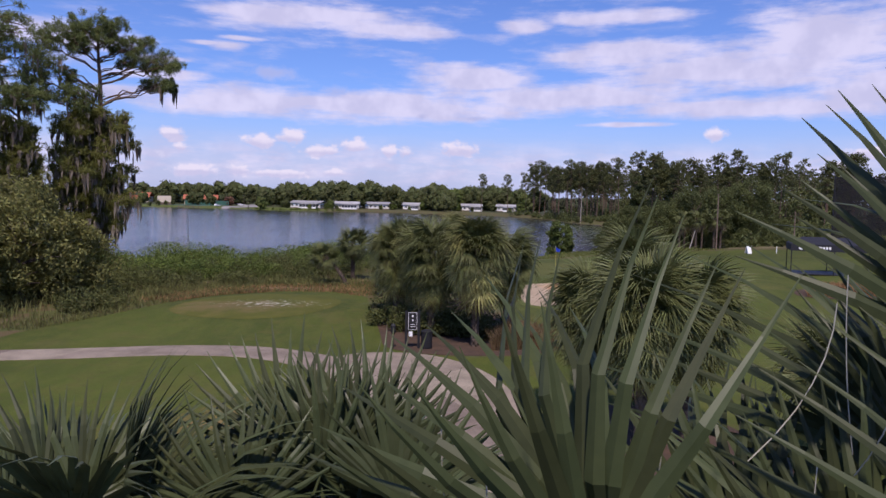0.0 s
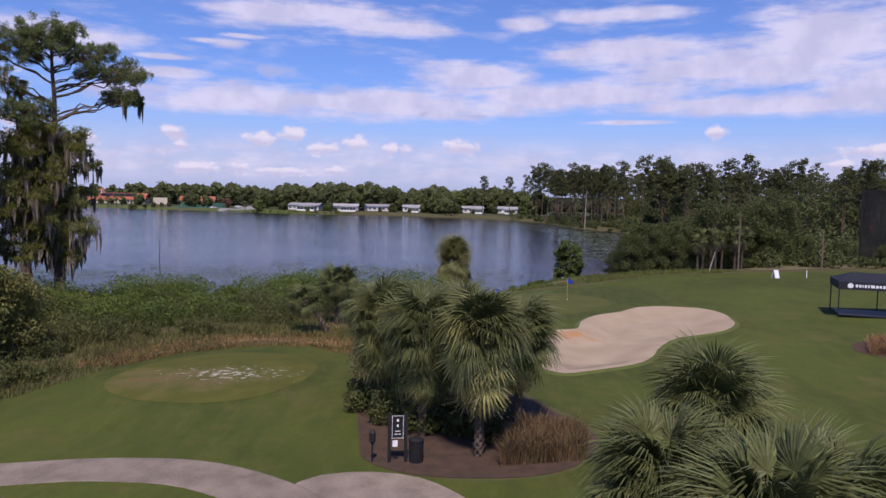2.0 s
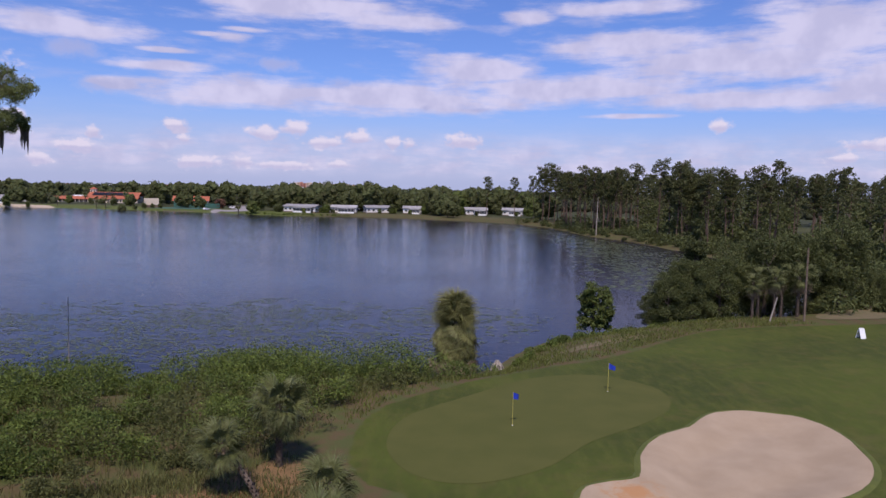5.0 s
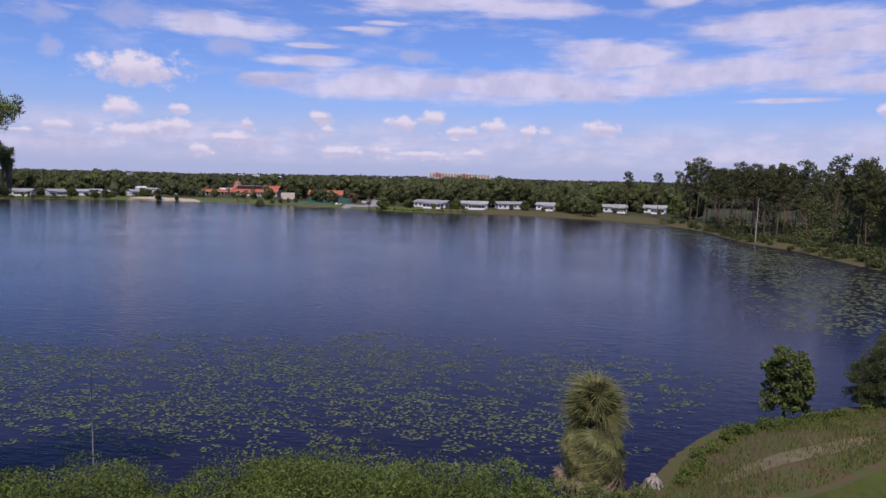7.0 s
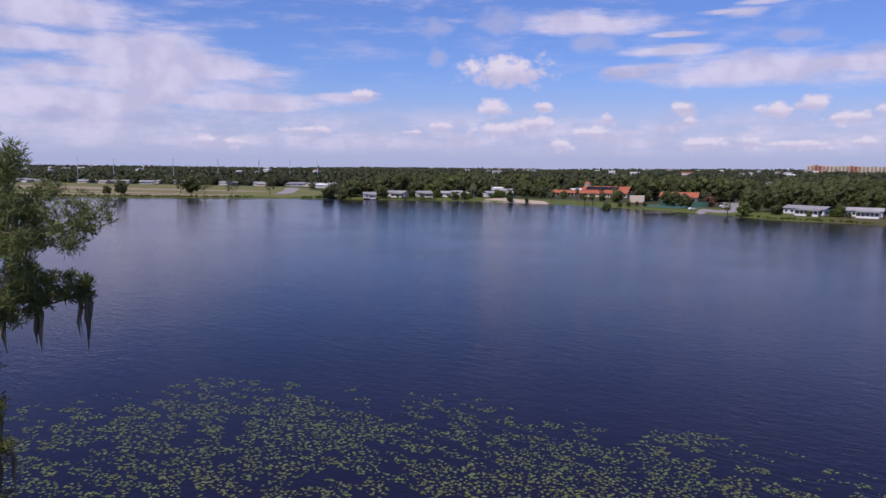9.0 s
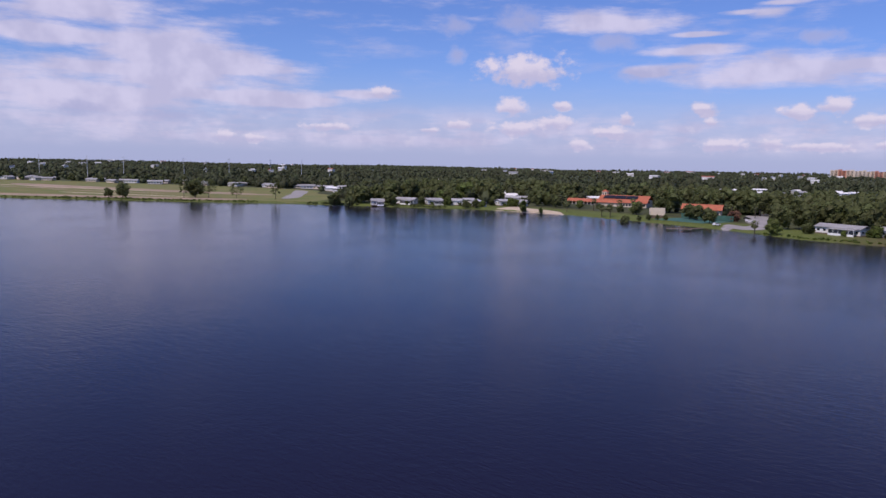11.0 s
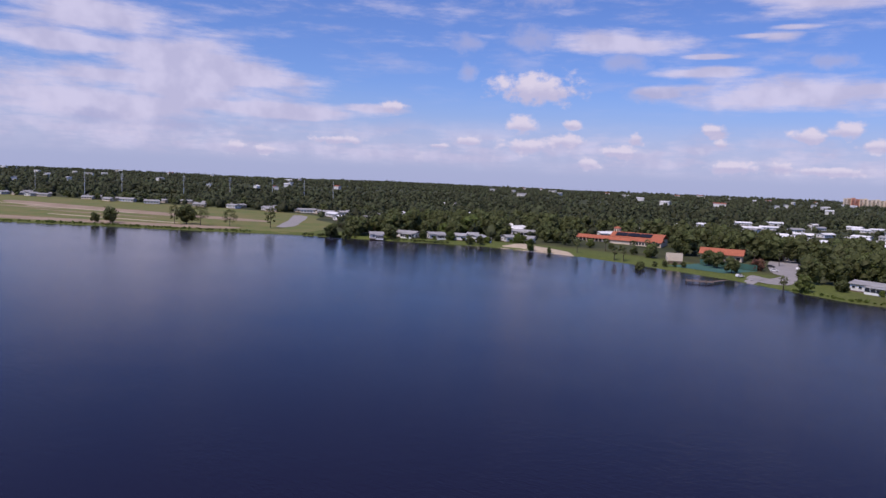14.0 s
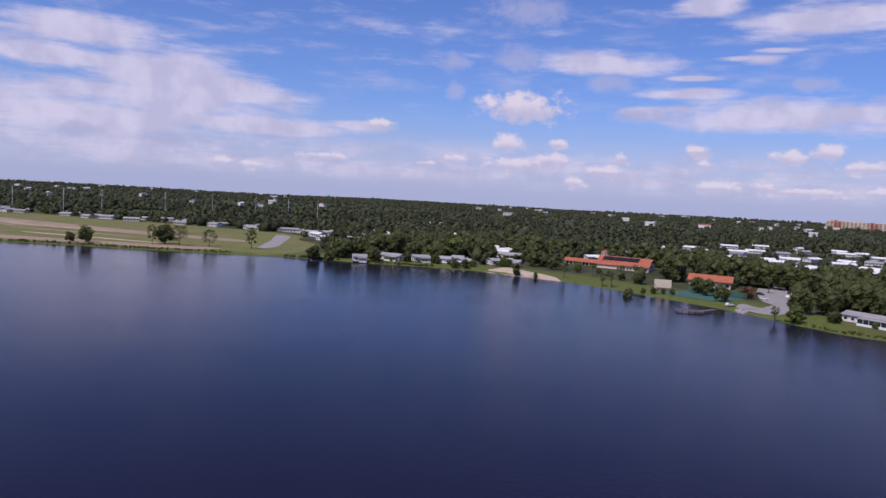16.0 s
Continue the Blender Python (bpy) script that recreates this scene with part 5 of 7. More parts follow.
blades("edge_grass", srng, RIM, 22000, M_REED, "green and yellow rough grass round the tee", (0.1, 0.4), 0.022)
blades("strip_grass", srng, np.array([(-23.5, 50), (-20, 56), (-16, 60), (-10.5, 61), (-6, 60), (-5.8, 67), (-9.5, 69), (-12, 66), (-19.5, 62.5), (-25, 57)]), 10000, M_REED, "mixed rough grass between tee and scrub", (0.15, 0.6), 0.022)
blades("ornamental_grass", srng, np.array([(2.6, 36.6), (6.2, 37.4), (6.6, 40.5), (3.8, 41.0)]), 5000, M_BUNCH, "tawny bunch grass under the palms", (0.5, 1.2), 0.02)
scrub("bed_shrubs", srng, np.array([(-4.2, 39.0), (-1.8, 39.2), (2.6, 38.8), (4.2, 43), (1.5, 49), (-2, 52.5), (-4.8, 49)]), 44, M_SHRUBDARK, "dark bushes under the palms", (0.8, 1.7), 0.08, 200)

left_bush = [broad_tree("bush", np.random.RandomState(50 + k), M_BUSH, 8.0, 4.0, 0.13, 48, 300, 0.25, low=0.1) for k in range(2)]
for k, (x, y, s) in enumerate([(-29.5, 50, 1.0), (-34, 55, 1.05), (-31, 46, 0.8), (-38, 50, 1.1), (-27.5, 53.5, 0.7), (-41, 62, 0.9)]):
    plant("tree", left_bush[k % 2], at_ground(x, y), "dense broad-leaved tree in the scrub", "tree", 60 * k, s, "scrub trees")

lake_bush = broad_tree("tree", np.random.RandomState(61), M_OAKLIGHT, 5.6, 1.75, 0.15, 44, 150, 0.14, low=0.1)
plant("tree", lake_bush, at_ground(18.6, 115.0), "small round bright green tree at the water's edge", "tree", 0, 1.08, wide=1.1)

# stump and leaning post on the bank
def stump():
    rng = np.random.RandomState(71)
    s = Shape()
    for k in range(7):
        a = k / 7 * 2 * np.pi
        limb(s, rng, (0.12 * math.cos(a), 0.12 * math.sin(a), 0.7), (0.75 * math.cos(a), 0.75 * math.sin(a), -0.1), 0.14, 0.05, 0.12, 5, 0.2, 6)
    s.tube([(0, 0, -0.1), (0.03, 0, 0.5), (0, 0.05, 0.95)], [0.34, 0.25, 0.2], 9)
    t = thing("tree_stump", "pale weathered tree stump with bare roots on the bank", "stump", at_ground(5.6, 96.6))
    part("stump", s, M_DEADWOOD, t)


stump()
lake_pole = thing("marker_pole", "thin weathered pole standing in the lake", "pole", (-31.9, 89.5, -1.0))
part("pole", Shape().tube([(0, 0, 0), (0, 0, 4.5), (0.02, 0, 8.4)], [0.05, 0.045, 0.03], 6), M_DEADWOOD, lake_pole)

# ---- the right bank: tree clump, palms and pine wood ----
wrng = np.random.RandomState(81)
dark = [broad_tree("tree", np.random.RandomState(90 + k), M_BANKLEAF, 10.5, 4.2, 0.12, 52, 420, 0.3, low=0.06) for k in range(3)]
for k, (x, y, s) in enumerate([(28.6, 118.5, 0.66), (31.5, 119.0, 0.8), (35.8, 120.5, 0.82), (34.5, 125, 0.85), (26.8, 119.5, 0.45), (38.5, 124, 0.95), (43, 124, 1.02), (48, 124.5, 0.98), (53.5, 125, 1.05), (59, 125.5, 0.92), (66, 128, 0.8), (73, 127, 0.7), (46, 130, 1.1), (56, 133, 1.1), (82, 131, 0.85), (92, 130, 0.8)]):
    plant("tree", dark[0 if k < 5 else 1 + k % 2], at_ground(x, y), "dense dark green tree on the lake bank", "tree", 70 * k, s * (1.12 if 5 < k < 9 else 1.0 if k < 9 else 0.5), "bank trees", 0.9)
spire = broad_tree("tree", np.random.RandomState(94), M_OAK, 13.0, 3.4, 0.12, 60, 300, 0.3, low=0.04, cone=0.85)
plant("tree", spire, at_ground(32.6, 121), "dark green conical tree rising over its neighbours", "tree", 0, 1.02, "bank trees")
plant("tree", spire, at_ground(29.6, 120.2), "dark green conical tree on the lake bank", "tree", 120, 0.62, "bank trees")
for k, (x, y, h) in enumerate([(38.5, 117.0, 4.6), (39.8, 118.4, 5.4), (41.2, 117.0, 5.0), (42.6, 118.2, 5.6), (44.2, 117.2, 5.0), (46.0, 119.0, 5.2)]):
    palm(wrng, x, y, h, 22, 0.95, "palm with a heavy skirt of brown dead leaves", dead=26, young=2, group="skirted palms", skirt=1.0)

pines = [pine(np.random.RandomState(100 + k), 27 + k, 3.9 + 0.35 * k, 0.5 + 0.05 * (k % 3), 28, 58, 0.9) for k in range(5)]
WOOD = np.array([(52, 325), (60, 318), (72, 300), (82, 262), (90, 215), (100, 185), (150, 170), (240, 190), (330, 260), (330, 420), (200, 470), (90, 450), (50, 420), (56, 370)])
stand = []
while len(stand) < 430:
    x, y = wrng.uniform(50, 330), wrng.uniform(170, 470)
    d = inside_distance(WOOD, x, y)
    if d > 0 and wrng.rand() < math.exp(-d / 42):
        stand.append((float(d), wrng.randint(5), x, y, float(height(x, y)), wrng.uniform(0, 6.28), wrng.uniform(0.78, 1.0) * (1 - 0.2 * float(smooth(300, 190, y)))))
stand.sort()
for d, i, x, y, z, turn, scale in stand[:220]:
    plant("pine_tree", pines[i], (x, y, z), "tall bare-stemmed pine in the lakeside wood", "pine tree", math.degrees(turn), scale, "lakeside pine wood")
light_pines = [pine(np.random.RandomState(110 + k), 27 + k, 4.1, 0.45, 18, 24, 1.1) for k in range(2)]
joined_wood("pine_wood", light_pines, [(row[1] % 2, *row[2:]) for row in stand[220:]], "tall pines standing deep in the lakeside wood", "pine wood")
for x, y, s in [(57, 430, 1.12), (50, 440, 0.85), (40, 452, 0.8), (62, 404, 0.95), (24, 466, 0.9)]:
    plant("pine_tree", pines[wrng.randint(5)], at_ground(x, y), "tall pine standing apart at the wood's edge", "pine tree", 0, s, "lakeside pine wood")
under = []
for k in range(70):
    x, y = wrng.uniform(70, 300), wrng.uniform(190, 430)
    if 3 < inside_distance(WOOD, x, y) < 70:
        under.append((k % 3, x, y, float(height(x, y)), 0.8 * k, wrng.uniform(1.1, 1.6)))
joined_wood("lower_trees", [broad_tree("tree", np.random.RandomState(95 + k), M_BANKLEAF, 10.5, 4.4, 0.34, 26, 44, 0.25, low=0.08) for k in range(3)], under, "dark leafy trees under the pines", "trees")


def snag():
    s = Shape()
    rng = np.random.RandomState(5)
    pts = limb(s, rng, (0, 0, -0.2), (0.4, 0, 15.5), 0.3, 0.08, 0, 7, 0.04, 7)
    for k in range(5):
        limb(s, rng, pts[3 + k % 3], pts[3 + k % 3] + rng.normal(0, 1.2, 3) + [0, 0, 0.8], 0.07, 0.02, 0, 4, 0.1, 4)
    t = thing("dead_tree", "bare pale dead tree trunk at the wood's edge", "dead tree", at_ground(60, 315))
    part("trunk", s, M_DEADWOOD, t)
snag()
EDGE = np.array([(36, 408), (52, 370), (57, 316), (67, 288), (71, 255), (75, 229), (74, 176), (66, 143), (50, 129.5), (80, 128), (92, 170), (94, 225), (90, 262), (84, 300), (66, 325), (62, 372), (44, 415)])
scrub("bank_scrub", srng, EDGE, 230, M_BANKLEAF, "dark marsh scrub along the wooded bank", (1.4, 2.8), 0.3, 70)
UNDER = np.array([(66, 330), (84, 304), (94, 265), (100, 225), (105, 190), (150, 176), (200, 190), (140, 250), (120, 330), (80, 400), (60, 410)])
scrub("wood_undergrowth", srng, UNDER, 170, M_BANKLEAF, "dark undergrowth beneath the pines", (2.2, 4.2), 0.55, 46)
scrub("bank_bushes", srng, np.array([(50, 118), (60, 117), (90, 118), (120, 124), (118, 138), (80, 134), (56, 129), (48, 126)]), 52, M_BANKLEAF, "dark bushes under the bank trees", (1.2, 2.4), 0.26, 90)

# ---- lily pads ----
def lily_pads():
    rng = np.random.RandomState(121)
    s = Shape()
    zones = [(np.array([(-84, 68), (-72, 72), (-48, 84), (-22, 93), (-2, 96), (6, 104), (12, 116), (16, 128), (4, 139), (-24, 139), (-52, 134), (-80, 118), (-88, 90)]), 18500, 0.40, 0.115),
             (np.array([(28, 152), (45, 148), (62, 150), (70, 180), (71, 230), (66, 270), (56, 306), (46, 360), (30, 400), (14, 416), (24, 380), (34, 320), (37, 270), (34, 225), (28, 180)]), 6500, 0.38, 0.3)]
    for area, count, cut, size in zones:
        x = rng.uniform(area[:, 0].min(), area[:, 0].max(), count * 4)
        y = rng.uniform(area[:, 1].min(), area[:, 1].max(), count * 4)
        d = inside_distance(area, x, y)
        thick = 0.3 * value_noise(x, y, 9, 14) + 0.7 * value_noise(x, y * 1.6, 1.5, 15)
        ok = (d > 0) & (thick > 0.62 - 0.24 * smooth(0, 14, d)) & (inside_distance(LAKE, x, y) > 0.8)
        x, y = x[ok][:count], y[ok][:count]
        n = len(x)
        r, a0 = size * rng.uniform(0.6, 1.5, n), rng.uniform(0, 6.28, n)
        a = np.array([0.25, 1.2, 2.2, 3.14, 4.1, 5.1, 6.03])
        ring = np.stack([x[:, None] + r[:, None] * np.cos(a + a0[:, None]), y[:, None] + r[:, None] * np.sin(a + a0[:, None]), np.broadcast_to(0.012 + 0.02 * rng.rand(n, 1), (n, 7))], -1)
        k = 7 * np.arange(n)[:, None]
        s.add(ring.reshape(-1, 3), k + np.arange(7))
    tagged(part("lily_pads", s, M_LILY, None, "yellow-green lily pads floating in patches on the lake"), category="lily pads", kind="stuff")


lily_pads()

# ---- golf furniture ----
def flag(x, y, turn):
    t = thing("golf_flag", "blue golf flag on a striped stick in the green", "flag", at_ground(x, y, 0.03), turn, "flags on the green")
    part("stick", Shape().tube([(0, 0, -0.05), (0, 0, 2.2)], 0.014, 6), M_YELLOW, t, "thin yellow stick")
    u, v = np.meshgrid(np.linspace(0, 1, 7), np.linspace(0, 1, 5), indexing="ij")
    pts = np.stack([0.5 * u, 0.06 * np.sin(7 * u) * u, 1.72 + 0.46 * v - 0.22 * u * (0.4 + 0.6 * v)], -1)
    k = (np.arange(6)[:, None] * 5 + np.arange(4)).ravel()
    front = Shape().add(pts, np.stack([k, k + 5, k + 6, k + 1], -1))
    front.add(pts + [0, 0.006, 0], np.stack([k, k + 1, k + 6, k + 5], -1))
    part("cloth", front, M_BLUE, t, "blue flag cloth")
    part("cup", Shape().tube([(0, 0, -0.06), (0, 0, 0.008)], [0.054, 0.054], 12), M_WHITEPAINT, t)


flag(13.0, 82.4, -15)
flag(5.0, 74.2, 35)


def hole_sign():
    t = thing("hole_sign", "black hole sign with white border and lines between two posts", "sign", at_ground(-1.5, 36.9), 8)
    part("post", Shape().box((-0.33, 0, 0.95), (0.12, 0.12, 2.1)), M_DARK, t)
    part("post", Shape().box((0.33, 0, 0.95), (0.12, 0.12, 2.1)), M_DARK, t)
    part("panel", Shape().box((0, 0, 1.45), (0.54, 0.06, 0.95)), M_DARK, t)
    edge = Shape()
    for c, s in (((0, -0.034, 1.9), (0.46, 0.012, 0.015)), ((0, -0.034, 1.0), (0.46, 0.012, 0.015)), ((-0.22, -0.034, 1.45), (0.015, 0.012, 0.87)), ((0.22, -0.034, 1.45), (0.015, 0.012, 0.87))):
        edge.box(c, s)
    part("border", edge, M_WHITEPAINT, t, "thin white border")
    for z, w in ((1.72, 0.08), (1.5, 0.07), (1.28, 0.22), (1.16, 0.26)):
        part("text_bar", Shape().box((0, -0.036, z), (w, 0.012, 0.1 if w < 0.2 else 0.025)), M_WHITEPAINT, t)
    part("notice", Shape().box((-0.1, -0.04, 0.78), (0.2, 0.02, 0.26)), M_WHITEPAINT, t, "small white notice")
    b = thing("waste_bin", "dark round waste bin beside the sign", "waste bin", at_ground(-0.75, 37.0))
    part("body", Shape().tube([(0, 0, -0.02), (0, 0, 0.1), (0, 0, 0.85)], [0.27, 0.29, 0.3], 14), M_DARK, b)
    part("lid", Shape().tube([(0, 0, 0.86), (0, 0, 0.93), (0, 0, 1.0)], [0.32, 0.32, 0.16], 14), M_DARK, b)
    w = thing("ball_washer", "dark ball washer on a post", "ball washer", at_ground(-2.5, 36.9))
    part("post", Shape().tube([(0, 0, -0.05), (0, 0, 0.8)], 0.04, 8), M_DARK, w)
    part("washer", Shape().tube([(0, 0, 0.75), (0, 0, 0.85), (0, 0, 1.2), (0, 0, 1.3)], [0.07, 0.13, 0.13, 0.06], 10), M_DARK, w)


hole_sign()


def canopy():
    """The dark awning on the practice ground, with a pale band of lettering shown as bars."""
    t = thing("shade_canopy", "black fabric canopy on thin posts with white logo bars", "canopy", at_ground(38.2, 70.5), -20)
    wide, deep, eave = 7.6, 4.4, 2.35
    roof = Shape()
    roof.add([(-wide / 2, -deep / 2, eave + 0.6), (wide / 2, -deep / 2, eave + 0.6), (wide / 2, deep / 2, eave + 0.6), (-wide / 2, deep / 2, eave + 0.6), (-wide / 2 + 1.2, 0, eave + 1.25), (wide / 2 - 1.2, 0, eave + 1.25)],
             [[0, 1, 5, 4], [2, 3, 4, 5]])
    roof.f.append(np.array([[1, 2, 5], [3, 0, 4]]))
    part("roof", roof, M_CANVAS, t, "sloping black canvas roof")
    val = Shape()
    for c, s in (((0, -deep / 2, eave + 0.28), (wide, 0.03, 0.66)), ((0, deep / 2, eave + 0.28), (wide, 0.03, 0.66)), ((-wide / 2, 0, eave + 0.28), (0.03, deep, 0.66)), ((wide / 2, 0, eave + 0.28), (0.03, deep, 0.66))):
        val.box(c, s)
    part("valance", val, M_CANVAS, t, "hanging black canvas valance")
    for x in (-wide / 2 + 0.08, 0, wide / 2 - 0.08):
        for y in (-deep / 2 + 0.08, deep / 2 - 0.08):
            part("post", Shape().box((x, y, 1.2), (0.09, 0.09, 2.6)), M_DARK, t)
    part("logo", Shape().tube([(-2.9, -deep / 2 - 0.02, eave + 0.28), (-2.9, -deep / 2 - 0.035, eave + 0.28)], [0.22, 0.22], 12), M_WHITEPAINT, t, "round white logo shape")
    x = -2.55
    for w in (0.24, 0.22, 0.14, 0.24, 0.18, 0.36, 0.24, 0.24, 0.24):
        part("logo_bar", Shape().box((x + w / 2, -deep / 2 - 0.024, eave + 0.28), (w - 0.06, 0.016, 0.24)), M_WHITEPAINT, t)
        x += w + 0.02
    part("mat", Shape().box((0, 0, 0.05), (wide - 0.4, deep - 0.4, 0.06)), M_DARK, t, "dark hitting mat")
    g = thing("sandwich_board", "white folding sandwich board on the turf", "sign", at_ground(43.8, 102.7), 15, scale=0.85)
    part("board", Shape().box((0, -0.22, 0.62), (0.8, 0.04, 1.3), 0, radians(-18)), M_WHITEPAINT, g)
    part("board", Shape().box((0, 0.22, 0.62), (0.8, 0.04, 1.3), 0, radians(18)), M_WHITEPAINT, g)
    for x, y in ((47.5, 102.0),):
        s = thing("marker_stake", "white painted marker stake", "stake", at_ground(x, y))
        part("stake", Shape().box((0, 0, 0.45), (0.09, 0.09, 1.1)), M_WHITEPAINT, s)
    p = thing("leaning_post", "pale post leaning in the scrub", "post", at_ground(38.6, 112.4))
    part("post", Shape().tube([(0, 0, -0.1), (0.9, 0.2, 3.0)], [0.09, 0.07], 7), M_DEADWOOD, p)
    for x, y, h in ((43.3, 113.6, 8.8), (56.5, 115.5, 6.0)):
        p = thing("wooden_pole", "dark wooden pole at the range's edge", "pole", at_ground(x, y), group="range poles")
        part("pole", Shape().tube([(0, 0, -0.2), (0, 0, h)], [0.13, 0.09], 8), M_WOOD, p)


canopy()


def range_net():
    """The tall black ball net of the practice range, on poles."""
    t = thing("range_net", "tall black ball net hung between poles", "net", (0, 0, 0))
    posts = [(71, 131), (78, 122), (85, 113), (92, 104)]
    for x, y in posts:
        part("pole", Shape().tube([(x, y, 1.0), (x, y, 15.2)], [0.2, 0.16], 8), M_DARK, t)
    for (ax, ay), (bx, by) in zip(posts, posts[1:]):
        s = Shape()
        a, b = np.array((ax, ay)), np.array((bx, by))
        for u in np.linspace(0, 1, 90):
            q = a + (b - a) * u
            s.tube([(q[0], q[1], 2.2), (q[0], q[1], 15)], 0.055, 3, False)
        for z in np.linspace(2.2, 15, 66):
            s.tube([(*a, z), (*b, z)], 0.055, 3, False)
        part("netting", s, M_NET, t)


range_net()


def bed_rocks():
    rng = np.random.RandomState(141)
    blades("bunch_grass", rng, np.array([(29, 56.5), (33, 55.5), (36, 57.5), (34.5, 60), (30.5, 59.5)]), 4200, M_TAWNY, "dull tawny bunch grass in a bed on the turf", (0.4, 0.9), 0.03)
    patch("straw_bed", [(28.6, 57), (31, 55.2), (35, 55.6), (37, 58), (34, 60.6), (30, 60)], M_STRAW, "brown planting bed on the turf", "planting bed", lift=0.02)


bed_rocks()

# ---- far shore ----
def gable(s, centre, size, rise, turn=0.0, over=0.5):
    """A low gable roof with thickness; its ridge runs along the longer side."""
    lx, ly = size[0] / 2 + over, size[1] / 2 + over
    m = np.array(Euler((0, 0, turn)).to_matrix())
    v = np.array([(-lx, -ly, 0), (lx, -ly, 0), (lx, ly, 0), (-lx, ly, 0), (-lx, 0, rise), (lx, 0, rise)])
    v = np.concatenate([v, v - [0, 0, 0.22]]) @ m.T + np.array(centre)
    s.add(v, [[0, 1, 5, 4], [2, 3, 4, 5], [7, 6, 10, 11], [9, 8, 11, 10], [1, 0, 6, 7], [3, 2, 8, 9], [0, 4, 10, 6], [4, 3, 9, 10], [5, 1, 7, 11], [2, 5, 11, 8]])
    return s


def mobile_home(x, y, turn, long=18.0, deep=7.5, label="white mobile home with a pale low roof by the lake", wall=None, roof=None, porch=True, group="lakeside homes", tall=3.3):
    """One storey on a raised floor, low gable, windows with frames, and a screened porch on posts."""
    t = thing("house", label, "house", at_ground(x, y), turn, group)
    part("wall", Shape().box((0, 0, tall / 2 + 0.2), (long, deep, tall + 0.4)), wall or M_WHITE, t)
    part("base", Shape().box((0, 0, 0.25), (long + 0.1, deep + 0.1, 0.6)), M_WOOD, t, "dark base skirting")
    part("roof", gable(Shape(), (0, 0, tall + 0.4), (long, deep), 1.5, 0, 0.7), roof or M_ROOFGREY, t)
    n = max(2, int(long / 3.2))
    for side, span, count in ((0, long, n), (1, deep, 2), (2, deep, 2)):
        for k in range(count):
            c = -span / 2 + (k + 0.5) * span / count
            place, size, inner = (((c, -deep / 2 - 0.03, 2.1), (1.7, 0.08, 1.35), (1.45, 0.14, 1.1)), ((long / 2 + 0.03, c, 2.1), (0.08, 1.7, 1.35), (0.14, 1.45, 1.1)), ((-long / 2 - 0.03, c, 2.1), (0.08, 1.7, 1.35), (0.14, 1.45, 1.1)))[side]
            w = part("window", Shape().box(place, size), M_WHITEPAINT, t)
            part("pane", Shape().box(place, inner), M_DARKGLASS, w)
    if porch:
        c = long * 0.16
        part("porch_roof", Shape().box((c, -deep / 2 - 1.7, tall), (long * 0.6, 3.8, 0.16), 0, radians(5)), roof or M_ROOFGREY, t)
        for k in range(6):
            part("post", Shape().box((c + long * (-0.28 + 0.56 * k / 5), -deep / 2 - 3.35, tall / 2), (0.16, 0.16, tall)), M_WHITEPAINT, t)
        part("screen", Shape().box((c, -deep / 2 - 3.3, 1.9), (long * 0.56, 0.05, 1.7)), M_DARKGLASS, t)
        part("skirt", Shape().box((c, -deep / 2 - 3.36, 0.5), (long * 0.57, 0.08, 1.1)), M_WHITEPAINT, t)
    return t


def facing(x, y):
    """The turn by which a front looks towards the flight."""
    return math.degrees(math.atan2(y - 90, x + 20)) - 90


# x, y, length, depth and turn of the homes on the water
HOMES = [(-397, 466, 9, 8, 8), (-391, 492, 16, 9, -28), (-375, 504, 12, 9, 22), (-360, 514, 9, 10, -10), (-346, 516, 10, 12, 55), (-92.5, 490, 22.5, 9, -18.5), (-67, 491, 18, 8, 2), (-46, 501, 16, 9, 20), (-22, 502, 12, 8, -8),
         (19, 500, 14, 8, 6), (44, 506, 13, 8, -12), (-336, 543, 12, 9, 65), (-324, 548, 9, 7, 20), (-366, 602, 24, 9, 20), (-347, 612, 15, 9, 50), (-361, 530, 8, 7, 30)]
for k, (x, y, l, d, turn) in enumerate(HOMES):
    mobile_home(x, y, turn + (facing(x, y) if k < 5 else 0), l, d, porch=k % 4 != 3)
hrng = np.random.RandomState(151)
# homes among the trees, and a row behind the field: four patterns, each built once
patterns = [mobile_home(-548, 572, facing(-548, 572), 16, 8.5, "pale-roofed mobile home among trees", porch=False, group="homes among the trees"),
            mobile_home(-372, 905, 30, 20, 9, "white-roofed mobile home among trees", roof=M_WHITEROOF, porch=False, group="homes among the trees"),
            mobile_home(-205, 790, 75, 18, 8.5, "white-roofed mobile home among trees", roof=M_WHITEROOF, porch=True, group="homes among the trees"),
            mobile_home(-1100, 420, 10, 13, 8, "pale low house behind the open field", wall=M_CREAM, porch=False, group="homes behind the field", tall=2.8)]
AMONG = [(-590, 592), (-552, 570), (-597, 688), (-536, 590), (-400, 640), (-425, 655), (-388, 622), (-350, 880), (-258, 800), (-240, 770), (-270, 835), (-285, 915), (-190, 770), (-225, 830), (-141, 816), (-120, 790), (-105, 760), (-150, 850), (-95, 820), (-170, 720), (-300, 960),
         (-230, 900), (-180, 890), (-618, 610), (-612, 701), (-576, 784), (-816, 1013), (-792, 1030), (-211, 693), (-144, 806), (-124, 709), (-60, 560), (-10, 570), (-110, 610), (-130, 650)]
while len(AMONG) < 78:
    x, y = hrng.uniform(-360, -40), hrng.uniform(640, 1200)
    if all(math.hypot(x - p, y - q) > 24 for p, q in AMONG):
        AMONG.append((x, y))
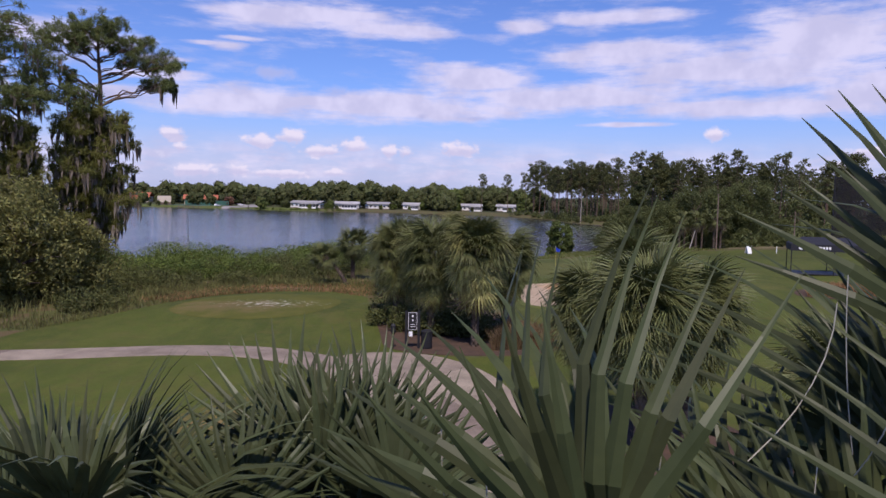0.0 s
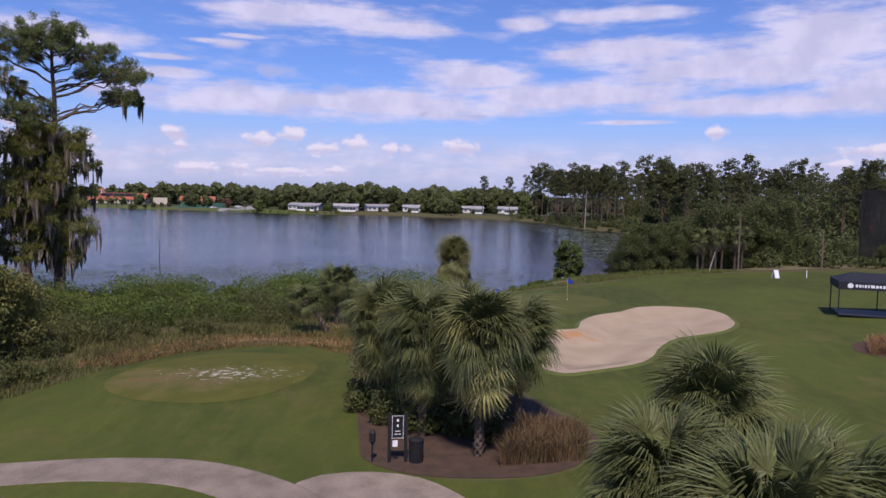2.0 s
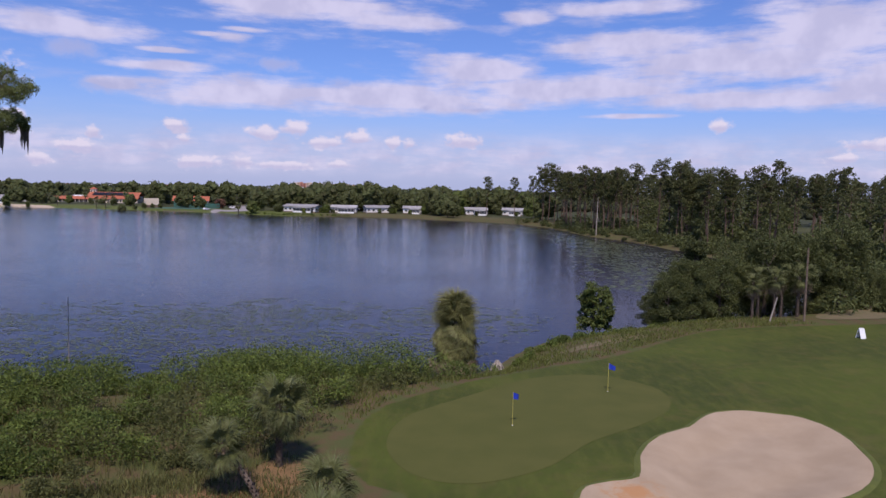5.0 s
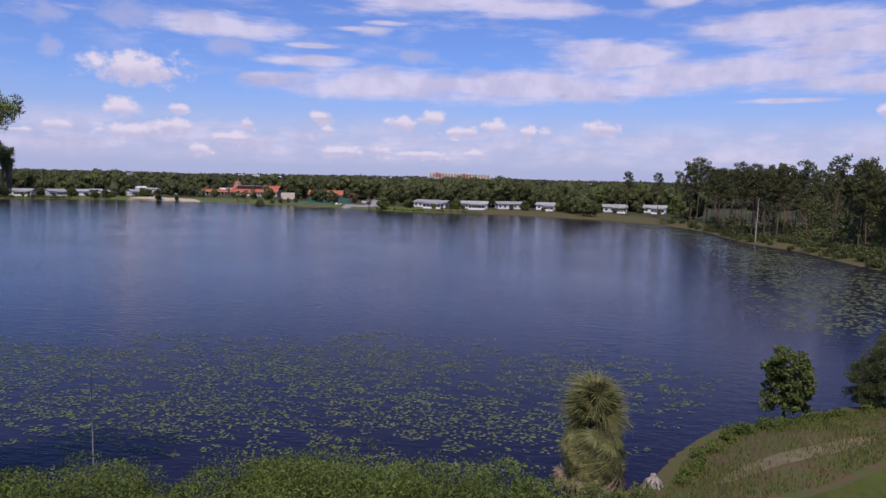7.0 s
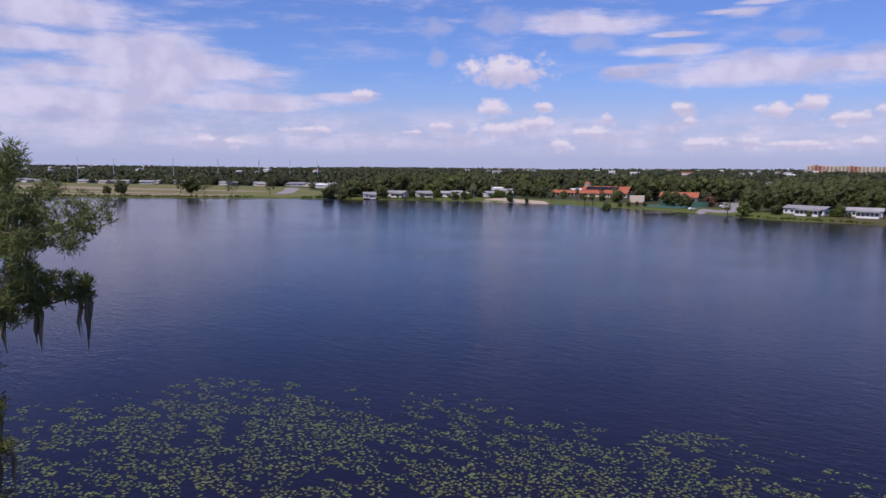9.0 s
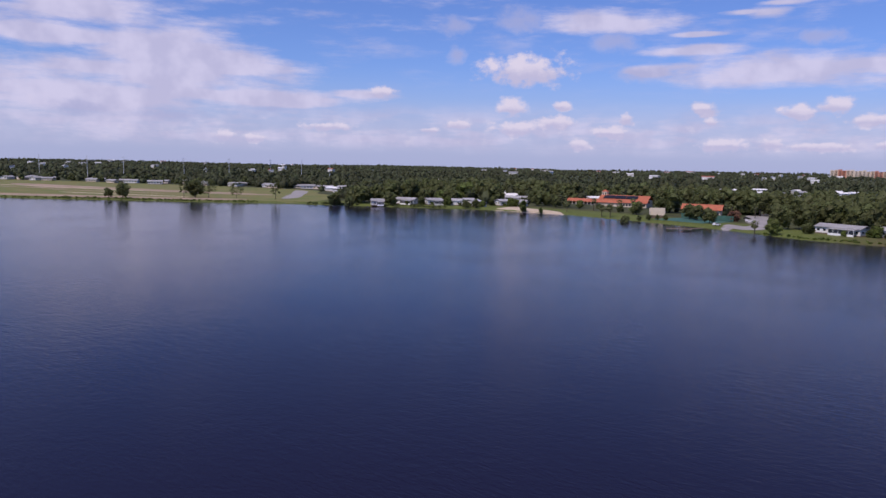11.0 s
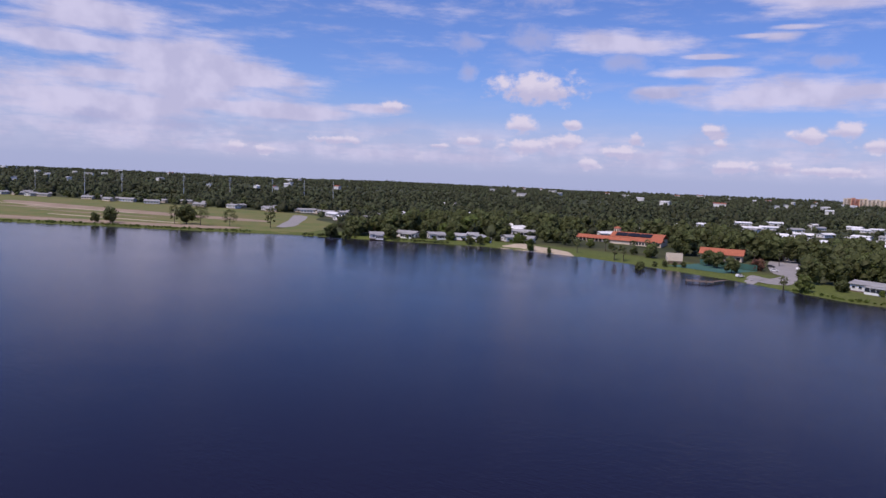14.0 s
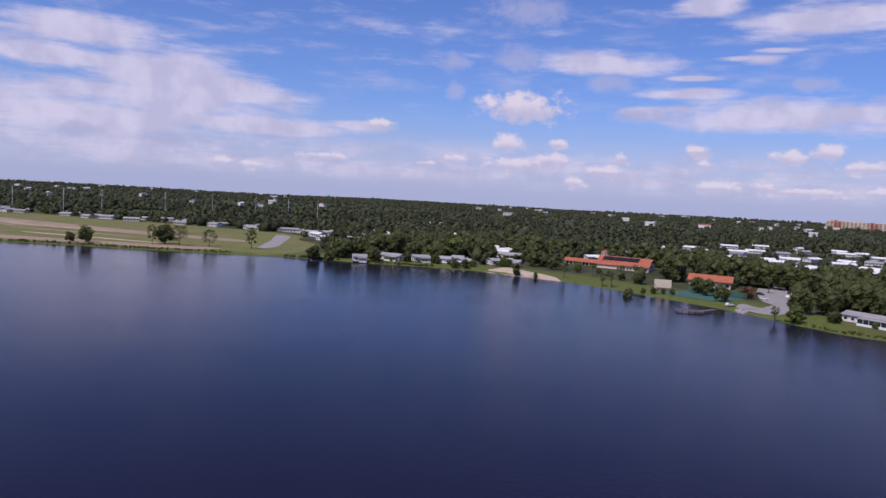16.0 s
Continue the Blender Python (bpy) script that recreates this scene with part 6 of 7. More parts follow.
for k, (x, y) in enumerate(AMONG):
    copy_thing(patterns[(1, 2, 1, 0)[k % 4]], pose(*at_ground(x, y), 0, 0, facing(x, y) + hrng.uniform(-70, 70)))
BEHIND = []
for k in range(40):
    x = -1130 + 14.4 * k
    y = 458 + 0.42 * (x + 1000) + hrng.uniform(-12, 60)
    BEHIND.append((x, y))
    copy_thing(patterns[3 if k % 3 else 0], pose(*at_ground(x, y), 0, 0, facing(x, y) + hrng.uniform(-60, 60)))


def clubhouse():
    """The tile-roofed lake club: long main hall, wings, tower and solar panels."""
    t = thing("clubhouse", "cream stucco clubhouse with red tile roofs and a tower", "clubhouse", at_ground(-284.4, 626.6), facing(-283, 612) - 18, scale=0.85)
    part("hall_wall", Shape().box((8, 4, 3.0), (46, 20, 6.0)), M_CREAM, t)
    part("hall_roof", gable(Shape(), (8, 4, 6.0), (46, 20), 4.2, 0, 1.0), M_TILE, t, "red clay tile gable roof")
    for k in range(3):
        sol = Shape()
        sol.box((-6 + 11 * k, -2.0, 8.5), (10.4, 7.0, 0.12), 0, math.atan2(4.2, 11))
        part("solar_panel", sol, M_SOLAR, t, "dark solar panels")
    part("lower_wall", Shape().box((20, -10, 2.0), (26, 9, 4.0)), M_CREAM, t)
    part("lower_roof", gable(Shape(), (20, -10, 4.0), (26, 9), 2.4, 0, 0.8), M_TILE, t, "red clay tile roof")
    part("front_wall", Shape().box((-4, -9, 1.7), (18, 7, 3.4)), M_CREAM, t)
    part("front_roof", gable(Shape(), (-4, -9, 3.4), (18, 7), 2.4, 0, 1.0), M_TILE, t, "red clay tile roof")
    part("wing_wall", Shape().box((-30, 0, 1.8), (34, 9, 3.6)), M_CREAM, t)
    part("wing_roof", gable(Shape(), (-30, 0, 3.6), (34, 10), 2.2, 0, 1.0), M_TILE, t, "red clay tile roof")
    for k in range(9):
        part("arcade_post", Shape().box((-45 + 3.8 * k, -7.2, 1.6), (0.5, 0.5, 3.2)), M_CREAM, t)
    part("arcade_roof", Shape().box((-30, -6.2, 3.4), (35, 3.6, 0.3), 0, radians(12)), M_TILE, t)
    part("tower_wall", Shape().box((-13, 6, 6.5), (5, 5, 13)), M_CREAM, t, "square cream stucco tower")
    hip = Shape().add([(-16, 3, 13), (-10, 3, 13), (-10, 9, 13), (-16, 9, 13)], [[0, 3, 2, 1]])
    hip.add([(-16, 3, 13), (-10, 3, 13), (-10, 9, 13), (-16, 9, 13), (-13, 6, 15)], np.zeros((0, 4), int))
    b = hip.n - 5
    hip.f.append(np.array([[b, b + 1, b + 4], [b + 1, b + 2, b + 4], [b + 2, b + 3, b + 4], [b + 3, b, b + 4]]))
    part("tower_roof", hip, M_TILE, t, "small red tile hip roof")
    for k in range(2):
        part("window", Shape().box((-14.2 + 2.4 * k, 3.46, 11), (1.2, 0.1, 2.0)), M_DARKGLASS, t)
    for k in range(9):
        part("window", Shape().box((9.5 + 2.7 * k, -14.54, 2.0), (1.8, 0.1, 2.4)), M_DARKGLASS, t)
    for k in range(10):
        part("window", Shape().box((-44 + 3.1 * k, -4.54, 1.7), (1.9, 0.1, 2.3)), M_DARKGLASS, t)
    for k in range(7):
        part("window", Shape().box((-11 + 2.9 * k, -6.04, 4.8), (1.4, 0.1, 1.2)), M_DARKGLASS, t)
    w = thing("handball_wall", "beige free-standing handball wall", "wall", at_ground(-202, 519), facing(-202, 519) + 10)
    part("wall", Shape().box((0, 0, 3.2), (9.5, 0.6, 6.4)), M_CREAM, w)
    part("wall", Shape().box((-4.5, -2.5, 2.2), (0.5, 5.5, 4.4)), M_CREAM, w)
    part("base", Shape().box((0, -0.36, 0.9), (9.5, 0.12, 1.8)), M_WOOD, w, "brown lower band")
    r = thing("pavilion", "long low pavilion with a red tile roof", "pavilion", at_ground(-193, 571), facing(-193, 571) - 6)
    part("wall", Shape().box((0, 0, 2.0), (24, 11, 4.2)), M_CREAM, r)
    part("roof", gable(Shape(), (0, 0, 4.2), (24, 11), 3.4, 0, 1.2), M_TILE, r, "red clay tile roof")
    for k in range(6):
        part("window", Shape().box((-10 + 4 * k, -5.55, 2.0), (2.2, 0.1, 1.8)), M_DARKGLASS, r)
    f = thing("court_fence", "tall court fence hung with green windscreen cloth", "fence", at_ground(-176, 533), -12.5)
    for k in range(9):
        part("post", Shape().tube([(-18 + 4.5 * k, 0, -0.2), (-18 + 4.5 * k, 0, 3.6)], 0.07, 6), M_DARK, f)
    for k in range(8):
        part("windscreen", Shape().box((-15.75 + 4.5 * k, -0.08, 1.75), (4.4, 0.03, 3.1)), M_COURT, f)


clubhouse()
patch("tennis_court", [(-200, 506), (-166, 500), (-158, 528), (-194, 536)], M_COURT, "green hard tennis court", "court", lift=0.06, steps=1)
patch("beach", [(-316, 500), (-321, 520), (-322, 537), (-297, 528), (-277, 520), (-263, 509), (-260, 498), (-277, 492), (-303, 498)], M_BEACH, "strip of pale beach sand at the lake", "beach", lift=0.05)
patch("parking_lot", [(-141, 518), (-153, 535), (-172, 596), (-171, 632), (-156, 614), (-132, 518), (-130, 498)], M_ASPHALT, "pale asphalt car park", "car park", lift=0.05, rings=6, steps=3)
patch("boat_ramp", [(-145, 465), (-153, 496), (-153, 507), (-143, 500), (-141, 520), (-131, 509), (-129, 482), (-139, 481), (-148, 485)], M_ASPHALT, "pale concrete boat ramp and drive", "boat ramp", lift=0.07, rings=6, steps=3)
FIELD = [(-452, 446), (-480, 412), (-524, 376), (-574, 340), (-606, 311), (-780, 192), (-1000, 250), (-1060, 420), (-860, 520), (-640, 590), (-560, 545), (-500, 520)]
patch("field", FIELD, M_FIELD, "open field of mixed dry and green grass", "field", lift=0.06, rings=14)
patch("bare_strip", [(-500, 402), (-545, 366), (-585, 336), (-700, 262), (-740, 262), (-620, 345), (-560, 385), (-505, 425)], M_BARE, "bare pinkish soil strip across the field", "soil", lift=0.12, rings=5)
patch("bare_strip", [(-560, 470), (-680, 420), (-820, 380), (-900, 400), (-700, 452), (-570, 490)], M_BARE, "bare pinkish soil strip across the field", "soil", lift=0.12, rings=5)
for k in range(5):
    x0, y0 = -560 - 60 * k, 400 + 18 * (k % 3) - 6 * k
    patch("bare_strip", [(x0, y0), (x0 - 50, y0 - 22), (x0 - 110, y0 - 46), (x0 - 112, y0 - 41), (x0 - 52, y0 - 15), (x0 - 2, y0 + 5)], M_BARE if k % 2 else M_BEACH, "pale sandy track across the field", "soil", lift=0.14, rings=4)
patch("paved_lot", [(-499, 455), (-560, 513), (-623, 567), (-601, 567), (-537, 509), (-500, 473)], M_ASPHALT, "grey paved plot at the end of the field", "plot", lift=0.12, rings=4, steps=2)


def dock():
    t = thing("fishing_dock", "weathered brown wooden dock on piles", "dock", (-163.5, 459, 0), facing(-161, 466) + 4)
    for k in range(16):
        part("plank", Shape().box((-6.0 + 0.8 * k, -3, 0.95), (0.74, 5.0, 0.08)), M_WOOD, t)
    for k in range(5):
        for y in (-5.2, -0.8):
            part("pile", Shape().tube([(-6 + 3.0 * k, y, -1.5), (-6 + 3.0 * k, y, 1.9)], 0.14, 7), M_WOOD, t)
    part("rail", Shape().box((0, -5.3, 1.8), (12.6, 0.12, 0.12)), M_WOOD, t)
    part("rail", Shape().box((0, -5.3, 1.35), (12.6, 0.08, 0.1)), M_WOOD, t)
    part("walkway", Shape().box((8.5, 3.5, 0.95), (2.2, 14, 0.1), radians(-35)), M_WOOD, t)


dock()


def car(x, y, turn, label, mat):
    t = thing("car", label, "car", at_ground(x, y, 0.06), turn, "parked cars")
    body = Shape()
    prof = [(-2.2, 0.35), (2.2, 0.35), (2.25, 0.8), (1.2, 0.95), (0.5, 1.5), (-1.3, 1.52), (-2.1, 1.0), (-2.25, 0.7)]
    n = len(prof)
    v = [(px, s * 0.88 * (1 if pz < 1.2 else 0.85), pz) for s in (-1, 1) for px, pz in prof]
    k = np.arange(n)
    body.add(v, np.stack([k, (k + 1) % n, (k + 1) % n + n, k + n], -1))
    for side in (0, n):
        for j in range(1, n - 2, 2):
            body.f.append(np.array([[side, side + j, side + j + 1, side + j + 2]]))
    part("body", body, mat, t)
    part("windscreen", Shape().box((0.85, 0, 1.2), (0.06, 1.4, 0.6), 0, 0), M_DARKGLASS, t)
    for s in (-1, 1):
        part("side_window", Shape().box((-0.3, s * 0.83, 1.22), (1.7, 0.04, 0.42)), M_DARKGLASS, t)
        for q in (-1.35, 1.4):
            part("wheel", Shape().tube([(q, s * 0.72, 0.33), (q, s * 0.92, 0.33)], 0.33, 12), M_RUBBER, t)


car(-155, 491, 60, "white car parked by the boat ramp", M_CAR)
car(-152, 538, 20, "white car parked on the pale asphalt", M_CAR)
car(-160, 559, 15, "dark car parked on the pale asphalt", M_DARK)
car(-146, 562, 100, "white car parked on the pale asphalt", M_CAR)
car(-151, 585, 100, "dark car parked on the pale asphalt", M_DARK)

# shore trees
trng = np.random.RandomState(161)
oaks = [lumpy_tree(np.random.RandomState(170 + k), m, 11.0, 5.6) for k, m in enumerate((M_OAK, M_OAK, M_OAK, M_OAKLIGHT))]
oaks += [broad_tree("tree", np.random.RandomState(190 + k), M_OAK, 15.0, 4.6 + 2.2 * k, 0.34, 17, 70, 0.3, low=0.32 - 0.1 * k) for k in range(2)]
cone = lumpy_tree(np.random.RandomState(180), M_OAKLIGHT, 8.0, 2.4, 12, 0.25, 0.02)
red = lumpy_tree(np.random.RandomState(181), M_REDLEAF, 7.0, 3.8, 12, 0.25, 0.03)
named = [(-569, 357, 1, 1.08, "round dark tree standing at the field's edge"), (-576, 349, 1, 0.66, "round dark bush standing at the field's edge"), (-543, 394, 4, 0.95, "thin open tree on the lake bank"),
         (-545, 405, 0, 1.35, "tall dark tree on the lake bank"), (-530, 408, 5, 1.05, "open-crowned tree on the lake bank"), (-517, 425, 5, 0.9, "spreading open tree on the lake bank"), (-491, 444, 4, 1.05, "thin pale tree on the lake bank"),
         (-124, 498, 1, 1.2, "dark spreading oak beside the car park"), (-113, 503, 0, 1.25, "dark spreading oak beside the car park"), (-104, 518, 2, 1.3, "dark spreading oak beside the home"), (-280, 560, 3, 0.6, "small tree on the club lawn"), (-313, 571, 2, 0.85, "dark rounded tree on the club lawn"),
         (-392, 582, 3, 1.35, "broad yellow-green tree behind the homes"), (-206, 482.5, 0, 0.5, "dark bush at the water"), (-119, 468, 3, 0.75, "bright rounded tree beside the ramp"), (-164, 505, 1, 0.8, "dark conical tree on the lawn"),
         (-185, 528, 0, 0.85, "spreading tree beside the court"), (-178, 522, 2, 0.85, "spreading tree beside the court"), (-226, 540, 3, 0.8, "tree on the club lawn"), (-300, 560, 2, 0.8, "tree on the club lawn"), (-320, 566, 1, 0.95, "tree on the club lawn"),
         (-122, 555, 1, 1.5, "huge dark spreading oak beside the car park"), (-112, 535, 0, 1.4, "huge dark spreading oak beside the car park"), (-104, 560, 2, 1.45, "huge dark spreading oak beside the car park"), (-92, 545, 1, 1.3, "huge dark spreading oak"), (-80, 530, 0, 1.2, "dark spreading oak by the homes")]
named += [(x, y, i, s, "big dark oak on the far shore") for x, y, i, s in
          ((-422, 446, 1, 0.95), (-409, 449, 0, 0.8), (-415, 465, 2, 1.1), (-391, 474, 1, 0.9), (-432, 507, 1, 1.2), (-440, 550, 0, 1.5), (-430, 580, 1, 1.4),
           (-409, 610, 2, 1.5), (-341, 593, 0, 1.1), (-318, 573, 1, 1.0), (-380, 545, 2, 1.25), (-356, 560, 1, 1.3), (-372, 520, 0, 1.05), (-229, 592, 1, 1.0), (-240, 640, 2, 1.35), (-218, 640, 0, 1.3), (-190, 620, 1, 1.25), (-236, 671, 2, 1.4),
           (-115, 508, 2, 1.15), (-110, 522, 1, 1.35), (-140, 565, 2, 0.95), (-177, 605, 3, 1.25))]
named += [(x, y, i, s, "small rounded bush by the lake lawn") for x, y, i, s in
          ((-211, 496, 0, 0.32), (-205, 500, 2, 0.3), (-200, 502, 1, 0.34), (-195, 503.5, 2, 0.3), (-190, 504, 0, 0.32), (-107, 480, 1, 0.45), (-224, 537, 0, 0.75), (-240, 545, 1, 0.5), (-252, 552, 2, 0.45), (-264, 560, 0, 0.45), (-340, 500, 1, 0.55), (-334, 504, 2, 0.6))]
for k, (x, y, i, s, label) in enumerate(named):
    plant("tree", oaks[i], at_ground(x, y), label, "tree", 50 * k, s, "far shore trees")
plant("tree", cone, at_ground(-294, 506), "small conical tree on the beach", "tree", 0, 1.15)
plant("tree", cone, at_ground(-279.5, 506.5), "small conical tree on the beach", "tree", 80, 0.6)
plant("tree", red, at_ground(-159, 532), "reddish-leaved tree beside the court", "tree", 0, 1.0)
KEEP = [((-284, 618), 46), ((-202, 515), 14), ((-193, 566), 18), ((-180, 515), 26), ((-145, 540), 34)]
OPEN = [np.array(o) for o in ([(-330, 500), (-225, 495), (-215, 540), (-235, 625), (-330, 640), (-345, 560)], [(-235, 480), (-120, 462), (-112, 520), (-140, 600), (-215, 600)])]
grove, made = [], 0
while made < 420:
    x, y = trng.uniform(-470, 60), trng.uniform(440, 720)
    d = -float(inside_distance(LAKE, x, y))
    edge = 7 if x < -330 or x > -75 else 45
    if x < -436 and y < 560:
        continue
    if d < edge or d > 190 or any(inside_distance(o, x, y) > 0 for o in OPEN) or any(math.hypot(x - cx, y - cy) < r for (cx, cy), r in KEEP) or any(math.hypot(x - hx, y - hy) < 14 for hx, hy, *_ in HOMES + AMONG):
        continue
    def screens(hx, hy, wide):
        far = math.hypot(hx + 10, hy - 60)
        ux, uy = (hx + 10) / far, (hy - 60) / far
        along, across = (x - hx) * ux + (y - hy) * uy, (x - hx) * uy - (y - hy) * ux
        return -70 < along < 9 and abs(across) < wide * 0.5 + 4
    if d < 150 and any(screens(hx, hy, wide) for hx, hy, wide, *_ in HOMES):
        continue
    grove.append((d, trng.choice(4, p=[0.33, 0.3, 0.29, 0.08]), x, y, float(height(x, y)), trng.uniform(0, 6.28), trng.uniform(0.75, 1.0) + (0.1 + 0.75 * trng.rand()) * float(smooth(8, 40, d))))
    made += 1
for k in range(90):
    x = -1140 + 6.6 * k
    y = 455 + 0.42 * (x + 1000) + trng.uniform(-14, 60)
    if inside_distance(np.array(FIELD), x, y) < -3:
        grove.append((300.0, 0, x, y, float(height(x, y)), trng.uniform(0, 6.28), trng.uniform(0.5, 1.1)))
grove.sort()
for d, i, x, y, z, turn, scale in grove[:200]:
    plant("tree", oaks[i], (x, y, z), "dark leafy tree among the far homes", "tree", math.degrees(turn), scale, "far shore trees")
joined_wood("far_grove", [lumpy_tree(np.random.RandomState(177), M_OAK, 11.0, 5.6, 10, sprays=18, spray=0.55)], [(0, *row[2:]) for row in grove[200:]], "dark leafy trees behind the far homes", "trees")


garden = [lumpy_tree(np.random.RandomState(185 + k), m, 5.0, 2.4, 9, 0.2, 0.02) for k, m in enumerate((M_OAK, M_OAKLIGHT, M_SHRUB))]
for k, (x, y, l, d, turn) in enumerate(HOMES):
    a = radians(facing(x, y))
    for q in range(3):
        off, out = (trng.choice((-1, 1)) * (l * 0.5 + trng.uniform(1.5, 4.0)) if q else trng.uniform(-0.4, 0.4) * l), trng.uniform(3.0, 8.5) if q else trng.uniform(7.5, 10)
        gx, gy = x + off * math.cos(a) + out * math.sin(a), y + off * math.sin(a) - out * math.cos(a)
        if inside_distance(LAKE, gx, gy) < -2.5:
            plant("tree", garden[(k + q) % 3], at_ground(gx, gy), "small garden tree beside a lakeside home", "tree", 90 * q, trng.uniform(0.45, 0.7) if not q else trng.uniform(0.7, 1.5), "garden trees")


for x, y, h in ((-266, 518, 6.5), (-234, 507, 6.0), (-228, 507, 6.8), (-127, 466, 6.0), (-262, 548, 7.5), (-246, 556, 7.0), (-238, 560, 8.0), (-300, 572, 8.5), (-170, 560, 7.5), (-160, 575, 8.0)):
    palm(trng, x, y, h, 12, 1.5, "slender palm standing on the far lawn", dead=3, group="far palms")
scrub("bank_shrubs", trng, np.array([(-446, 438.5), (-406, 458), (-372, 478), (-346, 494), (-344, 498), (-372, 483), (-406, 463), (-448, 443)]), 70, M_BANKLEAF, "green bushes along the far water's edge", (0.7, 1.6), 0.32, 30)
scrub("field_verge", trng, np.array([(-474, 413), (-519, 375), (-569, 339), (-600, 310), (-760, 192), (-764, 197), (-603, 315), (-571, 344), (-522, 380), (-477, 418)]), 260, M_SHRUB, "rough green verge between field and lake", (0.5, 1.2), 0.35, 16)
scrub("shore_verge", trng, np.array([(-56, 456.5), (-102, 458.5), (-125, 469.5), (-125, 472), (-101, 462), (-56, 460)]), 60, M_SHRUB, "rough green verge along the far lawn", (0.4, 0.9), 0.3, 16)


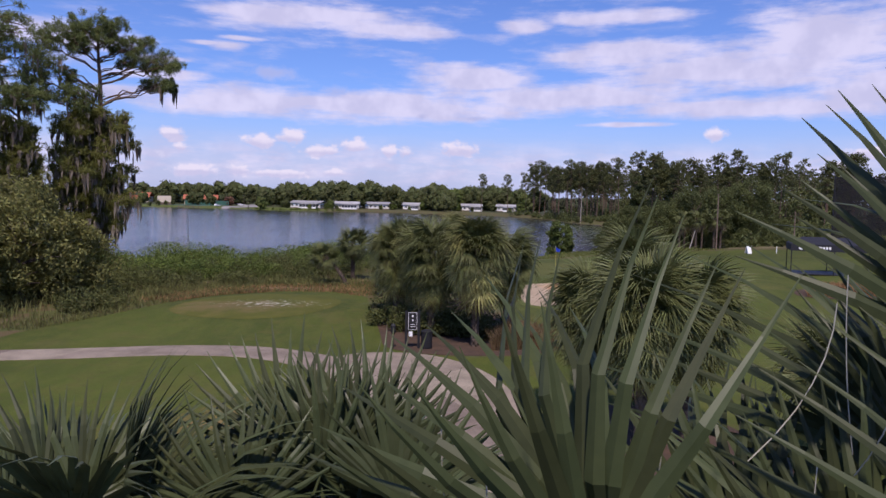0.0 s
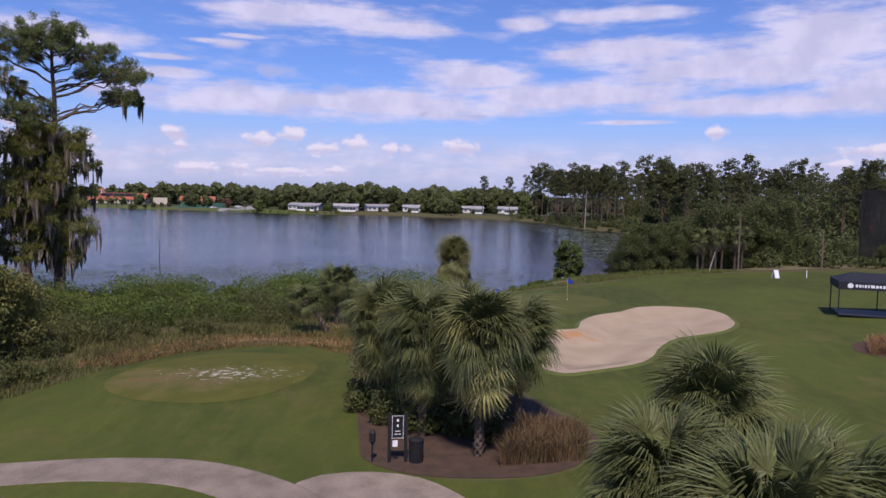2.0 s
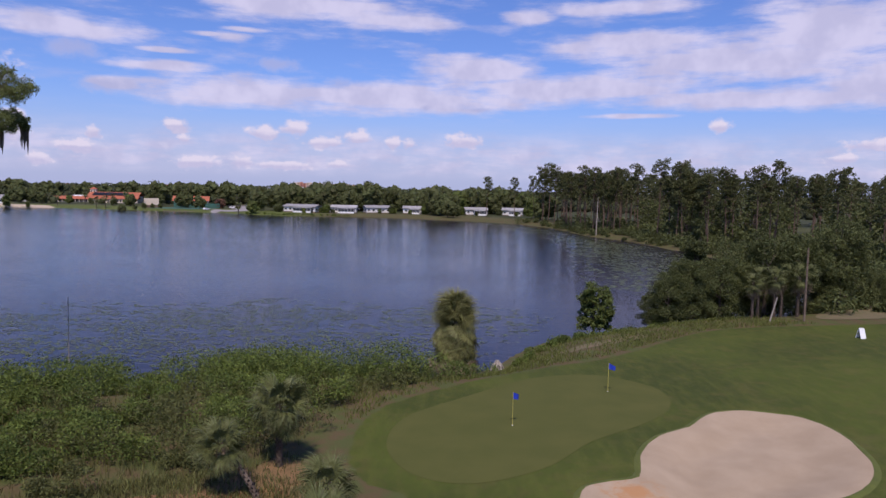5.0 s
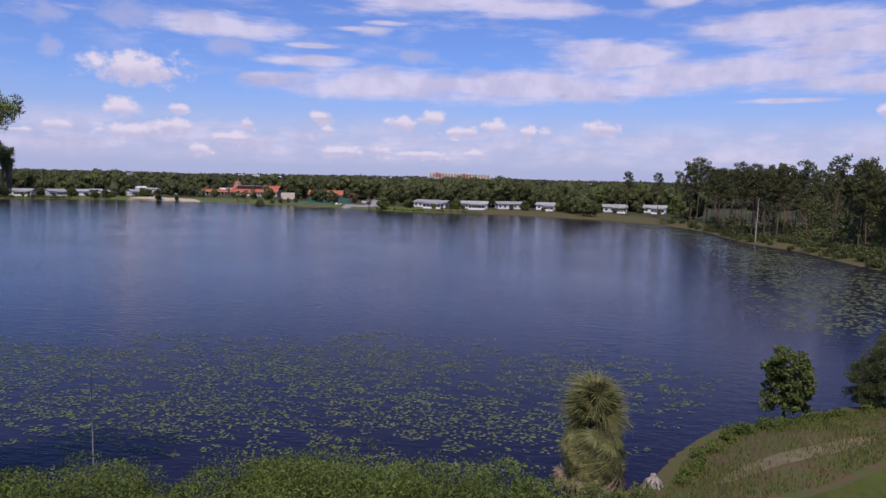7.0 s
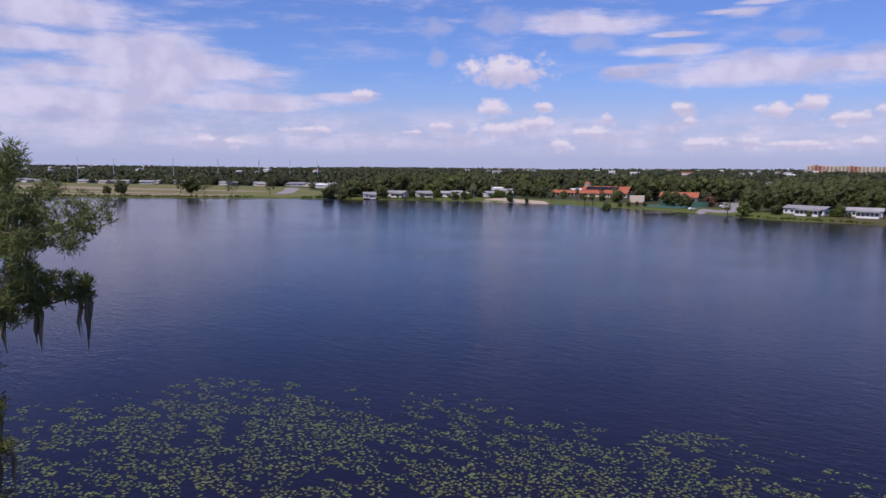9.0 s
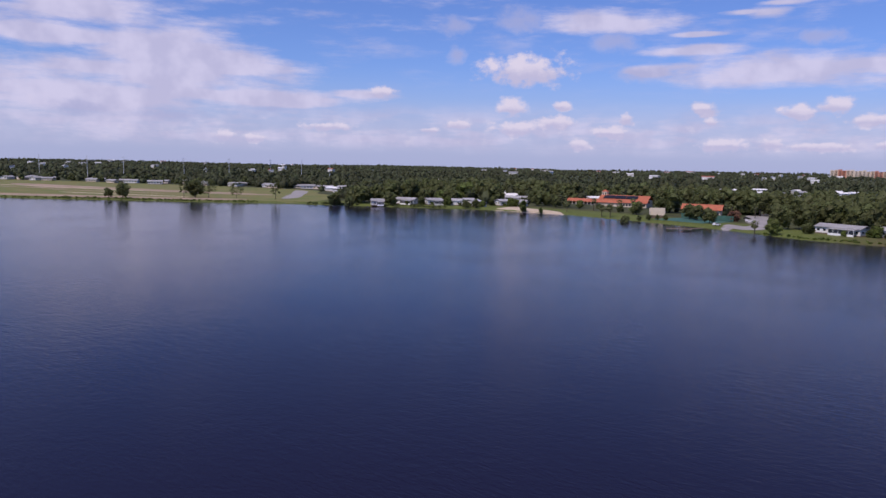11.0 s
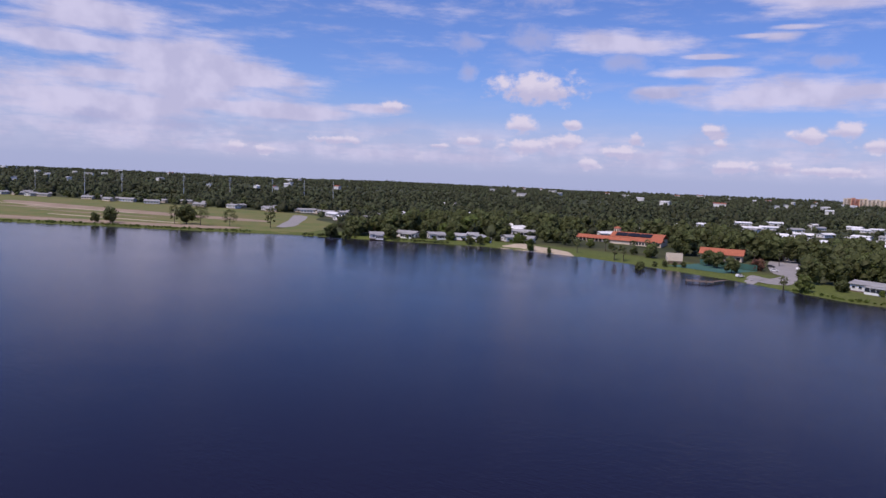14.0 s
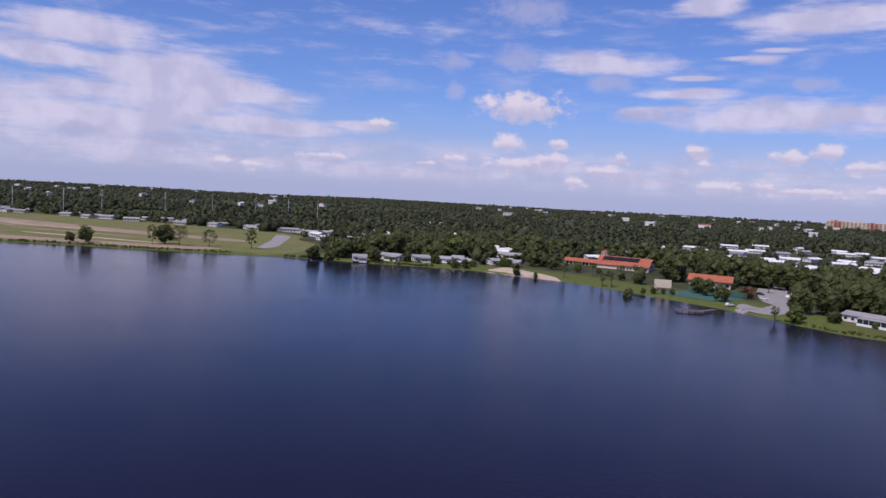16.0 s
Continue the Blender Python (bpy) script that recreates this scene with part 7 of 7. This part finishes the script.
def far_woods():
    """Woods without number out to the horizon."""
    rng = np.random.RandomState(191)
    s = Shape()
    def rows(n, r0, r1, a0, a1, size):
        r = np.sqrt(rng.uniform(r0 * r0, r1 * r1, n))
        a = np.radians(rng.uniform(a0, a1, n))
        return -20 + -np.sin(a) * r, 90 + np.cos(a) * r, size
    sets = [rows(14000, 520, 1500, -32, 76, 6.6), rows(24000, 1400, 4700, -32, 76, 6.4)]
    for r0_near, (x, y, size) in zip((True, False), sets):
        d = -inside_distance(LAKE, x, y)
        clear = inside_distance(np.array(FIELD), x, y)
        ok = (d > 60) & (clear < -8) & (value_noise(x, y, 120, 22) + 0.35 * rng.rand(len(x)) > 0.42)
        for (cx, cy), r in KEEP:
            ok &= np.hypot(x - cx, y - cy) > r
        for hx, hy in AMONG + BEHIND:
            away = math.hypot(hx + 30, hy - 110)
            ux, uy = (hx + 30) / away, (hy - 110) / away
            along, across = (x - hx) * ux + (y - hy) * uy, (x - hx) * uy - (y - hy) * ux
            ok &= ~((along > -34) & (along < 9) & (np.abs(across) < 10))
        park = inside_distance(np.array([(-225, 640), (-330, 860), (-420, 960), (-340, 1180), (-60, 1120), (-50, 600), (-150, 620)]), x, y) > 0
        ok &= ~park | (rng.rand(len(x)) < 0.3)
        x, y, park = x[ok], y[ok], park[ok]
        z = height(x, y)
        n = len(x)
        swell = 0.62 + 0.75 * value_noise(x, y, 45, 23)
        size = size * rng.uniform(0.55, 1.4, (n, 1)) * (swell * np.where(park, 0.62, 1.0))[:, None]
        h = (size * rng.uniform(0.9, 1.35, (n, 1)))[:, 0]
        # each tree is one lumpy, ragged crown down to the ground
        sides, rings = (6, 3) if r0_near else (5, 2)
        a = np.arange(sides) / sides * 2 * np.pi
        ring = []
        for q in range(rings):
            v = q / rings
            rad = size * 0.58 * (0.8, 1.05, 0.8)[q] * rng.uniform(0.6, 1.3, (n, sides))
            up = h[:, None] * (0.08 + 0.88 * v) + size * rng.normal(0, 0.1, (n, sides))
            ring.append(np.stack([x[:, None] + rad * np.cos(a + v), y[:, None] + rad * np.sin(a + v), z[:, None] + up], -1))
        tops = np.stack([x, y, z + h], -1)[:, None] + rng.normal(0, 0.12, (n, 1, 3)) * size[:, None]
        v = np.concatenate(ring + [tops], 1)
        per = sides * rings + 1
        k, base = np.arange(sides), per * np.arange(n)[:, None]
        for q in range(rings - 1):
            f = np.stack([q * sides + k, q * sides + (k + 1) % sides, (q + 1) * sides + (k + 1) % sides, (q + 1) * sides + k], -1)
            if q == 0:
                s.add(v.reshape(-1, 3), (base[:, :, None] + f).reshape(-1, 4))
            else:
                s.f.append((base[:, :, None] + f).reshape(-1, 4) + s.n - n * per)
        f = np.stack([(rings - 1) * sides + k, (rings - 1) * sides + (k + 1) % sides, np.full(sides, rings * sides)], -1)
        s.f.append((base[:, :, None] + f).reshape(-1, 3) + s.n - n * per)
        # loose sprays that break the outline, finer on the nearer trees
        away = np.hypot(x + 20, y - 90)
        for r0, r1, many in ((0, 680, 26), (680, 900, 15), (900, 1500, 7), (1500, 5000, 1)):
            m = (away >= r0) & (away < r1)
            for q in range(many):
                way = rng.normal(size=(m.sum(), 3))
                way[:, 2] = np.abs(way[:, 2])
                way /= np.linalg.norm(way, axis=1, keepdims=True)
                s.quads(np.c_[x, y, z + 0.5 * h][m] + way * np.c_[0.66 * size * np.ones((n, 2)), 0.52 * h][m], size[m, 0] * (0.30 if many > 7 else 0.3) * (7 / max(many, 7)) ** 0.35, rng, 1.2, 0.8)
    tagged(part("far_woods", s, M_FARWOOD, None, "dark green woods stretching away to the horizon", True), category="woods", kind="stuff")


far_woods()


def far_marks():
    t = thing("hotel", "long orange and cream hotel blocks far beyond the woods", "hotel", at_ground(-590, 3340), facing(-590, 3340))
    shades = (M_CREAM, M_HOTEL, M_CREAM, M_CREAM, M_CORAL, M_HOTEL)
    for k in range(20):
        tall = 33 + 2 * ((k * 7) % 3) - 0.35 * k
        b = part("block", Shape().box((-110 + 14 * k, 12 * (k % 2), tall / 2), (13.6, 18, tall)), shades[(k * k + k // 3) % 6], t)
        for f in range(8):
            part("window_band", Shape().box((-110 + 14 * k, 12 * (k % 2) - 9.2, 5 + 3.4 * f), (7, 0.5, 1.5)), M_DARKGLASS, b)
    rng = np.random.RandomState(201)
    for k, (x, y) in enumerate([(-1030, 469), (-1010, 522), (-992, 563), (-957, 633), (-926, 686), (-893, 734), (-866, 770), (-840, 802)]):
        m = thing("power_pylon", "thin grey steel power pole above the woods", "pylon", at_ground(x, y), 20 * k, "power line")
        part("mast", Shape().tube([(0, 0, 0), (0, 0, 33)], [0.4, 0.22], 6), M_STEEL, m)
        for z in (31, 28, 25):
            part("arm", Shape().box((0, 0, z), (4.5, 0.4, 0.4)), M_STEEL, m)
    for k in range(66):
        a, r = math.radians(rng.uniform(-2, 75)), 1700 + 2700 * rng.rand()
        x, y = -20 - math.sin(a) * r, 90 + math.cos(a) * r
        b = thing("distant_building", "pale building among distant woods", "building", at_ground(x, y), rng.uniform(0, 180), "distant buildings")
        l = rng.uniform(10, 32)
        part("wall", Shape().box((0, 0, 4.5), (l, 10, 9.4)), M_WHITE, b)
        part("roof", gable(Shape(), (0, 0, 9), (l, 10), 1.8, 0, 1.0), (M_TILE, M_WHITEROOF, M_ROOFGREY, M_WHITEROOF, M_ROOFGREY)[k % 5], b)


far_marks()
